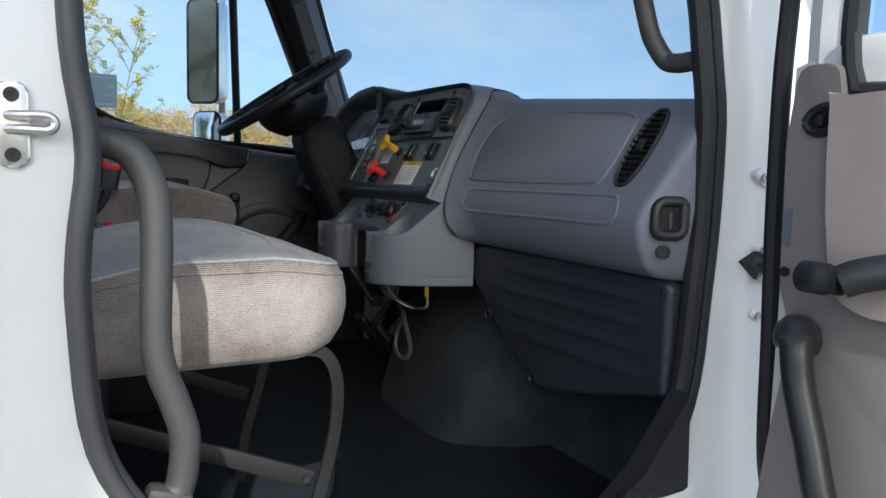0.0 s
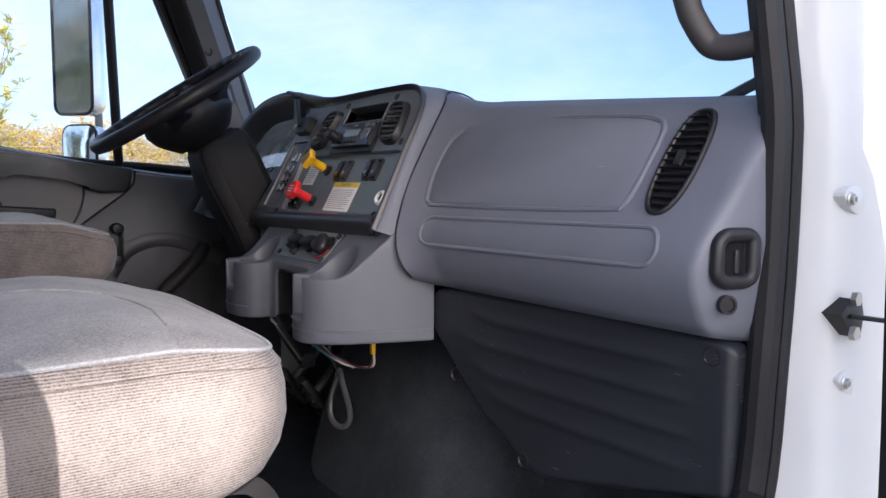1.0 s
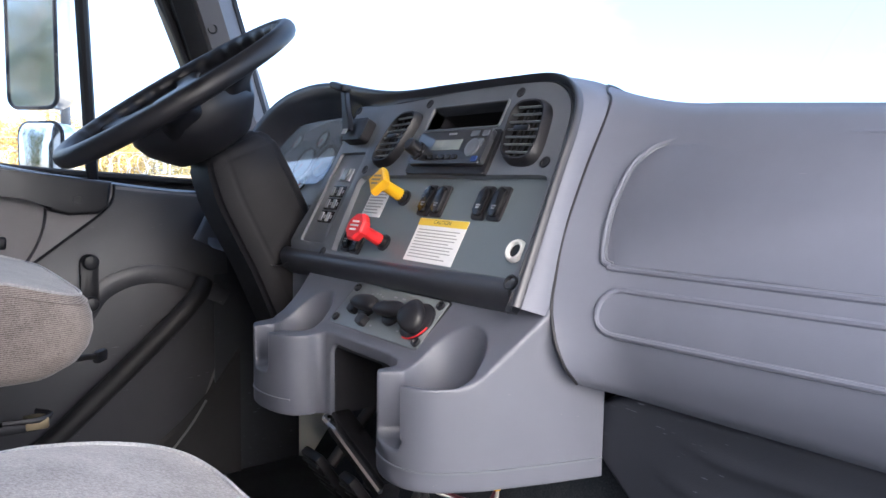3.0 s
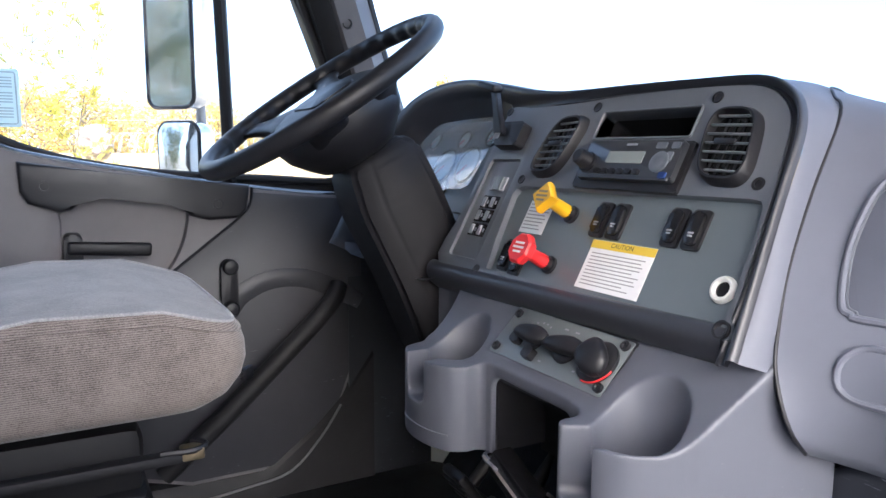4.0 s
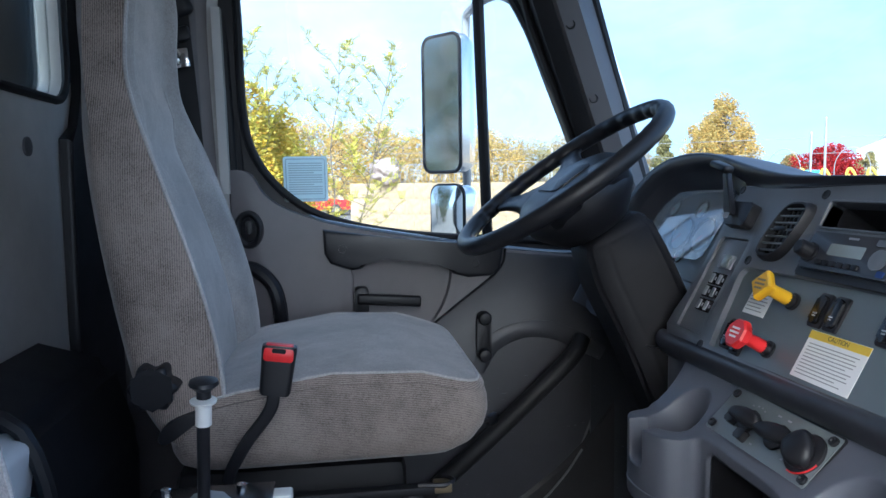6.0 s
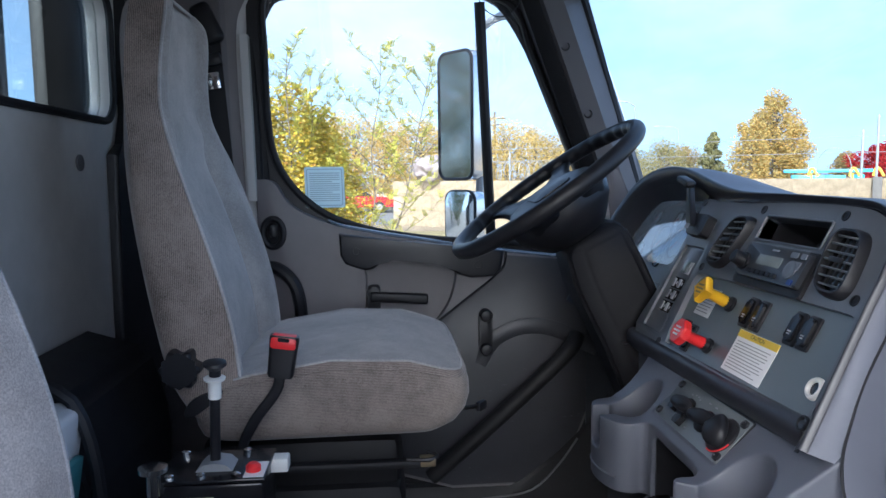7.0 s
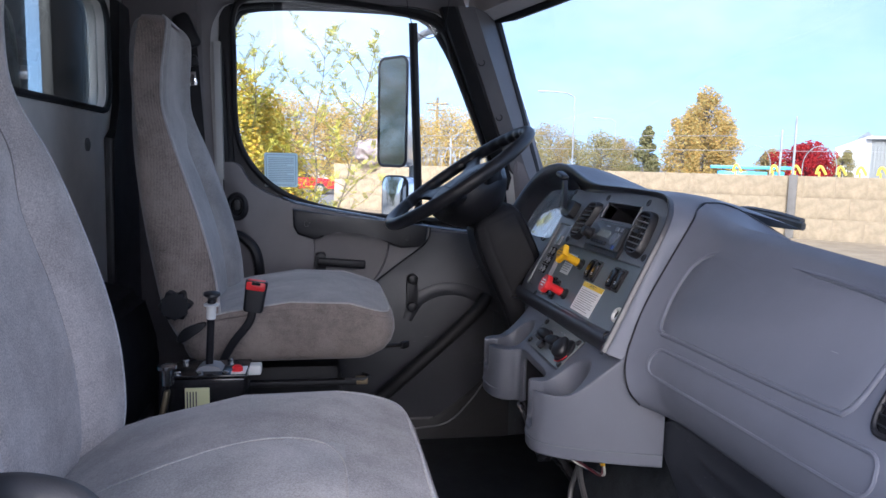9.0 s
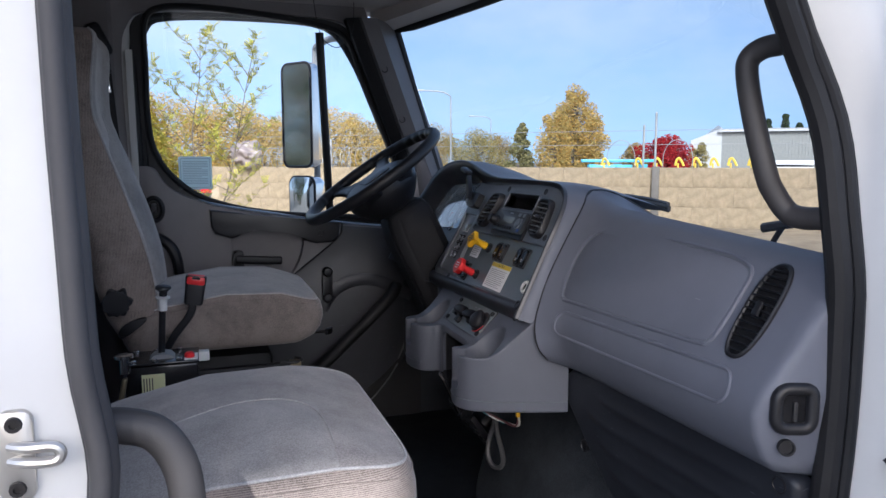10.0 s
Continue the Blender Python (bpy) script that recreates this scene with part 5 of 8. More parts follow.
prism(bm, [(0.405, 0.165), (0.412, 0.148), (0.430, 0.139), (0.55, 0.133), (0.66, 0.135), (0.685, 0.16), (0.685, 0.245), (0.655, 0.272), (0.55, 0.281), (0.412, 0.284), (0.402, 0.276), (0.398, 0.22)], pan, -0.036, -0.034)
lens = part("lens", bm, CLUSTERGLASS, cl, "clear lens reflecting the sky")
lens.visible_shadow = False

# heater panel's plane on the console slope
HO, HV, HN = Vector((-0.0225, 0, 1.6475)), Vector((0.69, 0, 0.72)).normalized(), Vector((-0.72, 0, 0.69)).normalized()


def hv(y, v, d):
    return HO + HV * v + HN * d + Vector((0, y, 0))


def moulded(bm, grain, rounds):
    """The body with all its edges softened, as drawn plastic has them."""
    me = bpy.data.meshes.new("work")
    bm.to_mesh(me)
    bm.free()
    ob = new("work", me)
    m = ob.modifiers.new("even", "REMESH")
    m.mode, m.voxel_size = "VOXEL", grain
    m = ob.modifiers.new("soft", "SMOOTH")
    m.factor, m.iterations = 0.5, rounds
    out = bmesh.new()
    out.from_mesh(ob.evaluated_get(bpy.context.evaluated_depsgraph_get()).to_mesh())
    bpy.data.objects.remove(ob)
    bpy.data.meshes.remove(me)
    return out


# console under the stack: cup pods either side of an open bin
PLAN = [(0.09, -0.291), (0.02, -0.270), (-0.045, -0.247), (-0.085, -0.226), (-0.106, -0.208), (-0.117, -0.184), (-0.118, -0.158), (-0.111, -0.131), (-0.098, -0.113), (-0.066, -0.103), (-0.062, 0.0), (-0.064, 0.080), (-0.090, 0.088), (-0.109, 0.100), (-0.121, 0.125), (-0.126, 0.160), (-0.122, 0.195), (-0.106, 0.222), (-0.06, 0.245), (0.0, 0.36), (0.09, 0.38)]
bm = B()
prism(bm, PLAN[:2] + smooth2(PLAN, 4)[8:-8] + PLAN[-2:], lambda u, v, d: Vector((u, v, d)), 1.490, 1.75)
top = B()
slope = [(p.x, p.z) for p in smooth_path([(0.10, 0, 1.760), (0.022, 0, 1.686), (-0.030, 0, 1.637), (-0.056, 0, 1.6135), (-0.074, 0, 1.6055), (-0.095, 0, 1.6040), (-0.14, 0, 1.6040)], 4)]
prism(top, [(0.3, 1.95), (0.3, 1.86)] + slope + [(-0.3, 1.6040), (-0.3, 1.95)], lambda u, v, d: Vector((u, d, v)), -0.6, 0.6)
bin_ = B()
prism(bin_, rounded(-0.092, 1.44, 0.070, 1.594, 0.018), lambda u, v, d: Vector((d, u, v)), -0.2, 0.05)
cup_r, cup_l, scal, slot, slot_r, heat = B(), B(), B(), B(), B(), B()
lathe(cup_r, (-0.061, -0.183, 1.515), (0, 0, 1), [(0, 0.040), (0.085, 0.046), (0.30, 0.064)], 40)
lathe(cup_l, (-0.060, 0.160, 1.515), (0, 0, 1), [(0, 0.037), (0.085, 0.042), (0.30, 0.060)], 40)
lathe(scal, (-0.055, 0.325, 1.45), (0, 0, 1), [(0, 0.085), (0.4, 0.085)], 32)
box(slot, (-0.13, 0.166, 1.62), (0.08, 0.050, 0.15), None, 0.012, 3)
box(slot_r, (-0.116, -0.152, 1.605), (0.08, 0.054, 0.15), Matrix.Rotation(radians(145), 3, "Z"), 0.010, 3)
prism(heat, rounded(-0.1165, -0.040, 0.1045, 0.0375, 0.005), hv, -0.0035, 0.03)
part("console", moulded(carved(bm, [top, bin_, cup_r, cup_l, scal, slot, slot_r, heat], "console"), 0.0022, 6), SHADEDDASH, dash, "grey console with two cup holders and an open bin", angle=180)
bm = B()
tube(bm, smooth_path([Vector((u - 0.0005, v, 1.513)) for u, v in ((0.088, -0.2905), (0.02, -0.270), (-0.045, -0.2472), (-0.085, -0.2262), (-0.106, -0.2082), (-0.117, -0.184), (-0.118, -0.158), (-0.111, -0.131), (-0.098, -0.113))], 4), 0.0015, 5)
part("console_seam", bm, STACK, dash)
bm = B()
tube(bm, smooth_path([Vector((u - 0.0005, v, 1.513)) for u, v in ((-0.109, 0.100), (-0.121, 0.125), (-0.126, 0.160), (-0.122, 0.195), (-0.106, 0.222))], 4), 0.0015, 5)
part("console_seam", bm, STACK, dash)
bm = B()
box(bm, (0.03, -0.012, 1.54), (0.02, 0.17, 0.12))
part("bin_back", bm, BLACK, dash)
for y in (-0.0895, 0.0675):
    bm = B()
    box(bm, (-0.013, y, 1.541), (0.085, 0.004, 0.097))
    part("bin_side", bm, BLACK, dash)
bm = B()
box(bm, (-0.013, -0.011, 1.5905), (0.085, 0.15, 0.004))
part("bin_top", bm, BLACK, dash)
# dark body behind wheel column and the driver end of the dash
bm = B()
ring_faces(bm, [[Vector((0.55, y, 1.60)), Vector((0.55, y, zt - 0.04)), Vector((0.25, y, zt)), Vector((x, y, 1.84)), Vector((x - 0.03, y, 1.72)), Vector((x - 0.01, y, 1.64)), Vector((x + 0.08, y, 1.57))] for y, x, zt in ((-0.20, 0.20, 1.82), (0.30, 0.20, 1.89), (0.60, 0.20, 1.91), (0.72, 0.19, 1.90), (0.76, 0.12, 1.90), (0.80, 0.11, 1.89), (0.88, 0.14, 1.88))])
part("driver_dash", bm, STACK, dash, "charcoal lower dash at the driver side")

# knee panel below the passenger dash
kp = thing("kick_panel", (0.12, -0.6, 1.4), "dark ribbed plastic kick panel below the passenger dash", "panel")


def step(table, u):
    """Straight between the pairs of a table."""
    for (ua, va), (ub, vb) in zip(table, table[1:]):
        if ua <= u <= ub:
            return va + (vb - va) * (u - ua) / (ub - ua)
    return table[-1][1]


K_LOW = [(-0.859, 1.405), (-0.853, 1.395), (-0.79, 1.380), (-0.70, 1.356), (-0.603, 1.333), (-0.557, 1.323), (-0.521, 1.328), (-0.482, 1.353), (-0.427, 1.384), (-0.344, 1.453), (-0.285, 1.505), (-0.268, 1.530)]
K_TOP = [(-0.859, 1.570), (-0.852, 1.581), (-0.838, 1.586), (-0.70, 1.592), (-0.31, 1.588), (-0.290, 1.582), (-0.275, 1.570), (-0.268, 1.555)]
RIBS = ((1.546, -0.40, -0.785), (1.503, -0.37, -0.795), (1.459, -0.40, -0.798), (1.417, -0.44, -0.802))


def kick_x(y, z):
    """The kick panel's face with its pressed ribs."""
    x = 0.104 - 0.05 * (y + 0.51)
    for zr, ya_, yb_ in RIBS:
        dip = 0.012 * max(0.0, (y - ya_ + 0.06) / 0.06) ** 2 if y > ya_ - 0.06 else 0.0
        live = min(1.0, max(0.0, (ya_ + 0.02 - y) / 0.05)) * min(1.0, max(0.0, (y - yb_ + 0.01) / 0.03))
        q = (z - zr - dip * 0.6) / 0.0055
        x -= 0.0032 * live * (math.exp(-q * q) if q < 0 else math.exp(-q * q / 4.0))
    return x


bm = B()
cols = []
ky = [-0.859, -0.8575, -0.853, -0.846, -0.838] + [-0.838 + 0.560 * i / 44 for i in range(1, 44)] + [-0.278, -0.272, -0.269, -0.268]
for y in ky:
    lo, hi = step(K_LOW, y), step(K_TOP, y)
    edge = min(y + 0.859, -0.268 - y)
    back = 0.010 * max(0.0, 1 - edge / 0.010) ** 2
    col = [Vector((kick_x(y, lo) + 0.03, y, lo))]
    for j in range(91):
        z = lo + (hi - lo) * j / 90
        near = min(z - lo, hi - z)
        col.append(Vector((kick_x(y, z) + max(back, 0.008 * max(0.0, 1 - near / 0.008) ** 2), y, z)))
    col.append(Vector((kick_x(y, hi) + 0.03, y, hi)))
    cols.append(col)
cols.insert(0, [p + Vector((0.03, 0, 0)) for p in cols[0]])
cols.append([p + Vector((0.03, 0, 0)) for p in cols[-1]])
ring_faces(bm, cols, closed=False)
bmesh.ops.recalc_face_normals(bm, faces=bm.faces[:])
part("panel", bm, KNEE, kp, angle=60)
for y, z in ((-0.829, 1.5655), (-0.515, 1.340), (-0.346, 1.440)):
    bm = B()
    lathe(bm, (kick_x(y, z) + 0.002, y, z), (-1, 0, 0), [(-0.003, 0.0125), (0.003, 0.0125), (0.0035, 0.0105), (0.001, 0.009), (0.0005, 0.001)], 18)
    part("screw", bm, BLACK, kp, "black recessed screw")

# passenger end vent, grab pocket and hole
def end_vent():
    ob = thing("air_vent", (0.11, -0.78, 1.80), "slanted oval black air vent in the passenger dash", "air vent", "air vents")
    ax = [dface(-0.776, 1.02, 0), dface(-0.773, 0.09, 0)]
    a, b = ax[0], ax[1]
    long_, n = (a - b), Vector((-0.867, 0, 0.497))
    w = n.cross(long_).normalized()
    L = long_.length
    c = (a + b) / 2
    def at(u, v, d):
        return c + long_.normalized() * v + w * u + n * d
    out = [(0.0265 * math.copysign(abs(math.cos(t)) ** 0.75, math.cos(t)) - 0.006 * math.sin(t), L * 0.5 * math.copysign(abs(math.sin(t)) ** 0.85, math.sin(t))) for t in [2 * math.pi * i / 36 for i in range(36)]]
    bm = B()
    prism(bm, out, at, -0.012, 0.0005)
    part("duct", bm, BLACKGLOSS, ob)
    bm = B()
    tube(bm, [at(u, v, 0.001) for u, v in out], 0.0035, 8, True)
    part("rim", bm, BLACK, ob)
    for k in range(13):
        v = L * (-0.43 + 0.86 * k / 12)
        hw = 0.0255 * max(0.2, (1 - (abs(v) / (L * 0.5)) ** 2.4)) ** 0.5
        bm = B()
        box(bm, at(0, v, 0.003), (2 * hw, 0.006, 0.0015), Matrix((w, n, long_.normalized())).transposed(), 0.0005, 1)
        part("slat", bm, BLACK, ob)
    bm = B()
    box(bm, at(0, 0.002, 0.005), (0.012, 0.006, 0.022), Matrix((w, n, long_.normalized())).transposed(), 0.002)
    part("vent_tab", bm, BLACK, ob)


end_vent()


def eface(y, z, d):
    """On the end piece of the dash beside the door seal."""
    x = 0.077 + 2.6 * (-0.8505 - y) + (0.30 * max(0, z - 1.70))
    n = Vector((-0.36, -0.93, 0.05)).normalized()
    return Vector((x, y, z)) + n * d


gp = thing("grab_pocket", eface(-0.861, 1.685, 0), "black pull cup set in the dash end", "pull cup")
CUP = [(-0.8613 + u * 0.36, z) for u, z in rounded(-0.0228, 1.660, 0.0228, 1.713, 0.013)]
bm = B()
tube(bm, [eface(y, z, 0.003) for y, z in CUP], 0.0085, 12, True)
part("rim", bm, BLACK, gp)
bm = B()
prism(bm, CUP, eface, -0.004, 0.0030)
part("cup", bm, BLACKGLOSS, gp)
bm = B()
prism(bm, rounded(-0.8626, 1.670, -0.8606, 1.696, 0.0008), eface, 0.0030, 0.006, 0.001)
part("latch", bm, BLACK, gp)
bm = B()
lathe(bm, (0.0968, -0.8626, 1.634), Vector((-0.40, -0.92, 0.05)), [(-0.006, 0.011), (0.0015, 0.011), (0.0015, 0.008), (-0.001, 0.0075)], 18)
whole("blanking_plug", bm, RUBBER, "round dark plug in the dash end", "plug")

# ---------------------------------------------------------------- steering wheel
WC = Vector((-0.140, 0.475, 1.968))
WN = Vector((-math.sin(radians(35)), 0, math.cos(radians(35))))
WU = Vector((math.cos(radians(35)), 0, math.sin(radians(35))))     # towards the top of the rim
WR = 0.215


def wh_at(u, v, d):
    """u to the left side of the truck, v to the rim's top, d out along the axis to the driver."""
    return WC + Vector((0, u, 0)) + WU * v + WN * d


sw = thing("steering_wheel", WC, "black moulded steering wheel with finger grips", "steering wheel")
bm = B()
rings = []
for i in range(192):
    a = 2 * math.pi * i / 192
    c = wh_at(math.sin(a) * WR, math.cos(a) * WR, 0)
    rad = (Vector((0, math.sin(a), 0)) + WU * math.cos(a))
    grip = 0.0026 * math.cos(a * 32) if (abs(((a / (2 * math.pi)) % 1) - 0.5) > 0.12) else 0
    rings.append([c + (rad * math.cos(k) * (0.0155 + (grip if math.cos(k) < 0.2 else 0)) + WN * math.sin(k) * 0.0165) for k in [2 * math.pi * j / 12 for j in range(12)]])
rings.append(rings[0])
ring_faces(bm, rings, caps=False)
bmesh.ops.remove_doubles(bm, verts=bm.verts[:], dist=1e-6)
part("rim", bm, BLACK, sw)
bm = B()
lv = []
for d, r, s in ((-0.004, 0.03, 1.0), (-0.006, 0.080, 1.0), (-0.012, 0.100, 1.0), (-0.026, 0.116, 1.0), (-0.045, 0.119, 1.0), (-0.070, 0.110, 1.0), (-0.095, 0.090, 1.0), (-0.112, 0.074, 1.0), (-0.118, 0.05, 1.0)):
    lv.append([wh_at(math.sin(a) * r * 1.12, math.cos(a) * r * 0.95, d) for a in [2 * math.pi * j / 32 for j in range(32)]])
ring_faces(bm, lv)
part("hub", bm, BLACK, sw, "deep bowl-shaped hub")
for ang in (64, 116, 244, 296):
    a = radians(ang)
    rd = Vector((0, math.sin(a), 0)) + WU * math.cos(a)
    tg = Vector((0, math.cos(a), 0)) - WU * math.sin(a)
    secs = smooth_path([(0.060, 0.050, -0.108), (0.085, 0.050, -0.098), (0.108, 0.043, -0.072), (0.128, 0.032, -0.046), (0.150, 0.025, -0.030), (0.175, 0.0225, -0.020), (0.195, 0.025, -0.015), (0.212, 0.038, -0.012)], 3)
    bm = B()
    rings = []
    for q in secs:
        top = -0.005 + 0.004 * max(0.0, (q.x - 0.15) / 0.06)
        mid, half = (top + q.z) / 2, (top - q.z) / 2
        rings.append([WC + rd * q.x + tg * q.y * math.copysign(abs(math.cos(k)) ** 0.7, math.cos(k)) + WN * (mid + half * math.copysign(abs(math.sin(k)) ** 0.7, math.sin(k))) for k in [2 * math.pi * m / 20 for m in range(20)]])
    ring_faces(bm, rings)
    part("spoke", bm, BLACK, sw, angle=60)
bm = B()
prism(bm, rounded(-0.062, -0.04, 0.062, 0.045, 0.02), wh_at, -0.02, -0.002, 0.004)
part("horn_pad", bm, BLACK, sw)

col = thing("steering_column", (0.0, 0.46, 1.6), "black angular steering column shroud", "steering column")
bm = B()
def colring(c, ax, hw, hd):
    ax = Vector(ax).normalized()
    f = Vector((-ax.z, 0, ax.x)).normalized()
    if f.x > 0:
        f = -f
    c = Vector(c)
    Y = Vector((0, 1, 0))
    o = [(-hw, hd * 0.55), (-hw * 0.72, hd), (hw * 0.72, hd), (hw, hd * 0.55), (hw, -hd * 0.8), (hw * 0.8, -hd), (-hw * 0.8, -hd), (-hw, -hd * 0.8)]
    return [c + Y * u + f * v for u, v in o]
ring_faces(bm, [colring((-0.060, 0.475, 1.885), (0.45, 0, -0.89), 0.060, 0.048), colring((-0.05, 0.472, 1.865), (0.45, 0, -0.89), 0.076, 0.066), colring((-0.025, 0.465, 1.80), (0.42, 0, -0.9), 0.080, 0.074), colring((0.03, 0.45, 1.68), (0.4, 0, -0.92), 0.076, 0.072), colring((0.085, 0.44, 1.53), (0.4, 0, -0.92), 0.072, 0.066)])
bmesh.ops.bevel(bm, geom=bm.edges[:], offset=0.010, segments=3, affect="EDGES", clamp_overlap=True)
part("shroud", bm, plastic("column_plastic", (0.012, 0.012, 0.015), 0.62, 900, 0.12, 0.2, 0.3), col, angle=40)
for p in ((-0.075, 0.482, 1.78), (-0.045, 0.48, 1.70)):
    bm = B()
    lathe(bm, p, (-0.9, 0, -0.4), [(-0.012, 0.008), (0.004, 0.008), (0.004, 0.005), (0.001, 0.004)], 12)
    part("screw", bm, ZINC, col)

# ---------------------------------------------------------------- seats
def cushion_rings(y0, y1, xb, xf, zb, zs, crown):
    """Rings of points round a seat cushion, from its foot to the seam, then to the crown."""
    cy, hw = (y0 + y1) / 2, (y1 - y0) / 2
    xm, hx = (xb + xf) / 2, (xf - xb) / 2
    n = 56
    def ring(grow, z_of, front_in=0.0):
        out = []
        for i in range(n):
            a = 2 * math.pi * i / n
            c, s = math.cos(a), math.sin(a)
            e = 0.26
            px = math.copysign(abs(c) ** e, c)
            py = math.copysign(abs(s) ** e, s)
            x = xm + px * (hx + grow) - (front_in * max(0.0, px) ** 2)
            y = cy + py * (hw + grow)
            out.append(Vector((x, y, z_of(x, y))))
        return out
    def f(x):
        return (x - xb) / (xf - xb)
    bot = lambda x, y: zb(f(x))
    def mixz(t):
        return lambda x, y: zb(f(x)) * (1 - t) + zs(f(x)) * t
    side = [ring(-0.05, bot, 0.02), ring(-0.014, mixz(0.02), 0.018), ring(-0.003, mixz(0.10), 0.010), ring(0.004, mixz(0.28), 0.003), ring(0.007, mixz(0.5), 0.0), ring(0.006, mixz(0.72), 0.0), ring(0.003, mixz(0.9), 0.002), ring(-0.002, mixz(1.0), 0.005)]
    def topz(t):
        return lambda x, y: zs(f(x)) + crown(f(x), (y - cy) / hw) * (1 - (1 - t) ** 2.2)
    top = [side[-1]]
    for t in (0.06, 0.16, 0.3, 0.48, 0.68, 0.88, 0.99):
        out = []
        for p in side[-1]:
            x, y = xm + (p.x - xm) * (1 - t), cy + (p.y - cy) * (1 - t)
            out.append(Vector((x, y, topz(t)(x, y))))
        top.append(out)
    return side, top


BACK = [(1.555, -0.735, -0.79, 0.20), (1.60, -0.716, -0.815, 0.232), (1.66, -0.713, -0.843, 0.242), (1.75, -0.722, -0.862, 0.246), (1.85, -0.746, -0.879, 0.246), (1.95, -0.778, -0.893, 0.242), (2.03, -0.806, -0.902, 0.228), (2.08, -0.825, -0.908, 0.205), (2.13, -0.838, -0.912, 0.183), (2.20, -0.838, -0.918, 0.168), (2.26, -0.832, -0.918, 0.158), (2.30, -0.832, -0.912, 0.140), (2.32, -0.845, -0.90, 0.105)]


def seat(name_at, y0, y1, xf, dz, dxb, label, bolster=0.0):
    cy = (y0 + y1) / 2
    ob = thing("seat", name_at, label, "seat", "cab seats")
    zb = lambda f: (1.527 if bolster else 1.549) + dz + 0.004 * f + 0.012 * max(0, f - 0.85) / 0.15
    puff = 1.0 if bolster else 0.12
    dip = (lambda f: 0.064 * max(0.0, 1 - f * 1.15) ** 1.5) if bolster else (lambda f: 0.020 * max(0.0, 1 - f * 2.4) - 0.011 * math.exp(-((f - 0.72) / 0.17) ** 2))
    zs = lambda f: (1.669 if bolster else 1.661) + dz - dip(f) + 0.027 * math.sin(math.pi * min(1, f * 1.02)) - 0.004 * max(0.0, f - 0.6) / 0.4
    crown = lambda f, s: puff * (0.022 + 0.012 * math.sin(math.pi * f) + 0.012 * s * s - 0.010 * max(0, f - 0.7))
    side, top = cushion_rings(y0, y1, -0.80 + dxb, xf, zb, zs, crown)
    bm = B()
    ring_faces(bm, side, caps=False)
    bm.faces.new([bm.verts.new(p) for p in side[0]])
    bmesh.ops.remove_doubles(bm, verts=bm.verts[:], dist=1e-5)
    cushion = part("cushion", bm, CORD, ob, "ribbed taupe cord cushion sides", angle=60)
    bm = B()
    ring_faces(bm, top, caps=False)
    bm.faces.new([bm.verts.new(p) for p in top[-1]])
    bmesh.ops.remove_doubles(bm, verts=bm.verts[:], dist=1e-5)
    if bolster:
        # cord bolster along the inner side and front of the velour panel
        way = Vector((0.30, 0.049, 0)).normalized()
        for co, no in ((Vector((-0.50, cy - 0.036, 0)), Vector((-way.y, way.x, 0))), (Vector((-0.462, cy, 0)), Vector((1, 0, 0)))):
            bmesh.ops.bisect_plane(bm, geom=bm.verts[:] + bm.edges[:] + bm.faces[:], plane_co=co, plane_no=no)
        keep = []
        for fc in bm.faces:
            m = fc.calc_center_median()
            if (m - Vector((-0.50, cy - 0.036, 0))).dot(Vector((-way.y, way.x, 0))) > 0 or m.x > -0.462:
                keep.append(fc)
        other = bm.copy()
        marks = {fc.index for fc in keep} if not bm.faces.index_update() else set()
        other.faces.ensure_lookup_table()
        bmesh.ops.delete(other, geom=[fc for fc in other.faces if fc.index not in marks], context="FACES")
        bmesh.ops.delete(bm, geom=keep, context="FACES")
        part("cushion_bolster", other, CUSHIONCLOTH, cushion, "taupe cord bolster", angle=60)
    part("cushion_top", bm, VELOUR, cushion, "grey velour seat panel", angle=60)
    bm = B()
    tube(bm, [p + Vector((0, 0, 0.0005)) for p in side[-1]], 0.0022, 6, True)
    part("piping", bm, PIPING, cushion)
    bm = B()
    tube(bm, [p + Vector((0, 0, -0.0005)) for p in side[-2]], 0.0016, 5, True)
    part("stitching", bm, CORD, cushion)
    # seam round the sitting panel, pulled into the cloth
    if bolster:
        def on_top(x, y):
            xb, hx, hw = -0.80 + dxb, (xf + 0.80 - dxb) / 2, (y1 - y0) / 2
            t = 1 - max(abs(x - (xb + hx)) / hx, abs(y - cy) / hw)
            f = (x - xb) / (xf - xb)
            return Vector((x, y, zs(f) + crown(f, (y - cy) / hw) * (1 - (1 - max(0, t)) ** 2.2)))
        k = (y1 - y0) / 0.492
        bm = B()
        tube(bm, [on_top(p.x, p.y) for p in smooth_path([(-0.79, cy - 0.085 * k, 0), (-0.70, cy - 0.08 * k, 0), (-0.62, cy - 0.055 * k, 0), (-0.55, cy - 0.038 * k, 0), (-0.50, cy - 0.036 * k, 0), (-0.475, cy - 0.055 * k, 0), (-0.463, cy - 0.10 * k, 0), (-0.461, cy - 0.19 * k, 0)], 5)], 0.0011, 6)
        part("panel_seam", bm, VELOUR, cushion)
    # backrest: cord shell round back and sides, velour front
    rows = [(z + dz * 0.4, a + dxb, b + dxb, hw) for z, a, b, hw in BACK]
    shell, front, seam_l, seam_r = [], [], [], []
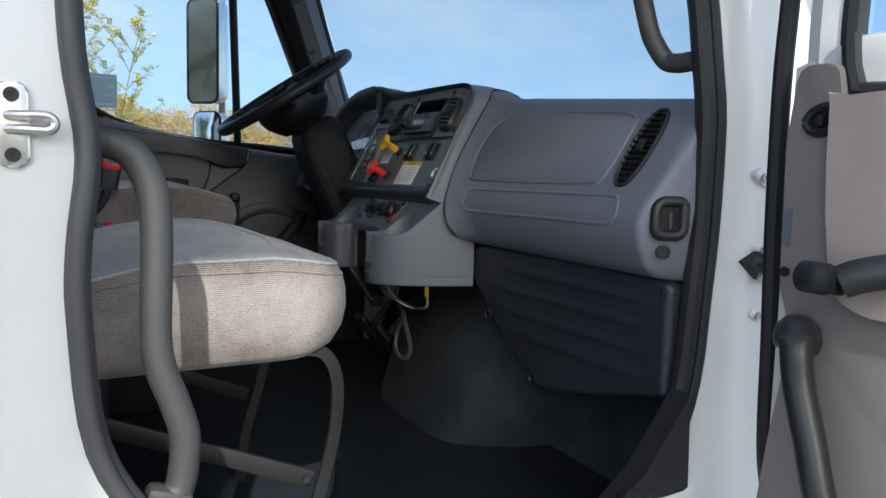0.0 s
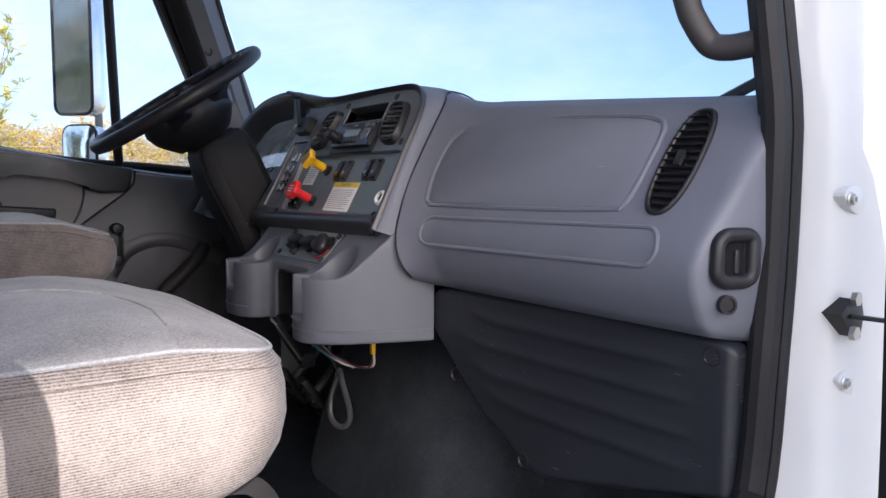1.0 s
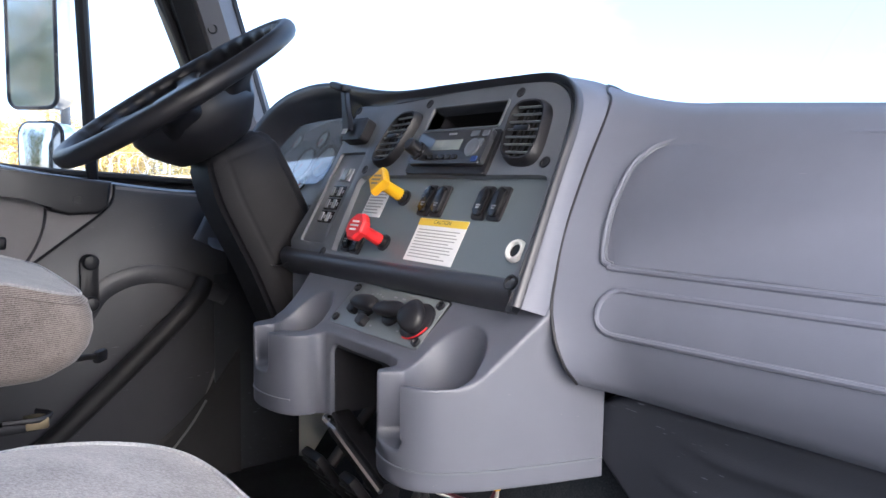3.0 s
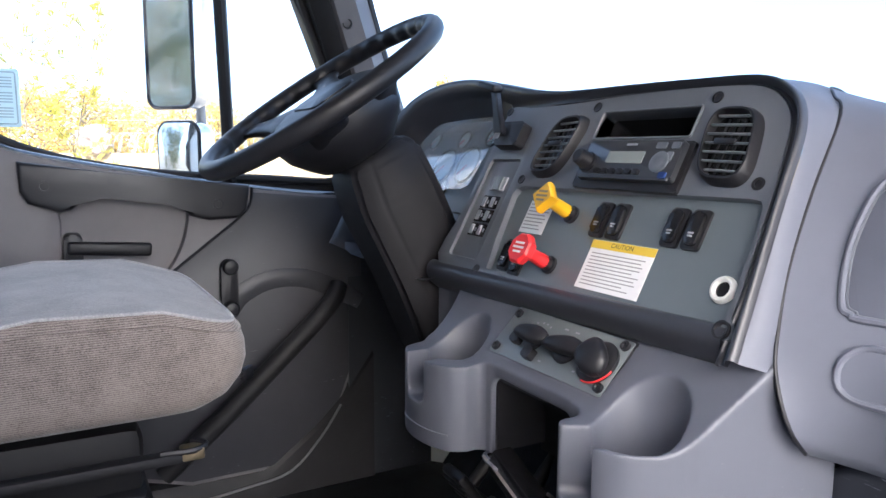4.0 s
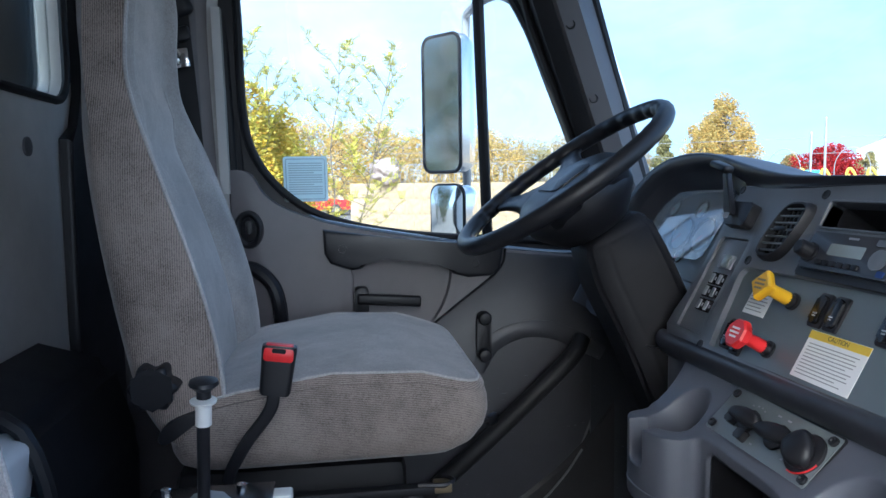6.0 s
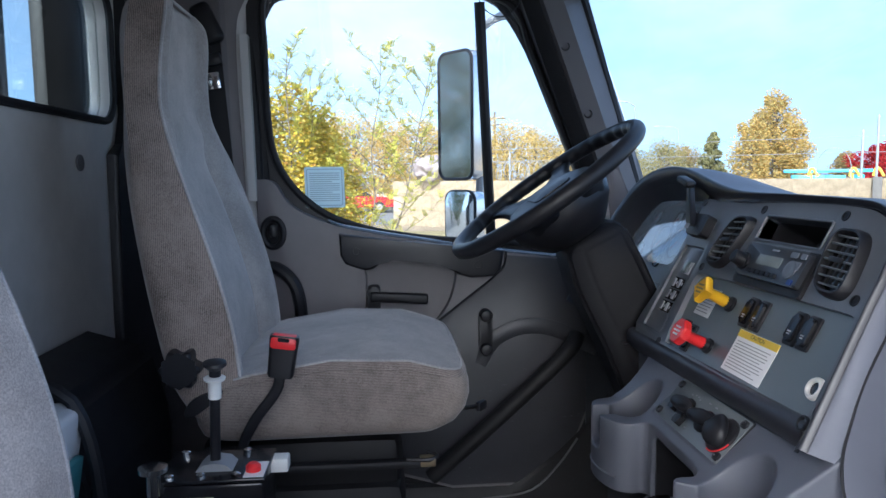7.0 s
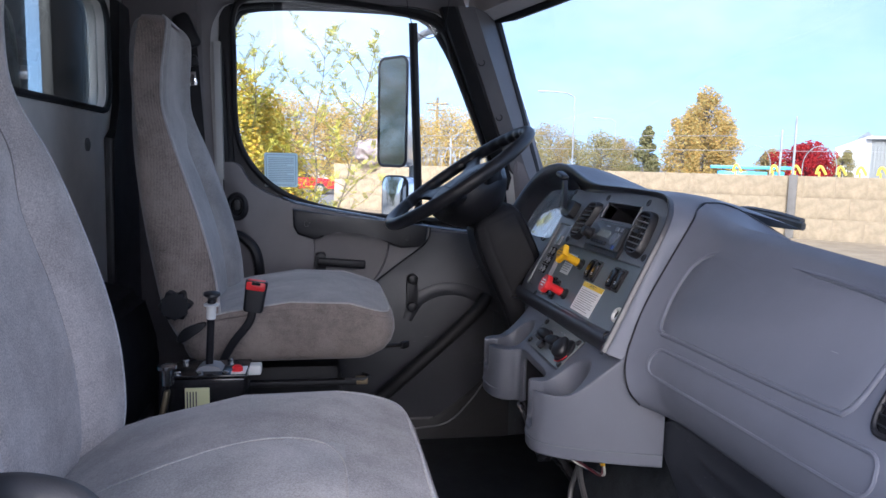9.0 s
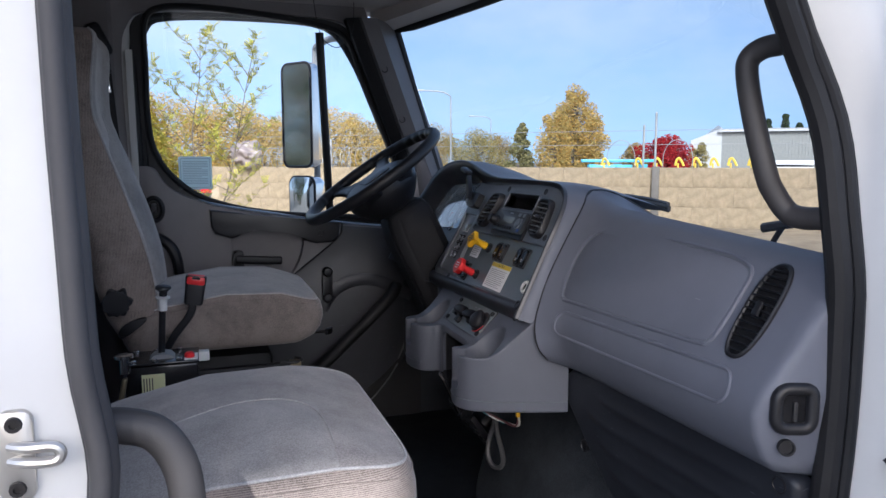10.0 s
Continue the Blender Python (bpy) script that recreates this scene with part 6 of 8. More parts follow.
    for z, a, b, hw in rows:
        m = (a + b) / 2
        ys = [(a - 0.004, 0.955), (a - 0.016, 0.99), (m + 0.01, 1.0), (m - 0.02, 1.0), (b + 0.022, 0.97), (b + 0.006, 0.86), (b, 0.6)]
        half = [Vector((x, cy + hw * k, z)) for x, k in ys]
        shell.append(half + [Vector((p.x, 2 * cy - p.y, p.z)) for p in half[::-1]])
        fr = []
        for i in range(33):
            t = -1 + 2 * i / 32
            depth = 0.030 * (1 - abs(t) ** 3.2) * (1 if z < 2.06 + dz else 0.35)
            groove = min(1.0, max(0.0, (2.09 + dz - z) / 0.05))
            lift = 0.012 * math.exp(-((abs(t) - 0.84) / 0.12) ** 2) + groove * (0.006 * math.exp(-((abs(t) - 0.70) / 0.07) ** 2) - 0.009 * math.exp(-((abs(t) - 0.5625) / 0.035) ** 2))
            fr.append(Vector((a - 0.004 - depth + lift, cy - hw * 0.955 * t, z)))
        front.append(fr)
        seam_l.append(half[0] + Vector((0.001, 0.001, 0)))
        seam_r.append(Vector((half[0].x + 0.001, 2 * cy - half[0].y - 0.001, z)))
    def dense(rs, k=4):
        cols = list(zip(*rs))
        sm = [smooth_path(c, k) for c in cols]
        return [list(r) for r in zip(*sm)]
    shell, front = dense(shell), dense(front)
    bm = B()
    ring_faces(bm, shell, closed=False)
    bm.faces.new([bm.verts.new(p) for p in shell[-1]])
    bmesh.ops.remove_doubles(bm, verts=bm.verts[:], dist=1e-5)
    back = part("backrest", bm, CORDBACK, ob, "tall ribbed taupe cord backrest sides", angle=60)
    cols = [(0, 33)] if not bolster else [(7, 26), (0, 8), (25, 33)]
    for ca, cb in cols:
        bm = B()
        ring_faces(bm, [r[ca:cb] for r in front], closed=False)
        if (ca, cb) in ((0, 33), (7, 26)):
            part("backrest_front", bm, LITBOLSTER if bolster else VELOUR, back, "soft grey cloth backrest panel", angle=60)
        else:
            part("bolster", bm, LITBOLSTER, back, "taupe cord side bolster", angle=60)
    for c in (7, 25):
        bm = B()
        m = int(len(front) * 0.68)
        tube(bm, [r[c] for r in front[2:m]], 0.0016, 6)
        part("panel_seam", bm, CORD if bolster else VELOUR, back)
    bm = B()
    tube(bm, smooth_path(seam_l, 4) + smooth_path(seam_r, 4)[::-1], 0.003, 6)
    part("piping", bm, PIPING, back)
    for sgn in (1, -1):
        bm = B()
        tube(bm, [p + Vector((-0.012, 0.0035 * sgn * -1, 0)) for p in smooth_path(seam_l if sgn > 0 else seam_r, 4)], 0.0014, 5)
        part("stitching", bm, CORD, back)
    return ob


drv = seat((-0.58, 0.45, FLOOR), 0.21, 0.69, -0.328, 0.0, 0.0, "grey velour and taupe cord driver seat with high backrest")
pas = seat((-0.58, -0.46, FLOOR), -0.712, -0.22, -0.350, -0.060, -0.085, "grey velour and taupe cord passenger seat on a steel frame", 1.0)

# driver seat base, slide rails and adjusters
bm = B()
box(bm, (-0.63, 0.45, 1.47), (0.36, 0.30, 0.10), None, 0.02)
part("seat_pan", bm, RUBBER, drv)
bm = B()
box(bm, (-0.62, 0.45, 1.26), (0.36, 0.34, 0.36), None, 0.03)
part("pedestal", bm, RUBBER, drv, "black suspension pedestal")
for y in (0.235, 0.66):
    bm = B()
    box(bm, (-0.60, y, 1.497), (0.40, 0.022, 0.014), None, 0.004)
    r = part("slide_rail", bm, RUBBER, drv, "black slide rail with zinc end")
    bm = B()
    box(bm, (-0.402, y, 1.50), (0.028, 0.024, 0.016), None, 0.003)
    part("rail_end", bm, GOLDZINC, r)
bm = B()
tube(bm, smooth_path([(-0.44, 0.23, 1.505), (-0.40, 0.225, 1.505), (-0.385, 0.235, 1.508), (-0.40, 0.25, 1.51)], 4), 0.004, 6)
part("slide_lever", bm, BLACK, drv)
bm = B()
tube(bm, smooth_path([(-0.42, 0.36, 1.535), (-0.35, 0.385, 1.538), (-0.312, 0.409, 1.536), (-0.292, 0.432, 1.530)], 4), 0.005, 8)
tl = part("tilt_lever", bm, STEEL, drv, "black steel seat lever with a flat tab")
bm = B()
box(bm, (-0.279, 0.447, 1.527), (0.030, 0.012, 0.020), Matrix.Rotation(radians(50), 3, "Z"), 0.004)
part("tab", bm, BLACK, tl)
bm = B()
pts = []
for i in range(42):
    a = 2 * math.pi * i / 42
    r = 0.029 + 0.005 * math.cos(a * 6)
    pts.append((math.cos(a) * r, math.sin(a) * r))
prism(bm, pts, lambda u, v, d: Vector((-0.803 + u, 0.195 - d, 1.690 + v)), -0.02, 0.022, 0.008, 3)
part("recline_knob", bm, BLACK, drv, "black star-shaped adjuster knob")
bm = B()
prism(bm, smooth2([(-0.806, 1.612), (-0.790, 1.634), (-0.752, 1.648), (-0.744, 1.640), (-0.776, 1.614), (-0.797, 1.602)], 3), lambda u, v, d: Vector((u, 0.208 - d, v)), -0.01, 0.008, 0.003)
part("belt_loop", bm, BLACK, drv, "dark slot in the cover at the hinge")

# passenger seat frame: bent flat-bar legs
for y, nm in ((-0.685, 0), (-0.245, 1)):
    bm = B()
    pts = smooth_path([(-0.50, y, 1.480), (-0.42, y, 1.484), (-0.385, y, 1.472), (-0.368, y, 1.43), (-0.37, y, 1.36), (-0.385, y, 1.29), (-0.41, y, 1.20), (-0.42, y, FLOOR + 0.005)], 5)
    flat_bar(bm, pts, 0.018, 0.008)
    part("leg", bm, STEEL, pas, "bent black steel leg")
    bm = B()
    flat_bar(bm, [(-0.70, y, 1.480), (-0.70, y, 1.40), (-0.705, y, 1.25), (-0.71, y, FLOOR + 0.005)], 0.024, 0.008)
    part("leg", bm, STEEL, pas, "bent black steel leg")
    bm = B()
    a, b = Vector((-0.70, y, 1.41)), Vector((-0.405, y, 1.285))
    box(bm, (a + b) / 2, ((b - a).length, 0.010, 0.026), Matrix.Rotation(math.atan2(-(b - a).z, (b - a).x), 3, "Y"), 0.003)
    part("stretcher", bm, STEEL, pas)
    for p in (b + Vector((-0.012, -0.012 if y < -0.5 else -0.01, 0.006)),):
        bm = B()
        lathe(bm, p, (0, -1, 0), [(0, 0.0065), (0.004, 0.006)], 6)
        part("bolt", bm, STEEL, pas)
bm = B()
box(bm, (-0.58, -0.46, 1.478), (0.36, 0.42, 0.012), None, 0.004)
part("seat_pan", bm, STEEL, pas)
bm = B()
box(bm, (-0.70, -0.46, 1.14), (0.05, 0.42, 0.03), None, 0.004)
part("foot_bar", bm, STEEL, pas)

# ---------------------------------------------------------------- between the seats
bk = thing("belt_buckle", (-0.633, 0.150, 1.70), "black seat-belt buckle with red button on a stiff stalk", "buckle")
M = Matrix.Rotation(radians(8), 3, "Y")
at_b = Vector((-0.634, 0.148, 1.717))
bm = B()
ring_faces(bm, [[at_b + M @ Vector((u, w, h)) for u, w in rounded(-wu, -0.012, wu, 0.012, 0.007, 4)] for h, wu in ((-0.034, 0.0185), (-0.030, 0.0205), (0.0, 0.0215), (0.026, 0.023), (0.032, 0.0225), (0.033, 0.020))])
body = part("body", bm, BLACK, bk, angle=50)
bm = B()
prism(bm, rounded(-0.0195, 0.013, 0.0195, 0.0305, 0.004), lambda u, v, d: at_b + M @ Vector((u, -0.0115 - d, v)), 0.0, 0.0018, 0.0008)
part("button", bm, RED, body, "red release button")
bm = B()
box(bm, at_b + M @ Vector((0, 0, 0.0325)), (0.036, 0.015, 0.004), M, 0.0015)
part("button_top", bm, RED, body)
bm = B()
prism(bm, rounded(-0.009, 0.0245, 0.009, 0.0305, 0.002), lambda u, v, d: at_b + M @ Vector((u, -0.0134 - d, v)), 0.0, 0.0006)
part("slot", bm, BLACKGLOSS, body)
bm = B()
tube(bm, smooth_path([(-0.640, 0.150, 1.690), (-0.643, 0.151, 1.668), (-0.654, 0.153, 1.648), (-0.676, 0.156, 1.620), (-0.692, 0.16, 1.594), (-0.705, 0.165, 1.565), (-0.715, 0.175, 1.51), (-0.72, 0.19, 1.44)], 5), 0.0085, 8, flat=0.6, up=(0, 1, 0))
part("stalk", bm, BLACK, bk)

cbx = thing("control_box", (-0.69, -0.02, 1.5), "black control box with zinc bolts, lever and white lock collar", "control box")
bm = B()
box(bm, (-0.700, -0.026, 1.521), (0.135, 0.104, 0.17), None, 0.004)
part("case", bm, BLACKGLOSS, cbx)
bm = B()
box(bm, (-0.700, -0.024, 1.609), (0.140, 0.108, 0.006), None, 0.002)
plate = part("top_plate", bm, BLACKGLOSS, cbx, "black steel top plate")
for dx in (-0.055, -0.015, 0.03):
    for dy in (-0.042, 0.042):
        bm = B()
        lathe(bm, (-0.698 + dx, -0.024 + dy, 1.612), (0, 0, 1), [(0, 0.006), (0.004, 0.006), (0.0055, 0.003)], 8)
        part("bolt", bm, CHROME, plate)
bm = B()
ring_faces(bm, [[Vector((-0.70 + x, y, 1.612 + z)) for x, z in ((-0.024, 0), (-0.016, 0.008), (0, 0.011), (0.016, 0.008), (0.024, 0))] for y in (-0.05, -0.01)])
part("slot_cover", bm, GALV, cbx)
bm = B()
rod(bm, (-0.702, -0.031, 1.612), (-0.694, -0.05, 1.735), 0.0068)
part("lever", bm, BLACK, cbx)
bm = B()
lathe(bm, (-0.6945, -0.05, 1.712), (0.05, -0.1, 1), [(0, 0.0085), (0.024, 0.0085), (0.025, 0.0135), (0.0275, 0.014), (0.0285, 0.008)], 20)
part("collar", bm, WHITEPLASTIC, cbx, "white lock collar")
bm = B()
lathe(bm, (-0.6925, -0.053, 1.742), (0.05, -0.1, 1), [(0, 0.0075), (0.008, 0.0075), (0.011, 0.011), (0.015, 0.0155), (0.019, 0.0145), (0.021, 0.008)], 20)
part("knob", bm, BLACK, cbx)
bm = B()
lathe(bm, (-0.648, -0.054, 1.612), (0, 0, 1), [(0, 0.010), (0.008, 0.010), (0.012, 0.006)], 16)
part("button", bm, RED, cbx, "red push button")
bm = B()
box(bm, (-0.645, -0.050, 1.6132), (0.026, 0.05, 0.001))
part("plate_label", bm, PAPER, cbx)


def bx(u, v, d):
    """On the box's side that faces the passenger."""
    return Vector((-0.698 + u, -0.0785 - d, 1.528 + v))


bm = B()
prism(bm, [(-0.040, -0.045), (0.003, -0.045), (0.003, 0.062), (-0.040, 0.062)], bx, 0.0, 0.001)
lab = part("label", bm, BOXLABEL, cbx, "pale yellow warning label")
bars([(-0.037 + k * 0.0052, -0.035 + k * 0.0052, 0.026 + 0.004 * (k % 2), 0.058 - 0.008 * (k % 2)) for k in range(4)], lambda u, v, d: bx(u, v, d + 0.001), 0.0006, INK, lab)
bm = B()
prism(bm, [(-0.010, 0.018), (0.001, 0.018), (-0.0045, 0.030)], bx, 0.0011, 0.0016)
part("warning_triangle", bm, INK, lab)
lettering("CAUTION", 0.0125, lambda u, v, d: bx(-0.0045 + v, 0.010 - u, 0.0011 + d), 0.016, 0.0, INK, lab)
for p, r in (((-0.768, -0.080, 1.627), 0.013),):
    bm = B()
    lathe(bm, p, (0, 0, 1), [(-0.03, 0.009), (0, 0.009), (0.001, 0.018), (0.007, 0.018), (0.008, 0.009)], 18)
    part("plug", bm, CHROME, cbx, "chrome cap")
bm = B()
box(bm, (-0.772, -0.083, 1.565), (0.010, 0.02, 0.05), Matrix.Rotation(radians(12), 3, "Y"), 0.004)
part("tag", bm, GOLDZINC, cbx, "brass tag")
bm = B()
tube(bm, smooth_path([(-0.768, -0.08, 1.60), (-0.775, -0.08, 1.56), (-0.768, -0.075, 1.50), (-0.75, -0.06, 1.42)], 4), 0.006, 6)
part("hose", bm, BLACK, cbx)
bm = B()
box(bm, (-0.622, 0.003, 1.600), (0.026, 0.026, 0.020), None, 0.003)
part("block", bm, WHITEPLASTIC, cbx, "small white plastic block")
bm = B()
box(bm, (-0.70, -0.02, 1.28), (0.10, 0.08, 0.36), None, 0.01)
part("stand", bm, BLACK, cbx)

# clutter behind the seats
bg = thing("storage_pouch", (-0.96, 0.05, 1.4), "clear bag of papers behind the passenger seat", "bag")
bm = B()
box(bm, (-0.94, -0.02, 1.60), (0.05, 0.17, 0.16), Matrix.Rotation(radians(10), 3, "Y"), 0.012, 3)
part("notepad", bm, PAPER, bg)
bm = B()
box(bm, (-0.912, -0.01, 1.575), (0.012, 0.10, 0.07), Matrix.Rotation(radians(10), 3, "Y"), 0.003)
part("printed_card", bm, plastic("teal_card", (0.10, 0.30, 0.32), 0.4, 200, 0.2, 0.0), bg)
bm = B()
ring_faces(bm, [[Vector((x, y, z)) for x, z in ((-1.05, 1.10), (-0.90, 1.10), (-0.885, 1.55), (-0.92, 1.68), (-1.05, 1.72))] for y in (0.05, 0.30, 0.42)])
bmesh.ops.bevel(bm, geom=bm.edges[:], offset=0.02, segments=3, affect="EDGES", clamp_overlap=True)
sbn = thing("storage_bin", (-0.97, 0.23, 1.10), "black moulded storage bin against the rear wall", "storage bin")
part("bin_body", bm, BLACK, sbn)
bm = B()
tube(bm, smooth_path([(-0.90, 0.045, 1.40), (-0.884, 0.045, 1.55), (-0.915, 0.045, 1.685), (-1.0, 0.045, 1.715)], 4), 0.010, 8)
part("bin_rim", bm, BLACK, sbn)
bm = B()
box(bm, (-0.885, 0.24, 1.42), (0.012, 0.14, 0.03), None, 0.005)
part("bin_latch", bm, DOORDARK, sbn)

# ---------------------------------------------------------------- driver door
def wy(z):
    """The side window leans inwards as it rises."""
    return 0.955 - 0.20 * (z - 1.81)


GLASS = smooth2([(-0.755, 2.30), (-0.752, 2.415), (-0.715, 2.462), (-0.60, 2.474), (-0.40, 2.464), (-0.22, 2.442), (-0.135, 2.402), (-0.095, 2.31), (-0.035, 2.18), (0.012, 2.08), (0.060, 1.97), (0.085, 1.85), (0.06, 1.808), (-0.10, 1.815), (-0.26, 1.823), (-0.39, 1.836), (-0.515, 1.860), (-0.62, 1.900), (-0.70, 1.968), (-0.745, 2.05), (-0.757, 2.15)], 5)


def dd(x, z, d):
    """A place on the driver door's inner face, d into the cab."""
    return Vector((x, 0.872 - d, z))


dr = thing("door_driver", (-0.35, 0.9, 1.16), "closed driver door with taupe plastic trim and wind-up window", kind="structure")
# lower trim panel, its top edge following the window
sill = smooth_path([(-0.790, 0, 1.993), (-0.766, 0, 1.993), (-0.743, 0, 1.982), (-0.726, 0, 1.952), (-0.706, 0, 1.928), (-0.669, 0, 1.904), (-0.618, 0, 1.883), (-0.574, 0, 1.868), (-0.483, 0, 1.849), (-0.365, 0, 1.829), (-0.284, 0, 1.815), (-0.174, 0, 1.800), (-0.027, 0, 1.783), (0.09, 0, 1.778)], 4)
pts = [(p.x, p.z) for p in sill] + [(0.10, 1.60), (0.10, 1.45), (0.045, 1.30), (-0.10, 1.163), (-0.30, 1.162), (-0.60, 1.25), (-0.74, 1.45), (-0.79, 1.65)]
bm = B()
prism(bm, pts, dd, -0.05, 0.0, 0.008)
pocket = B()
prism(pocket, smooth2([(-0.519, 1.800), (-0.519, 1.740), (-0.520, 1.680), (-0.521, 1.650), (-0.50, 1.640), (-0.43, 1.618), (-0.375, 1.604), (-0.345, 1.615), (-0.315, 1.652), (-0.294, 1.70), (-0.286, 1.75), (-0.29, 1.80), (-0.40, 1.812)], 3), dd, -0.022, 0.05)
panel = part("trim_panel", carved(bm, [pocket], "trim_panel", 0.005, 50), DOORTRIM, dr, "taupe grained door trim with a sunk grip pocket")
bm = B()
prism(bm, [(p[0], p[1] - 0.004) if p[1] > 1.7 else p for p in pts], lambda u, v, d: Vector((u, 0.925 - d, v)), -0.07, 0.0)
part("door_skin", bm, WHITE, dr)
# sill ledge
bm = B()
tube(bm, [Vector((p.x, 0.896, p.z - 0.001)) for p in sill[24:]], 0.022, 10, flat=0.4, up=(0, 0, 1))
part("sill_ledge", bm, BLACKGLOSS, dr, "dark rounded window sill")
# window frame, glass, divider bar
bm = B()
tube(bm, [Vector((x, wy(z) - 0.010, z)) for x, z in GLASS], 0.0095, 8, True)
part("window_frame", bm, RUBBER, dr, "black rubber window channel")
bm = B()
rings = []
for g, dy in ((0.0, 0.0), (0.045, -0.004), (0.045, 0.05), (0.0, 0.05)):
    rings.append([Vector((x + (x + 0.35) / math.hypot(x + 0.35, z - 2.12) * g, wy(z) + dy, z + (z - 2.12) / math.hypot(x + 0.35, z - 2.12) * g)) for x, z in GLASS])
rings.append(rings[0])
ring_faces(bm, rings, caps=False)
bmesh.ops.remove_doubles(bm, verts=bm.verts[:], dist=1e-5)
part("door_frame", bm, BLACK, dr, "black upper door frame")
bm = B()
prism(bm, GLASS, lambda u, v, d: Vector((u, wy(v) + d, v)), 0.0, 0.004)
g = part("window_pane", bm, CABINGLASS, dr)
g.visible_shadow = False
bm = B()
rod(bm, (-0.182, wy(1.80) - 0.012, 1.80), (-0.228, wy(2.42) - 0.012, 2.42), 0.0135, n=10)
part("divider_bar", bm, BLACK, dr, "black window divider bar")
# pull handle and armrest
bm = B()
pull = [(-0.585, 1.855), (-0.583, 1.80), (-0.570, 1.777), (-0.52, 1.760), (-0.50, 1.764), (-0.475, 1.785), (-0.45, 1.793), (-0.33, 1.778), (-0.305, 1.768), (-0.285, 1.745), (-0.25, 1.735), (-0.19, 1.738), (-0.172, 1.755), (-0.165, 1.806), (-0.30, 1.820), (-0.45, 1.836)]
prism(bm, pull, dd, 0.0, 0.030, 0.008, 3)
ph = part("pull_handle", bm, DOORDARK, dr, "dark moulded door pull")
for x, z in ((-0.543, 1.809), (-0.232, 1.768)):
    bm = B()
    lathe(bm, dd(x, z, 0.030), (0, -1, 0), [(-0.002, 0.011), (0.002, 0.011), (0.002, 0.0075), (-0.001, 0.007)], 16)
    part("screw", bm, BLACK, ph)
bm = B()
box(bm, dd(-0.436, 1.686, 0.016), (0.150, 0.018, 0.026), Matrix.Rotation(radians(4), 3, "Y"), 0.006, 3)
part("latch_lever", bm, BLACK, dr, "black inside latch lever")
bm = B()
prism(bm, rounded(-0.516, 1.652, -0.484, 1.717, 0.010), dd, -0.022, 0.018, 0.006)
part("latch_housing", bm, BLACK, dr)
# seam across the trim, speaker bulge, lower rail
bm = B()
tube(bm, smooth_path([dd(-0.155, 1.80, 0.001), dd(-0.160, 1.765, 0.001), dd(-0.185, 1.735, 0.001), dd(-0.25, 1.685, 0.001), dd(-0.36, 1.60, 0.001), dd(-0.45, 1.53, 0.001)], 5), 0.0035, 6)
part("trim_seam", bm, BLACK, dr)
bm = B()
prism(bm, [(-0.157, 1.790), (-0.162, 1.765), (-0.187, 1.733), (-0.252, 1.683), (-0.362, 1.598), (-0.452, 1.528), (-0.62, 1.40), (-0.60, 1.262), (-0.30, 1.172), (-0.10, 1.173), (0.036, 1.303), (0.093, 1.45), (0.093, 1.60), (0.086, 1.768)], dd, -0.004, 0.003, 0.001)
part("lower_panel", bm, DOORLOW, dr, "darker charcoal lower door panel")
bm = B()
tube(bm, smooth_path([dd(-0.225, 1.50, -0.002), dd(-0.19, 1.565, 0.002), dd(-0.12, 1.598, 0.003), dd(-0.04, 1.595, 0.003), dd(0.04, 1.56, 0.001), dd(0.09, 1.53, 0.0)], 6), 0.022, 10, flat=0.35, up=(0, 1, 0))
part("moulded_ridge", bm, DOORLOW, dr)
bm = B()
tube(bm, smooth_path([dd(0.03, 1.575, 0.02), dd(0.0, 1.54, 0.045), dd(-0.10, 1.447, 0.05), dd(-0.25, 1.31, 0.045), dd(-0.36, 1.21, 0.03)], 5), 0.021, 12)
part("strut", bm, RUBBER, dr, "dark slanting rail low on the door")
# pale tube added as the reflection along the door's lower edge
bm = B()
tube(bm, smooth_path([(0.034, 0.855, 1.294), (-0.015, 0.855, 1.225), (-0.088, 0.855, 1.157), (-0.189, 0.855, 1.140), (-0.343, 0.855, 1.126)], 4), 0.0028, 6)
part("edge_glint", bm, PILLAR, dr, "pale strip painted as the glint along the door's bottom edge")
# window crank
bm = B()
prism(bm, rounded(-0.230, 1.535, -0.195, 1.652, 0.017), dd, 0.012, 0.026, 0.005)
ck = part("window_crank", bm, BLACK, dr, "black window winder")
for z in (1.637, 1.548):
    bm = B()
    lathe(bm, dd(-0.2125, z, 0.026), (0, -1, 0), [(0, 0.016), (0.012, 0.0165), (0.018, 0.013), (0.020, 0.005)], 18)
    part("knob", bm, BLACK, ck)
# lock cup
bm = B()
tube(bm, [dd(-0.752 + 0.026 * math.cos(a), 1.858 + 0.036 * math.sin(a), 0.002) for a in [2 * math.pi * i / 28 for i in range(28)]], 0.008, 8, True)
lc = part("lock_cup", bm, BLACK, dr, "black oval lock recess")
bm = B()
prism(bm, [(-0.752 + 0.024 * math.cos(a), 1.858 + 0.034 * math.sin(a)) for a in [2 * math.pi * i / 28 for i in range(28)]], dd, -0.002, 0.0015)
part("cup", bm, BLACKGLOSS, lc)
bm = B()
prism(bm, rounded(-0.758, 1.848, -0.744, 1.878, 0.005), dd, 0.001, 0.014, 0.004)
part("lock_tab", bm, BLACK, lc)
bm = B()
tube(bm, smooth_path([dd(-0.79, 1.775, 0.01), dd(-0.74, 1.77, 0.03), dd(-0.70, 1.735, 0.04), dd(-0.685, 1.68, 0.04), dd(-0.685, 1.60, 0.02)], 5), 0.016, 10)
part("hand_hold", bm, BLACK, dr, "black curved hand hold behind the seat")
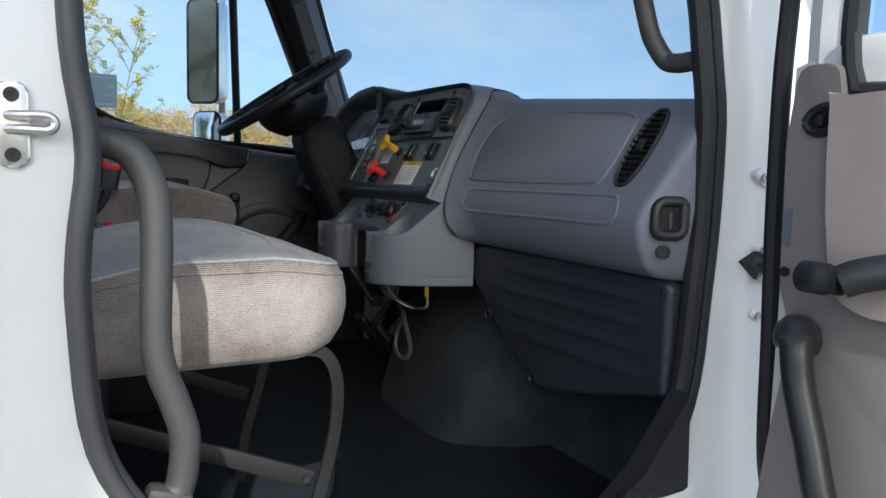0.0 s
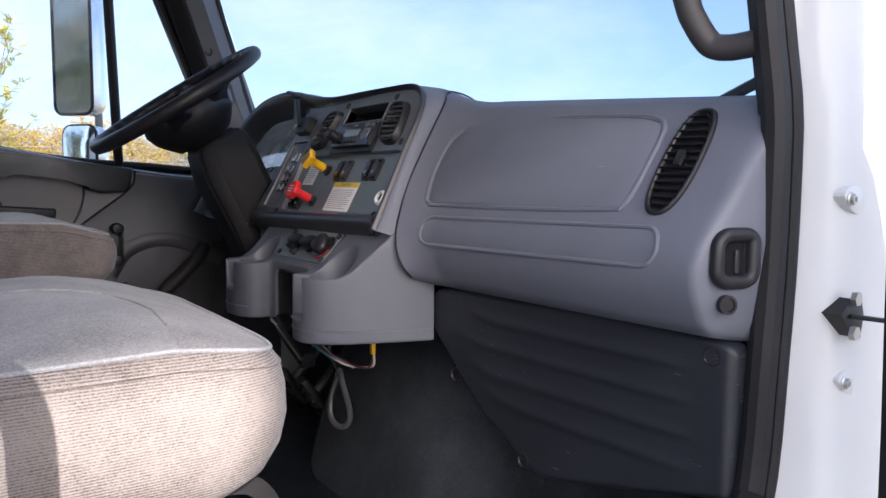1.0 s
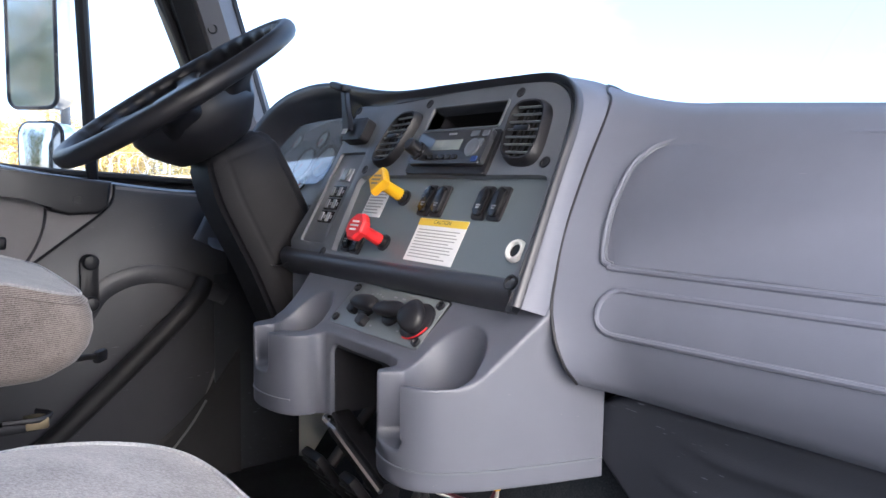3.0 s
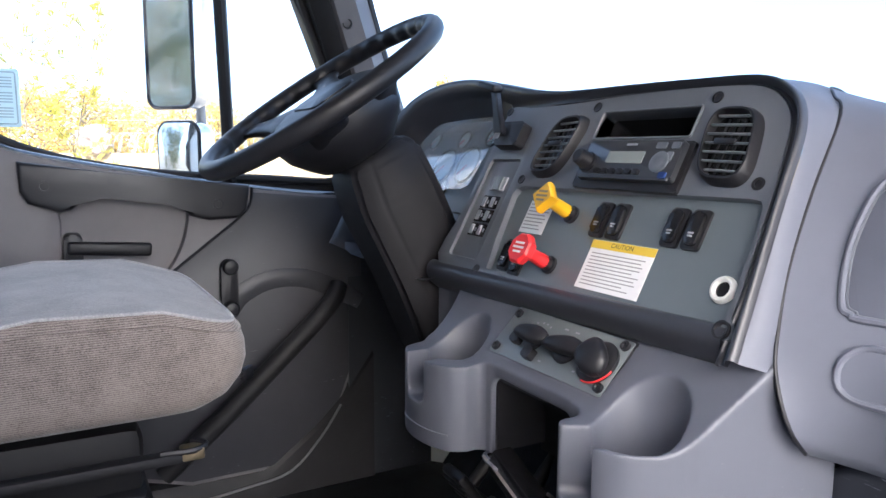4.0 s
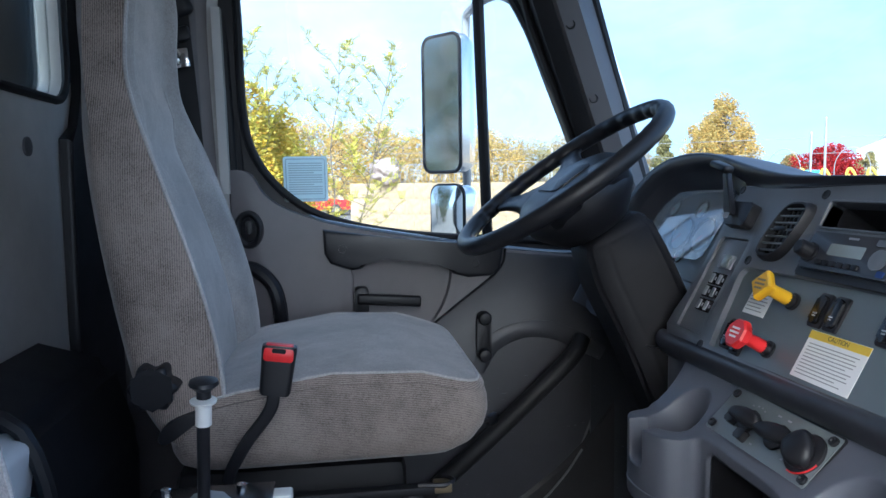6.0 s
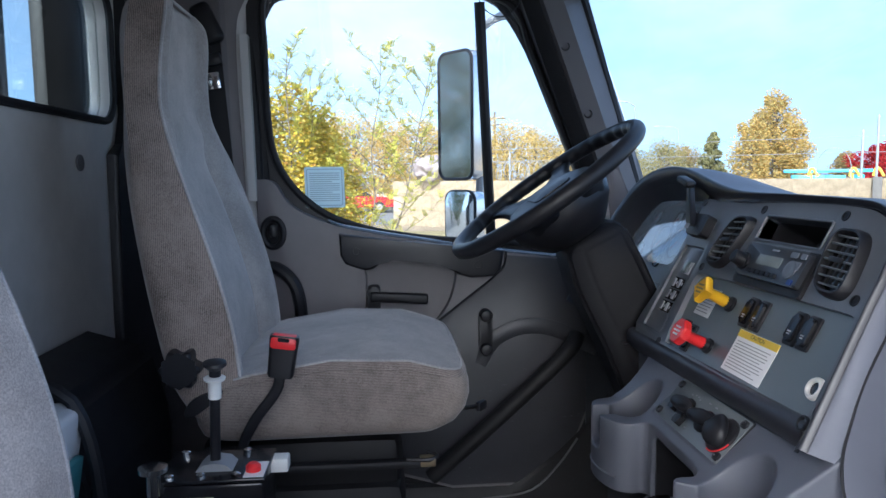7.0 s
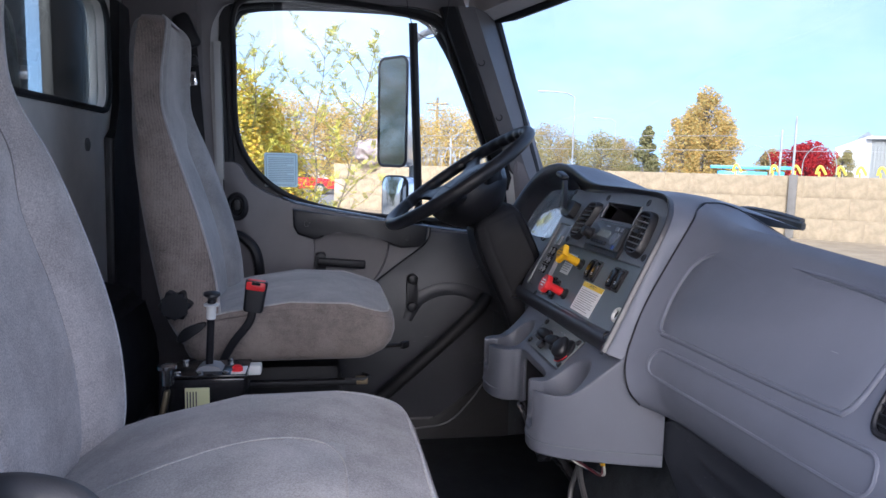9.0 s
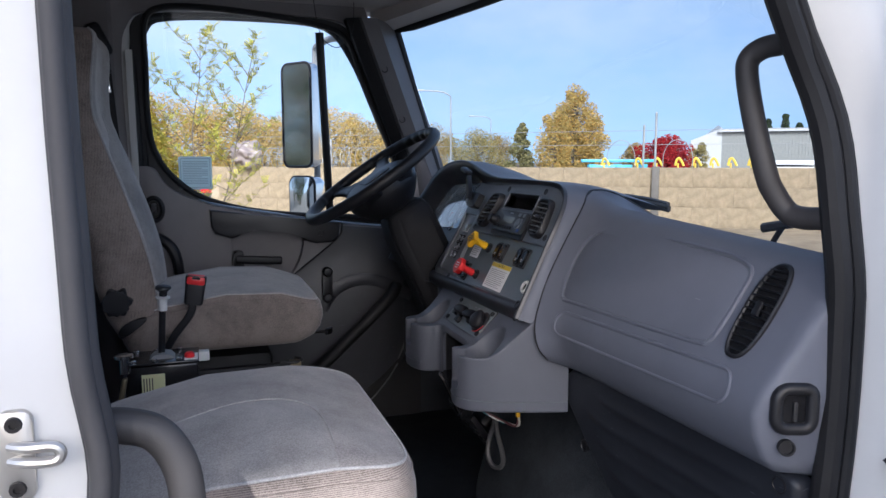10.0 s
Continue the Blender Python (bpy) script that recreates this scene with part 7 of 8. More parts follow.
# paper sticker on the glass
sk = thing("window_sticker", (-0.61, 0.92, 1.97), "square printed paper sheet stuck inside the driver window", "sticker")
def stk(u, v, d):
    z = 1.972 + v
    return Vector((-0.622 + u, wy(z) - 0.003 - d, z))
bm = B()
prism(bm, rounded(-0.052, -0.054, 0.050, 0.052, 0.006), stk, 0.0, 0.0008)
part("sheet", bm, STICKER, sk)
bm = B()
tube(bm, [stk(u, v, 0.001) for u, v in rounded(-0.046, -0.048, 0.044, 0.046, 0.004)], 0.0012, 5, True)
part("border", bm, PALEINK, sk)
bars([(-0.040, 0.038 - (0.02 if k % 5 == 4 else 0), 0.036 - 0.0055 * k, 0.0022) for k in range(14)], lambda u, v, d: stk(u, v, d + 0.0008), 0.0006, PALEINK, sk)

# ---------------------------------------------------------------- driver mirrors
def mirror_head(at, w, h, depth, name_label, bulge):
    """Mirror in a chrome shell: at is the middle of the glass."""
    ob = thing("side_mirror", at, name_label, "mirror", "driver side mirrors")
    n = Vector((-0.80, -0.60, 0)).normalized()
    r = Vector((0.60, -0.80, 0)).normalized()
    c = Vector(at)
    def m(u, v, d):
        return c + r * u + Vector((0, 0, v)) + n * d
    o = rounded(-w / 2, -h / 2, w / 2, h / 2, 0.03)
    bm = B()
    sc = [(0.004, 1.0), (0.0, 1.06), (-0.03, 1.07), (-depth * 0.7, 0.95), (-depth, 0.7), (-depth * 1.08, 0.3)]
    ring_faces(bm, [[m(u * s, v * (1 + (s - 1) * 0.4), d) for u, v in o] for d, s in sc])
    part("housing", bm, CHROME, ob, "chrome mirror shell")
    bm = B()
    tube(bm, [m(u * 1.02, v * 1.01, 0.005) for u, v in o], 0.0055, 8, True)
    part("bezel", bm, BLACK, ob)
    bm = B()
    rows = []
    for s in (1.0, 0.9, 0.8, 0.7, 0.6, 0.5, 0.4, 0.3, 0.2, 0.1, 0.02):
        rows.append([m(u * s, v * s, 0.006 + bulge * (1 - 0.5 * (2 * u * s / w) ** 2 - 0.5 * (2 * v * s / h) ** 2)) for u, v in o])
    ring_faces(bm, rows, caps=False)
    bm.faces.new([bm.verts.new(p) for p in rows[-1]])
    bmesh.ops.remove_doubles(bm, verts=bm.verts[:], dist=1e-6)
    part("mirror_glass", bm, MIRROR, ob, angle=180)
    return ob


mirror_head((-0.235, 1.335, 2.187), 0.15, 0.395, 0.085, "tall chrome-backed driver side mirror", 0.0)
mirror_head((-0.225, 1.30, 1.865), 0.13, 0.165, 0.075, "small convex chrome side mirror below the main one", 0.014)
ma = thing("mirror_arm", (-0.1, 1.2, 2.0), "grey tubular mirror arm outside the driver door", "mirror arm")
bm = B()
tube(bm, smooth_path([(-0.07, 1.02, 2.40), (-0.11, 1.15, 2.46), (-0.15, 1.33, 2.46), (-0.155, 1.38, 2.42), (-0.155, 1.385, 2.2), (-0.155, 1.38, 1.80), (-0.15, 1.33, 1.74), (-0.06, 1.05, 1.72)], 6), 0.013, 10)
part("tube", bm, GALV, ma)
bm = B()
box(bm, (-0.16, 1.38, 2.19), (0.03, 0.035, 0.06), None, 0.006)
part("clamp", bm, BLACK, ma)

# ---------------------------------------------------------------- driver side belt
sb = thing("seat_belt", (-0.86, 0.82, 2.3), "black seat belt hanging from its pillar anchor", "seat belt")
bm = B()
prism(bm, [(0.0, 0.0), (0.045, 0.0), (0.085, -0.62), (0.04, -0.62)], lambda u, v, d: Vector((-0.895 + u + 0.0 * v, 0.80 - d - 0.02 * v, 2.33 + v)), 0.0, 0.002)
part("webbing", bm, RUBBER, sb)
bm = B()
box(bm, (-0.878, 0.80, 2.36), (0.05, 0.035, 0.10), Matrix.Rotation(radians(-25), 3, "Y"), 0.014, 3)
part("anchor_cover", bm, BLACK, sb)
bm = B()
box(bm, (-0.868, 0.79, 2.275), (0.045, 0.02, 0.03), Matrix.Rotation(radians(-15), 3, "Y"), 0.006)
part("guide", bm, BLACK, sb)
bm = B()
box(bm, (-0.862, 0.775, 2.225), (0.028, 0.006, 0.04), Matrix.Rotation(radians(-8), 3, "Y"), 0.003)
part("tongue", bm, CHROME, sb, "metal belt tongue")

# ---------------------------------------------------------------- passenger doorway
# lower grab handle on the rear post
bm = B()
tube(bm, smooth_path([(-0.715, -0.888, 1.770), (-0.69, -0.889, 1.769), (-0.662, -0.89, 1.757), (-0.643, -0.89, 1.72), (-0.639, -0.89, 1.66), (-0.641, -0.89, 1.57), (-0.636, -0.89, 1.53), (-0.622, -0.89, 1.49), (-0.612, -0.89, 1.45), (-0.617, -0.89, 1.40), (-0.63, -0.895, 1.385)], 6), 0.0165, 14)
ghl = whole("grab_rail", bm, HANDLE, "grey rubber-coated grab rail on the door post", "grab rail", group="grab rails")
bm = B()
box(bm, (-0.632, -0.895, 1.385), (0.05, 0.03, 0.03), Matrix.Rotation(radians(20), 3, "Y"), 0.008)
part("foot", bm, HANDLE, ghl)
# upper grab handle at the windshield pillar
bm = B()
tube(bm, smooth_path([(0.160, -0.868, 1.932), (0.153, -0.846, 1.932), (0.148, -0.815, 1.931), (0.143, -0.793, 1.938), (0.130, -0.779, 1.966), (0.122, -0.773, 1.990), (0.113, -0.755, 2.063), (0.110, -0.741, 2.125), (0.114, -0.740, 2.148), (0.122, -0.755, 2.160), (0.131, -0.783, 2.163), (0.135, -0.85, 2.163)], 6), 0.0155, 14)
gru = whole("grab_rail", bm, HANDLE, "grey rubber-coated grab rail on the windshield pillar", "grab rail", group="grab rails")
for a, d in (((0.157, -0.858, 1.932), (0.33, -0.94, 0)), ((0.135, -0.835, 2.163), (0.05, -1, 0))):
    bm = B()
    lathe(bm, a, d, [(-0.012, 0.0155), (-0.008, 0.0185), (0.004, 0.0195), (0.012, 0.0195)], 16)
    part("mount", bm, HANDLE, gru)
# striker on the rear post
st = thing("door_striker", (-0.76, -0.945, 1.78), "zinc door striker with two bolts on the white post", "striker")
bm = B()
prism(bm, rounded(-0.013, -0.037, 0.013, 0.037, 0.009), lambda u, v, d: Vector((-0.762 + u, -0.956 - d, 1.778 + v)), 0.0, 0.005, 0.002)
part("plate", bm, ZINC, st)
bm = B()
tube(bm, smooth_path([(-0.766, -0.958, 1.786), (-0.752, -0.966, 1.786), (-0.734, -0.968, 1.786), (-0.729, -0.968, 1.780), (-0.734, -0.968, 1.774), (-0.752, -0.966, 1.774), (-0.766, -0.958, 1.774)], 5), 0.0045, 10)
part("loop", bm, ZINC, st)
for v in (-0.026, 0.026):
    bm = B()
    lathe(bm, (-0.762, -0.961, 1.778 + v), (0, -1, 0), [(0, 0.0065), (0.003, 0.006), (0.003, 0.003), (0.001, 0.003)], 12)
    part("bolt", bm, STEEL, st)

# ---------------------------------------------------------------- open passenger door
pd = thing("door_passenger", (0.25, -1.0, 1.15), "passenger door swung wide open, taupe trim inside", kind="structure")


def pf(y, z, d):
    """On the open door's inner face: d towards the rear of the truck."""
    return Vector((0.135 - d, y, z))


bm = B()
prism(bm, [(-1.042, 1.16), (-1.036, 1.90), (-1.12, 1.93), (-1.95, 1.93), (-1.95, 1.25), (-1.86, 1.16)], pf, -0.075, 0.0, 0.01)
part("door_shell", bm, WHITE, pd, "white painted door shell")
bm = B()
prism(bm, smooth2([(-1.078, 1.20), (-1.074, 1.50), (-1.072, 1.585), (-1.060, 1.605), (-1.057, 1.70), (-1.053, 1.79), (-1.058, 1.85), (-1.062, 1.885), (-1.075, 1.895), (-1.112, 1.893), (-1.120, 1.875), (-1.126, 1.845), (-1.14, 1.832), (-1.16, 1.855), (-1.40, 1.86), (-1.90, 1.90), (-1.93, 1.88), (-1.93, 1.30), (-1.85, 1.19), (-1.5, 1.18)], 3), pf, 0.0, 0.022, 0.008, 3)
part("trim_panel", bm, LITTRIM, pd, "taupe door trim, daylight put into its colour")
bm = B()
prism(bm, smooth2([(-1.125, 1.84), (-1.15, 1.852), (-1.40, 1.86), (-1.88, 1.88), (-1.90, 1.70), (-1.85, 1.62), (-1.3, 1.60), (-1.18, 1.60), (-1.14, 1.65)], 3), pf, 0.022, 0.045, 0.012, 3)
# lighter copy of the trim; the sun on the armrest is in its colour
part("armrest", bm, plastic("sunlit_door_trim_plastic", (0.36, 0.30, 0.275), 0.55, 900, 0.12, 0.3), pd, "raised armrest moulding")
bm = B()
tube(bm, smooth_path([(0.22, -1.015, 1.20), (0.184, -1.015, 1.30), (0.168, -1.015, 1.377), (0.160, -1.015, 1.522), (0.151, -1.015, 1.655), (0.146, -1.015, 1.766), (0.143, -1.015, 1.895), (0.147, -1.015, 2.0), (0.152, -1.015, 2.2), (0.156, -1.015, 2.42)], 4), 0.0125, 8)
part("door_seal", bm, RUBBER, pd, "black rubber edge seal")
# window frame and pane
for pts in ([(-1.075, 1.87), (-1.08, 2.05), (-1.15, 2.30), (-1.22, 2.42), (-1.35, 2.44)], [(-1.35, 2.44), (-1.65, 2.44), (-1.86, 2.42), (-1.92, 2.36), (-1.93, 2.2), (-1.93, 1.90)]):
    bm = B()
    tube(bm, smooth_path([pf(y, z, -0.03) for y, z in pts], 4), 0.032, 8)
    part("window_frame", bm, WHITE, pd)
    bm = B()
    tube(bm, smooth_path([pf(y - 0.034 if y > -1.5 else y + 0.03, z - (0.03 if z > 2.4 else 0), -0.015) for y, z in pts], 4), 0.015, 8)
    part("window_channel", bm, RUBBER, pd)
bm = B()
tube(bm, smooth_path([pf(-1.115, 1.93, 0.0), pf(-1.125, 1.875, 0.0), pf(-1.16, 1.858, 0.0), pf(-1.4, 1.865, 0.0), pf(-1.92, 1.91, 0.0)], 4), 0.012, 8)
part("sill_strip", bm, RUBBER, pd)
bm = B()
prism(bm, [(-1.12, 1.87), (-1.93, 1.90), (-1.92, 2.38), (-1.80, 2.42), (-1.24, 2.42), (-1.13, 2.2)], pf, -0.03, -0.026)
g = part("window_pane", bm, CABINGLASS, pd)
g.visible_shadow = False
bm = B()
tube(bm, smooth_path([pf(-1.080, 1.824, 0.024), pf(-1.088, 1.836, 0.024), pf(-1.104, 1.842, 0.024), pf(-1.118, 1.838, 0.024), pf(-1.122, 1.822, 0.024), pf(-1.108, 1.812, 0.024), pf(-1.090, 1.812, 0.024), pf(-1.080, 1.823, 0.024)], 5), 0.006, 8)
lk = part("lock_cup", bm, BLACK, pd, "black lock recess")
bm = B()
prism(bm, rounded(-1.119, 1.814, -1.085, 1.838, 0.008), pf, 0.020, 0.0235)
part("cup", bm, BLACKGLOSS, lk)
bm = B()
prism(bm, rounded(-1.108, 1.818, -1.098, 1.832, 0.003), pf, 0.0235, 0.032, 0.002)
part("lock_tab", bm, BLACK, lk)
bm = B()
prism(bm, rounded(-1.070, 1.665, -1.060, 1.715, 0.004), pf, 0.021, 0.0235)
part("slot", bm, STACK, pd)
bm = B()
lathe(bm, pf(-1.066, 1.632, 0.022), (-1, 0, 0), [(0, 0.007), (0.002, 0.007), (0.002, 0.005), (0.0005, 0.0045)], 12)
part("screw_hole", bm, BLACK, pd)
bm = B()
lathe(bm, (0.045, -1.160, 1.640), (0, -1, 0), [(-0.022, 0.015), (-0.018, 0.0185), (0.0, 0.019), (0.012, 0.0185), (0.016, 0.016), (0.03, 0.016)], 20)
cr = part("window_crank", bm, BLACK, pd, "black window winder knob")
bm = B()
tube(bm, smooth_path([(0.045, -1.19, 1.640), (0.055, -1.21, 1.650), (0.08, -1.25, 1.662), (0.10, -1.29, 1.668)], 4), 0.020, 10, flat=0.6, up=(1, 0, 0))
part("arm", bm, DOORDARK, cr)
bm = B()
tube(bm, smooth_path([(0.112, -1.100, 1.548), (0.085, -1.110, 1.560), (0.070, -1.122, 1.548), (0.068, -1.132, 1.50), (0.064, -1.155, 1.44), (0.060, -1.18, 1.37), (0.075, -1.20, 1.31), (0.112, -1.205, 1.29)], 6), [0.026] * 12 + [0.019] * 31, 12)
part("pull_handle", bm, DOORDARK, pd, "dark curved pull handle")

# hinge jamb fittings
def jb(u, v, d):
    return Vector((u, -0.926 - d, v))


for x, z in ((0.228, 1.754), (0.238, 1.538)):
    bm = B()
    prism(bm, smooth2([(x - 0.014, z + 0.003), (x - 0.004, z + 0.014), (x + 0.016, z + 0.015), (x + 0.03, z + 0.004), (x + 0.027, z - 0.016), (x + 0.006, z - 0.014)], 3), jb, -0.012, 0.0005, 0.0008)
    hp_ = whole("hinge_plate", bm, WHITE, "white painted hinge plate bolted to the door post", "plate", group="hinge plates")
    bm = B()
    lathe(bm, jb(x, z, 0.0005), (0, -1, 0), [(-0.002, 0.0085), (0.001, 0.0085), (0.002, 0.0068), (0.006, 0.006), (0.006, 0.003), (0.004, 0.0025)], 14)
    part("bolt", bm, ZINC, hp_, "zinc bolt head")
hg = thing("door_check", jb(0.23, 1.62, 0), "dark steel door check strap on the hinge post", "door check")
bm = B()
prism(bm, [(0.205, 1.623), (0.229, 1.64), (0.252, 1.636), (0.259, 1.618), (0.253, 1.591), (0.23, 1.596)], jb, -0.02, 0.009, 0.002)
part("bracket", bm, STEEL, hg)
for z in (1.640, 1.600):
    bm = B()
    lathe(bm, jb(0.231, z, 0.009), (0, -1, 0), [(0, 0.009), (0.006, 0.0085), (0.006, 0.004)], 6)
    part("bolt", bm, ZINC, hg)
bm = B()
tube(bm, [jb(0.225, 1.62, 0.010), jb(0.235, 1.619, 0.03), jb(0.25, 1.617, 0.07), jb(0.26, 1.616, 0.11)], 0.006, 8, flat=0.5, up=(0, 0, 1))
part("strap", bm, STEEL, hg)
# ---------------------------------------------------------------- centre stack fittings
def vent(cy, cv, w, h, tilt, slats, name_label, lean=0.0):
    ob = thing("air_vent", pan(cy, cv, 0), name_label, "air vent", "air vents")
    ca, sa = math.cos(radians(tilt)), math.sin(radians(tilt))
    def at(u, v, d):
        uu, vv = u * ca - v * sa, u * sa + v * ca
        return pan(cy + uu + lean * vv, cv + vv, d)
    o = [(w / 2 * math.copysign(abs(math.cos(t)) ** 0.62, math.cos(t)), h / 2 * math.copysign(abs(math.sin(t)) ** 0.62, math.sin(t))) for t in [2 * math.pi * i / 40 for i in range(40)]]
    bm = B()
    ring_faces(bm, [[at(u * s, v * s, d) for u, v in o] for d, s in ((0.001, 1.12), (0.010, 1.10), (0.016, 1.02), (0.016, 0.96), (0.011, 0.92), (-0.01, 0.88))], caps=False)
    part("bezel", bm, BLACK, ob, "rounded black bezel")
    bm = B()
    prism(bm, [(u * 0.95, v * 0.95) for u, v in o], at, 0.0025, 0.004)
    part("duct", bm, BLACKGLOSS, ob)
    for k in range(slats):
        v = h * (-0.39 + 0.78 * k / (slats - 1))
        hw = w / 2 * 0.95 * max(0.25, 1 - (abs(v) / (h / 2)) ** 3.2) ** 0.6
        bm = B()
        box(bm, at(0, v, 0.0125), (hw * 2, 0.004, 0.0024), Matrix((Vector((0, 1, 0)) * ca + PV * sa, PN, PV * ca - Vector((0, 1, 0)) * sa)).transposed(), 0.001, 1)
        # slate instead of black: light caught on the slat edges, done as colour
        part("slat", bm, SLATE, ob)
    for k in range(4):
        u = w * (-0.27 + 0.18 * k)
        bm = B()
        box(bm, at(u, 0, 0.005), (0.002, 0.002, h * 0.78), Matrix((Vector((0, 1, 0)) * ca + PV * sa, PN, PV * ca - Vector((0, 1, 0)) * sa)).transposed(), 0.0, 1)
        part("fin", bm, BLACK, ob)
    bm = B()
    box(bm, at(0, 0, 0.0165), (0.028, 0.004, 0.007), Matrix((Vector((0, 1, 0)) * ca + PV * sa, PN, PV * ca - Vector((0, 1, 0)) * sa)).transposed(), 0.002)
    part("vent_tab", bm, BLACK, ob)
    return ob


vent(-0.1475, 0.198, 0.062, 0.084, 2, 7, "square black louvred vent beside the radio", 0.20)
vent(0.143, 0.199, 0.058, 0.086, -3, 7, "slanted black louvred vent beside the parking lever", -0.30)

# radio
def rpan(y, v, d):
    return pan(y - 0.011, v - 0.0075, d * 0.8)


rd = thing("radio", pan(0, 0.18, 0), "grey truck radio with a knob, buttons and display", "radio")
bm = B()
prism(bm, rounded(-0.090, 0.146, 0.090, 0.212, 0.004), rpan, 0.0, 0.009, 0.003)
part("chassis", bm, BLACK, rd)
bm = B()
prism(bm, rounded(-0.082, 0.157, 0.080, 0.209, 0.004), rpan, 0.009, 0.019, 0.004)
fp = part("front", bm, plastic("radio_front_plastic", (0.030, 0.033, 0.040), 0.3, 600, 0.06, 0.05, 0.8), rd, "dark grey radio front")
bm = B()
prism(bm, rounded(-0.028, 0.178, 0.035, 0.194, 0.002), rpan, 0.019, 0.0196)
part("display", bm, LCD, rd, "pale liquid crystal display")
bm = B()
lathe(bm, rpan(0.066, 0.178, 0.018), PN, [(0, 0.014), (0.004, 0.014), (0.005, 0.0115), (0.020, 0.0105), (0.022, 0.008)], 20)
part("knob", bm, BLACK, rd, "black volume knob")
for k in range(6):
    bm = B()
    prism(bm, rounded(0.036 - k * 0.0135, 0.163, 0.047 - k * 0.0135, 0.1695, 0.002), rpan, 0.019, 0.0225, 0.001)
    part("button", bm, BLACK, rd)
bm = B()
lathe(bm, rpan(-0.056, 0.180, 0.019), PN, [(0, 0.0135), (0.002, 0.0135), (0.003, 0.010), (0.002, 0.006)], 20)
part("button", bm, STACK, rd)
for y, v, w, h, mt in ((-0.050, 0.2015, 0.016, 0.008, STACK), (-0.072, 0.2015, 0.012, 0.008, STACK), (-0.069, 0.163, 0.011, 0.008, BLUEPLASTIC), (-0.068, 0.187, 0.009, 0.012, STACK), (0.0, 0.2035, 0.018, 0.0028, GREYINK)):
    bm = B()
    prism(bm, rounded(y - w / 2, v - h / 2, y + w / 2, v + h / 2, min(w, h) * 0.2), rpan, 0.019, 0.021 if mt is not GREYINK else 0.0194)
    part("button" if mt is not GREYINK else "print_line", bm, mt, rd)

# brake valve knobs
def valve(y, v, mat, label, sides):
    ob = thing("air_brake_knob", pan(y, v, -0.008), label, "knob", "air brake knobs")
    bm = B()
    lathe(bm, pan(y, v, -0.008), PN, [(0, 0.0125), (0.004, 0.0125), (0.005, 0.0095), (0.013, 0.0095)], 16)
    part("collar", bm, BLACK, ob)
    bm = B()
    lathe(bm, pan(y, v, -0.004), PN, [(0.008, 0.0095), (0.034, 0.0085), (0.037, 0.010), (0.040, 0.012)], 18)
    part("stem", bm, mat, ob)
    turn = 0.0 if sides == 4 else 0.5
    o = [(math.cos(2 * math.pi * (i + turn) / sides), math.sin(2 * math.pi * (i + turn) / sides)) for i in range(sides)]
    bm = B()
    ring_faces(bm, [[pan(y + a * r, v + b * r, d) for a, b in o] for d, r in ((0.035, 0.012), (0.037, 0.0195), (0.041, 0.0215), (0.047, 0.0215), (0.050, 0.019))])
    hd = part("head", bm, mat, ob)
    bm = B()
    for k, (w, dv) in enumerate(((0.018, 0.006), (0.022, 0.0), (0.016, -0.006))):
        prism(bm, [(y - w / 2, v + dv - 0.0014), (y + w / 2, v + dv - 0.0014), (y + w / 2, v + dv + 0.0014), (y - w / 2, v + dv + 0.0014)], pan, 0.0501, 0.0505)
    part("print_line", bm, PAPER if mat is RED else GOLDZINC, hd)


valve(0.070, 0.104, YELLOW, "pulled-out yellow parking brake knob, four-sided", 4)
valve(0.070, 0.031, RED, "pulled-out red trailer brake knob, eight-sided", 8)


def rocker(y, v, label="black rocker switch in the slate panel"):
    ob = thing("rocker_switch", pan(y, v, -0.008), label, "switch", "rocker switches")
    bm = B()
    prism(bm, rounded(y - 0.0125, v - 0.0235, y + 0.0125, v + 0.0235, 0.004), pan, -0.008, -0.004, 0.001)
    part("frame", bm, BLACK, ob)
    bm = B()
    prism(bm, rounded(y - 0.0085, v - 0.0195, y + 0.0085, v + 0.0195, 0.006), pan, -0.005, 0.001, 0.003, 3)
    r = part("rocker", bm, BLACKGLOSS, ob)
    bm = B()
    for dv, w in ((-0.006, 0.008), (-0.0095, 0.006)):
        prism(bm, [(y - w / 2, v + dv - 0.001), (y + w / 2, v + dv - 0.001), (y + w / 2, v + dv + 0.001), (y - w / 2, v + dv + 0.001)], pan, 0.0011, 0.0015)
    part("print_line", bm, GREYINK, r)


for y, v in ((0.010, 0.102), (-0.020, 0.102), (-0.109, 0.103), (-0.139, 0.103), (0.166, 0.032), (0.137, 0.029)):
    rocker(y, v)
# power socket
bm = B()
lathe(bm, pan(-0.200, 0.0445, -0.0078), PN, [(-0.004, 0.0085), (0.004, 0.0085), (0.006, 0.010), (0.006, 0.0125), (0.003, 0.0145), (0, 0.0148)], 28)
ps = whole("power_socket", bm, WHITEPLASTIC, "white ring of an empty power socket", "socket")
bm = B()
lathe(bm, pan(-0.200, 0.0445, -0.0076), PN, [(0.0, 0.009), (0.0012, 0.009)], 20)
part("socket_bore", bm, BLACKGLOSS, ps)


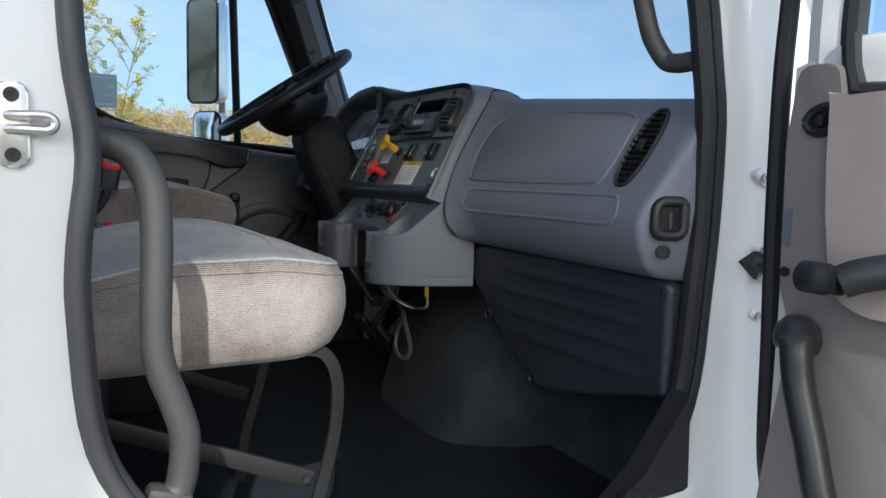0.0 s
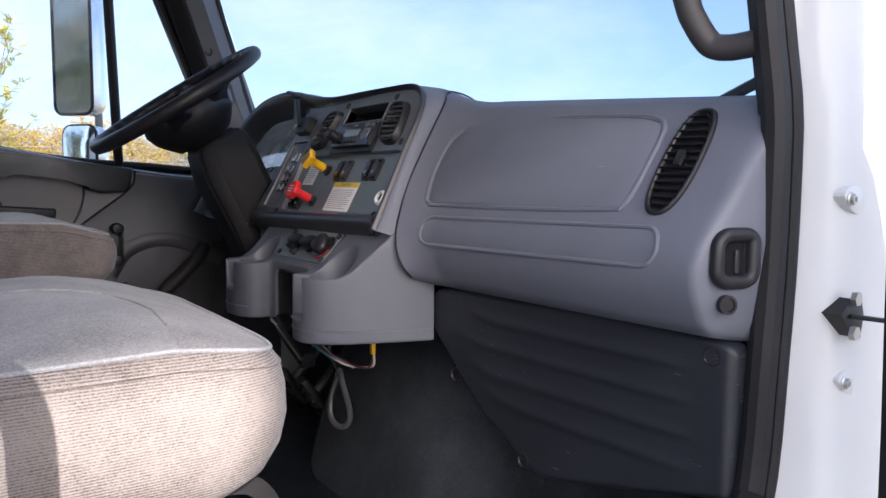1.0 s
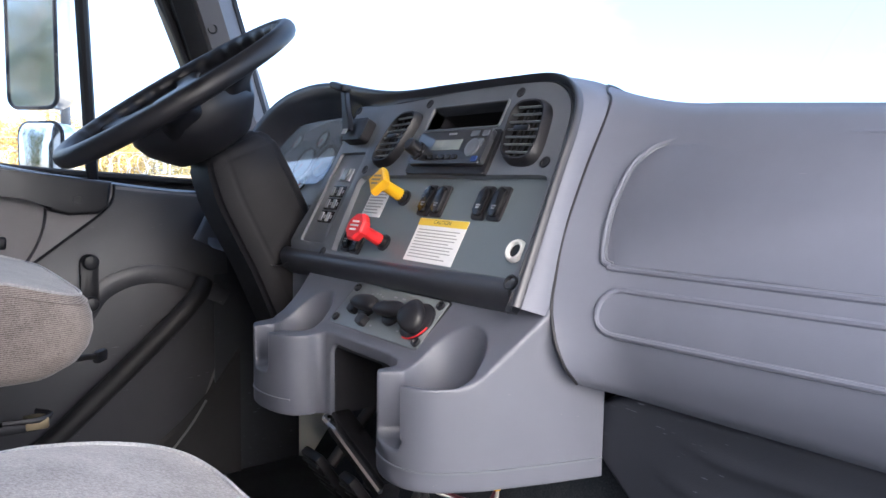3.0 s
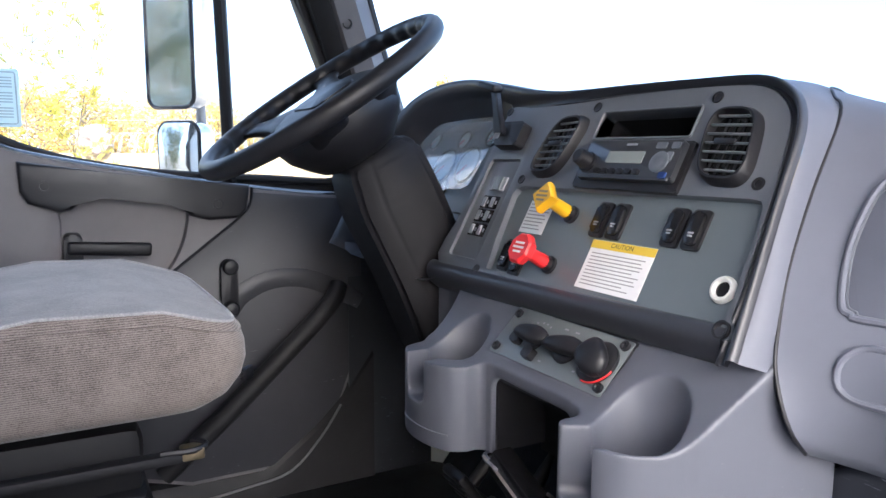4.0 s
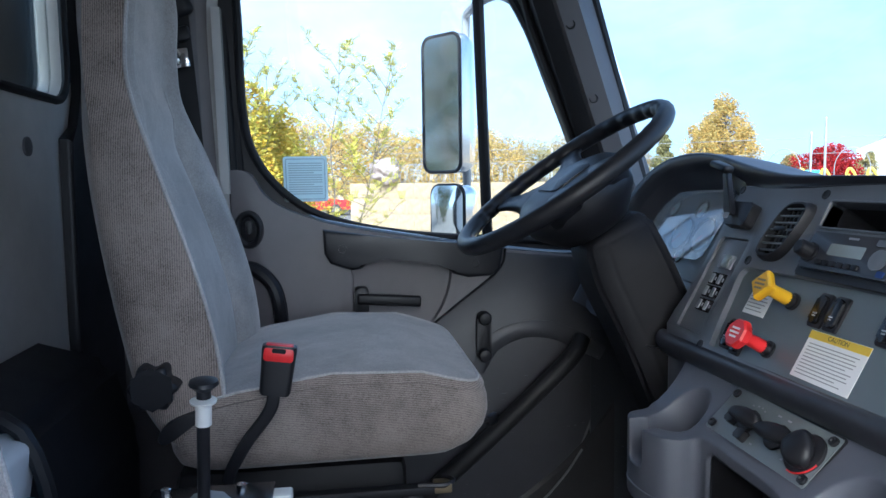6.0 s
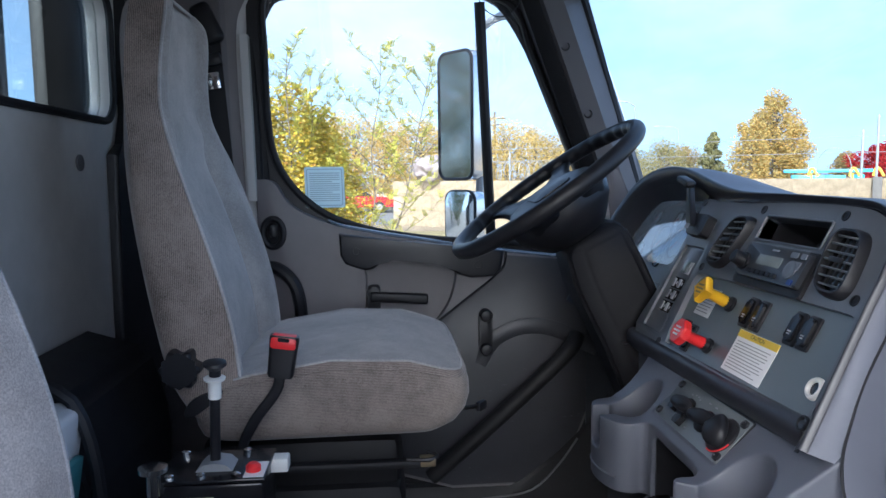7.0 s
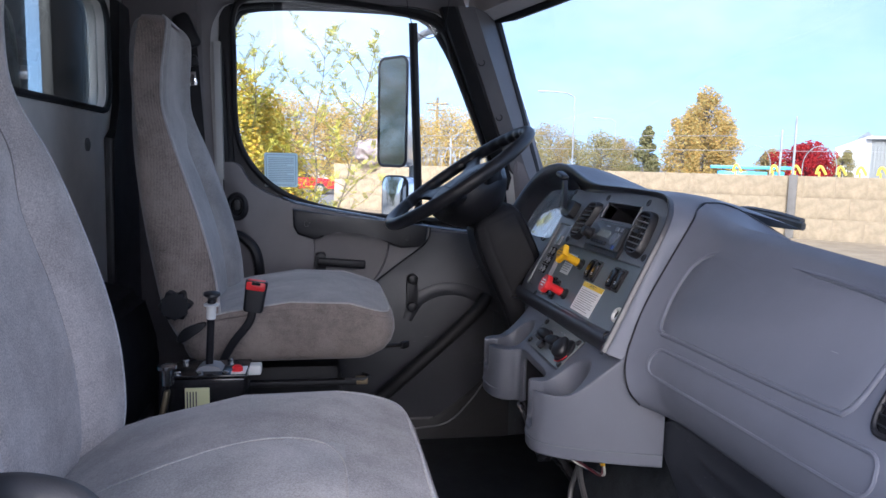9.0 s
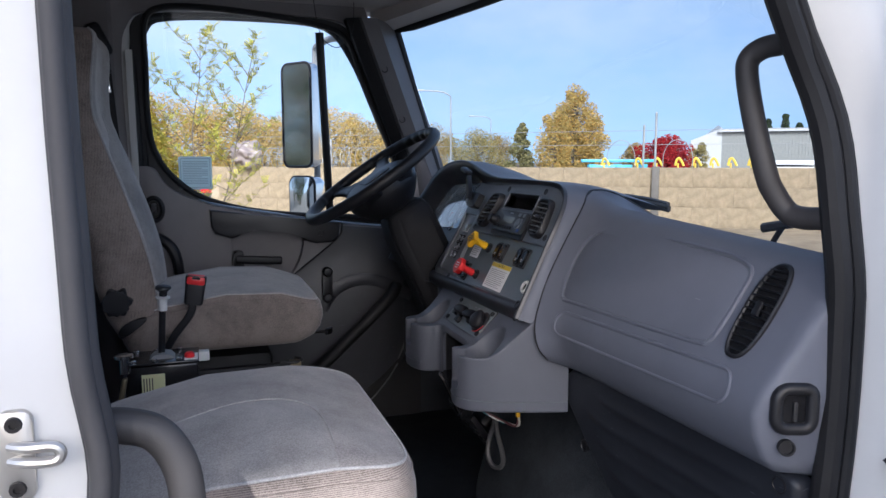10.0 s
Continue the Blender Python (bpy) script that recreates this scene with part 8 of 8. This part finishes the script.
# labels on the switch panel
def label_sheet(y0, v0, y1, v1, sheet, n_rows, head, label):
    ob = thing("panel_label", pan((y0 + y1) / 2, (v0 + v1) / 2, -0.007), label, "label", "panel labels")
    bm = B()
    prism(bm, [(y0, v0), (y1, v0), (y1, v1), (y0, v1)], pan, -0.0074, -0.0068)
    part("sheet", bm, sheet, ob)
    top = v1 - 0.004
    if head:
        bm = B()
        prism(bm, [(y0 + 0.0005, v1 - head), (y1 - 0.0005, v1 - head), (y1 - 0.0005, v1 - 0.0005), (y0 + 0.0005, v1 - 0.0005)], pan, -0.0067, -0.0064)
        part("heading_band", bm, LABELYEL, ob, "yellow heading band")
        lettering("CAUTION", head * 0.75, lambda u, v, d: panr(u, v, -0.0062 + d), -(y0 + y1) / 2, v1 - head / 2, INK, ob)
        top = v1 - head - 0.005
    rng = random.Random(int(n_rows * 7 + abs(y0) * 1000))
    step = (top - v0 - 0.003) / n_rows
    w = y0 - y1
    for k in range(n_rows):
        v = top - (k + 0.3) * step
        a, b = y0 - w * 0.06, y1 + w * rng.uniform(0.06, 0.28)
        bm = B()
        prism(bm, [(a, v - step * 0.13), (b, v - step * 0.13), (b, v + step * 0.13), (a, v + step * 0.13)], pan, -0.0067, -0.0064)
        part("print_line", bm, GREYINK, ob)


label_sheet(0.009, 0.012, -0.097, 0.076, PAPER, 10, 0.011, "white caution label with a yellow heading")
label_sheet(0.168, 0.070, 0.115, 0.119, PAPER, 8, 0, "small white printed label behind the yellow knob")

# indicator switch strip beside the gauges
ss = thing("indicator_strip", pan(0.28, 0.1, 0), "dark strip of small warning lights and a dimmer", "switch strip")
bm = B()
prism(bm, rounded(0.228, 0.014, 0.306, 0.178, 0.005), pan, -0.0055, -0.002, 0.001)
part("strip", bm, STACK, ss)
bm = B()
prism(bm, rounded(0.243, 0.127, 0.281, 0.150, 0.001), pan, -0.002, 0.0005)
part("dimmer_frame", bm, GREYINK, ss)
bm = B()
prism(bm, rounded(0.252, 0.1275, 0.2705, 0.1495, 0.001), pan, 0.0005, 0.0022, 0.0006)
part("dimmer", bm, LCD, ss)
for v in (0.107, 0.084, 0.060):
    bm = B()
    prism(bm, rounded(0.242, v - 0.0105, 0.286, v + 0.0105, 0.001), pan, -0.002, -0.0012)
    part("indicator_frame", bm, BLACKGLOSS, ss)
    for y in (0.2785, 0.2565):
        bm = B()
        prism(bm, rounded(y - 0.0042, v - 0.008, y + 0.0042, v + 0.008, 0.001), pan, -0.0012, 0.0006, 0.0004)
        part("indicator", bm, GREYINK, ss)
        bm = B()
        prism(bm, rounded(y - 0.0115, v - 0.003, y - 0.0080, v + 0.003, 0.0006), pan, -0.0012, -0.0006)
        part("print_mark", bm, GREYINK, ss)

# parking-brake lever by the gauges
lv = thing("hand_valve_lever", pan(0.26, 0.22, 0), "black trailer brake hand lever beside the gauges", "lever")
bm = B()
prism(bm, rounded(0.236, 0.196, 0.300, 0.237, 0.007), pan, 0.0, 0.019, 0.004)
part("base", bm, BLACK, lv)
bm = B()
a, b = pan(0.285, 0.212, 0.02), pan(0.318, 0.284, 0.046)
ring_faces(bm, [[c + Vector((0, w, 0)) + PN * t, c + Vector((0, -w, 0)) + PN * t, c + Vector((0, -w, 0)) - PN * t, c + Vector((0, w, 0)) - PN * t] for c, w, t in ((a, 0.012, 0.007), (a.lerp(b, 0.5), 0.008, 0.006), (b, 0.007, 0.006))])
bmesh.ops.bevel(bm, geom=bm.edges[:], offset=0.0015, segments=2, affect="EDGES", clamp_overlap=True)
part("arm", bm, BLACK, lv)
bm = B()
box(bm, b + Vector((-0.004, 0.010, 0.003)), (0.020, 0.050, 0.013), Matrix.Rotation(radians(14), 3, "X"), 0.005, 3)
part("grip", bm, BLACK, lv)
bm = B()
prism(bm, rounded(0.277, 0.203, 0.292, 0.213, 0.001), pan, 0.0262, 0.027)
part("window", bm, GREYINK, lv)

# ---------------------------------------------------------------- heater panel
hp = thing("heater_panel", hv(0, 0, 0), "slate heater panel with three black knobs", "heater panel")
bm = B()
prism(bm, rounded(-0.1135, -0.0375, 0.1015, 0.0350, 0.003), hv, -0.0060, -0.0015, 0.0008)
part("plate", bm, SLATE, hp)
bm = B()
prism(bm, rounded(-0.1165, -0.0402, 0.1045, 0.0378, 0.005), hv, -0.0062, -0.0030)
part("gap", bm, BLACK, hp)
for y, v in ((0.092, 0.024), (-0.1045, 0.027), (-0.1065, -0.029), (0.091, -0.029)):
    bm = B()
    lathe(bm, hv(y, v, -0.0015), HN, [(0, 0.0062), (0.004, 0.0060), (0.0045, 0.0034), (0.0025, 0.0022)], 12)
    part("screw", bm, BLACK, hp)
# two slim pear-shaped knobs and a broad one, each on its dial
for y, r, long_, turn, red in ((0.033, 0.0165, 0.031, -4, 0), (-0.029, 0.0175, 0.033, -8, 0), (-0.084, 0.0265, 0.0255, 38, 1)):
    bm = B()
    lathe(bm, hv(y, -0.002, -0.0015), HN, [(0, r), (0.004, r), (0.006, r * 0.9), (0.007, r * 0.7)], 28)
    k = part("knob", bm, BLACK, hp)
    ca, sa = math.cos(radians(turn)), math.sin(radians(turn))
    bm = B()
    rings = []
    for f in (-1.0, -0.94, -0.8, -0.55, -0.2, 0.2, 0.5, 0.75, 0.92, 1.0):
        wide = (0.0105 if not red else 0.0185) * (1 - abs(f) ** 2.6) ** 0.5 * (1.0 - 0.32 * f * (0 if red else 1)) + 0.0006
        tall = (0.017 if not red else 0.020) * (1 - 0.55 * abs(f) ** 3)
        ring = []
        for q in range(14):
            a = 2 * math.pi * q / 14
            u, w = f * long_, math.copysign(abs(math.cos(a)) ** 0.7, math.cos(a)) * wide
            ring.append(hv(y + u * ca - w * sa, -0.002 + u * sa + w * ca, 0.0045 + tall * (0.5 + 0.5 * math.copysign(abs(math.sin(a)) ** 0.75, math.sin(a)))))
        rings.append(ring)
    ring_faces(bm, rings)
    part("grip", bm, BLACK, k, angle=60)
    if red:
        bm = B()
        tube(bm, [hv(y + math.cos(a) * r * 1.03, -0.002 + math.sin(a) * r * 1.03, 0.002) for a in [radians(190 + 8 * i) for i in range(12)]], 0.0011, 6)
        part("heat_mark", bm, RED, k)
for y, v in ((0.022, -0.0235), (0.060, -0.010)):
    bm = B()
    prism(bm, rounded(y - 0.0085, v - 0.0075, y + 0.0085, v + 0.0075, 0.003), hv, -0.0015, 0.008, 0.002)
    part("button", bm, BLACK, hp)
for y, v, w in ((0.048, 0.020, 0.004), (0.038, 0.0225, 0.003), (0.030, 0.0225, 0.003), (0.022, 0.020, 0.003), (-0.006, 0.024, 0.007), (-0.026, 0.024, 0.007), (-0.045, 0.008, 0.004), (0.002, -0.026, 0.005), (-0.058, -0.022, 0.004)):
    bm = B()
    prism(bm, [(y - w / 2, v - 0.0011), (y + w / 2, v - 0.0011), (y + w / 2, v + 0.0011), (y - w / 2, v + 0.0011)], hv, -0.0014, -0.0011)
    part("print_mark", bm, GREYINK, hp)

# ---------------------------------------------------------------- under the console
dv = thing("hanging_controller", (-0.05, 0.03, 1.49), "loose black controller with bright metal edges hanging under the console", "controller")
M = Matrix.Rotation(radians(-38), 3, "X") @ Matrix.Rotation(radians(10), 3, "Y")
bm = B()
box(bm, (-0.05, 0.0, 1.455), (0.03, 0.15, 0.035), Matrix.Rotation(radians(22), 3, "X"), 0.004)
part("case", bm, BLACKGLOSS, dv)
bm = B()
tube(bm, smooth_path([(-0.066, 0.045, 1.478), (-0.070, 0.072, 1.488), (-0.052, 0.075, 1.488)], 4), 0.004, 6)
tube(bm, [(-0.067, 0.06, 1.482), (-0.067, -0.07, 1.432)], 0.004, 6)
part("metal_edge", bm, CHROME, dv)
wires = [((0.10, 0.02, 0.03), [(-0.03, -0.06, 1.46), (-0.01, -0.08, 1.435), (0.02, -0.10, 1.418), (0.035, -0.15, 1.418), (0.025, -0.184, 1.455)]), ((0.5, 0.5, 0.48), [(-0.03, -0.055, 1.465), (0.0, -0.085, 1.425), (0.03, -0.105, 1.412), (0.035, -0.165, 1.425), (0.025, -0.186, 1.458)]), ((0.02, 0.12, 0.14), [(-0.04, -0.05, 1.46), (-0.01, -0.075, 1.43), (0.03, -0.10, 1.408)]), ((0.012, 0.012, 0.014), [(-0.04, -0.02, 1.47), (-0.01, -0.06, 1.44), (0.02, -0.09, 1.42)])]
for k, (c, pts) in enumerate(wires):
    bm = B()
    tube(bm, smooth_path(pts, 5), 0.0025, 6)
    whole("wire", bm, plastic("wire_cover", c, 0.4, 100, 0.05, 0.0), "loose thin wire hanging under the console", "wire", group="hanging wires")
bm = B()
box(bm, (0.0235, -0.1855, 1.466), (0.009, 0.009, 0.026), None, 0.002)
whole("wire_connector", bm, YELLOW, "yellow wire connector hanging under the console", "connector")
bm = B()
tube(bm, [(0.05 + 0.008 * math.sin(2 * a), 0.000 + 0.038 * math.cos(a), 1.318 + 0.060 * math.sin(a)) for a in [2 * math.pi * i / 30 for i in range(30)]], 0.0062, 8, True)
whole("cable_loop", bm, plastic("grey_cable_cover", (0.075, 0.075, 0.08), 0.4, 200, 0.1, 0.1), "coiled grey cable loop hanging below the console", "cable")
bm = B()
tube(bm, smooth_path([(0.06, 0.02, 1.49), (0.04, 0.03, 1.42), (0.05, 0.005, 1.378)], 4), 0.005, 6)
whole("cable", bm, STEEL, "grey cable dropping from the console", "cable")

# pedals in the driver footwell
for y, w, lab_ in ((0.30, 0.045, "black ribbed accelerator pedal"), (0.44, 0.07, "black ribbed brake pedal")):
    ob = thing("pedal", (0.12, y, 1.2), lab_, "pedal", "foot pedals")
    bm = B()
    box(bm, (0.13, y, 1.235), (0.02, w, 0.12), Matrix.Rotation(radians(-35), 3, "Y"), 0.006)
    part("pad", bm, BLACK, ob)
    for k in range(5):
        bm = B()
        box(bm, Vector((0.13, y, 1.235)) + Matrix.Rotation(radians(-35), 3, "Y") @ Vector((-0.012, 0, -0.045 + k * 0.0225)), (0.006, w * 0.9, 0.008), Matrix.Rotation(radians(-35), 3, "Y"), 0.002)
        part("tread", bm, RUBBER, ob)
    bm = B()
    rod(bm, (0.14, y, 1.25), (0.30, y, 1.42), 0.012)
    part("arm", bm, STEEL, ob)

# ---------------------------------------------------------------- outside the windshield
for pts, arm, lab_ in (([(0.72, 0.60, 1.885), (0.69, 0.38, 1.885), (0.66, 0.18, 1.876)], [(0.57, 0.66, 1.735), (0.64, 0.64, 1.80), (0.72, 0.58, 1.885), (0.70, 0.38, 1.893), (0.67, 0.20, 1.884)], "black wiper lying along the windshield base"),
                       ([(0.58, -0.272, 1.862), (0.57, -0.365, 1.880), (0.525, -0.50, 1.905), (0.475, -0.62, 1.930), (0.43, -0.715, 1.948)], [(0.655, -0.215, 1.735), (0.63, -0.245, 1.80), (0.60, -0.30, 1.848), (0.575, -0.362, 1.889), (0.545, -0.45, 1.904)], "black wiper by the passenger side of the windshield")):
    ob = thing("wiper", pts[0], lab_, "wiper", "windshield wipers")
    bm = B()
    tube(bm, smooth_path(arm, 5), 0.007, 6)
    part("arm", bm, BLACK, ob)
    bm = B()
    tube(bm, smooth_path([Vector(p) + Vector((0.0, 0.0, -0.004)) for p in pts], 5), 0.006, 6, flat=1.8, up=(0, 0, 1))
    part("blade", bm, RUBBER, ob)
hd = thing("truck_hood", (1.4, 0, 0.8), "white sloping truck hood ahead of the windshield", "hood")
bm = B()
ring_faces(bm, [[Vector((0.62 - 0.40 * (abs(y) / 0.93) ** 2.4, y, 1.70)), Vector((0.72 - 0.30 * (abs(y) / 0.93) ** 2.4, y, 1.71)), Vector((1.9, y * 0.8, 1.48)), Vector((2.3, y * 0.75, 1.25)), Vector((2.3, y * 0.75, 0.8)), Vector((0.62 - 0.4 * (abs(y) / 0.93) ** 2.4, y, 0.8))] for y in [-0.90 + 1.8 * i / 16 for i in range(17)]])
part("hood_panel", bm, WHITE, hd)
bm = B()
ring_faces(bm, [[Vector((0.60 - 0.38 * (abs(y) / 0.93) ** 2.4, y, 1.70)), Vector((0.60 - 0.38 * (abs(y) / 0.93) ** 2.4, y, 1.755)), Vector((0.72 - 0.34 * (abs(y) / 0.93) ** 2.4, y, 1.74)), Vector((0.74 - 0.34 * (abs(y) / 0.93) ** 2.4, y, 1.72))] for y in [-0.88 + 1.76 * i / 16 for i in range(17)]])
part("cowl", bm, BLACK, hd, "black cowl below the windshield")
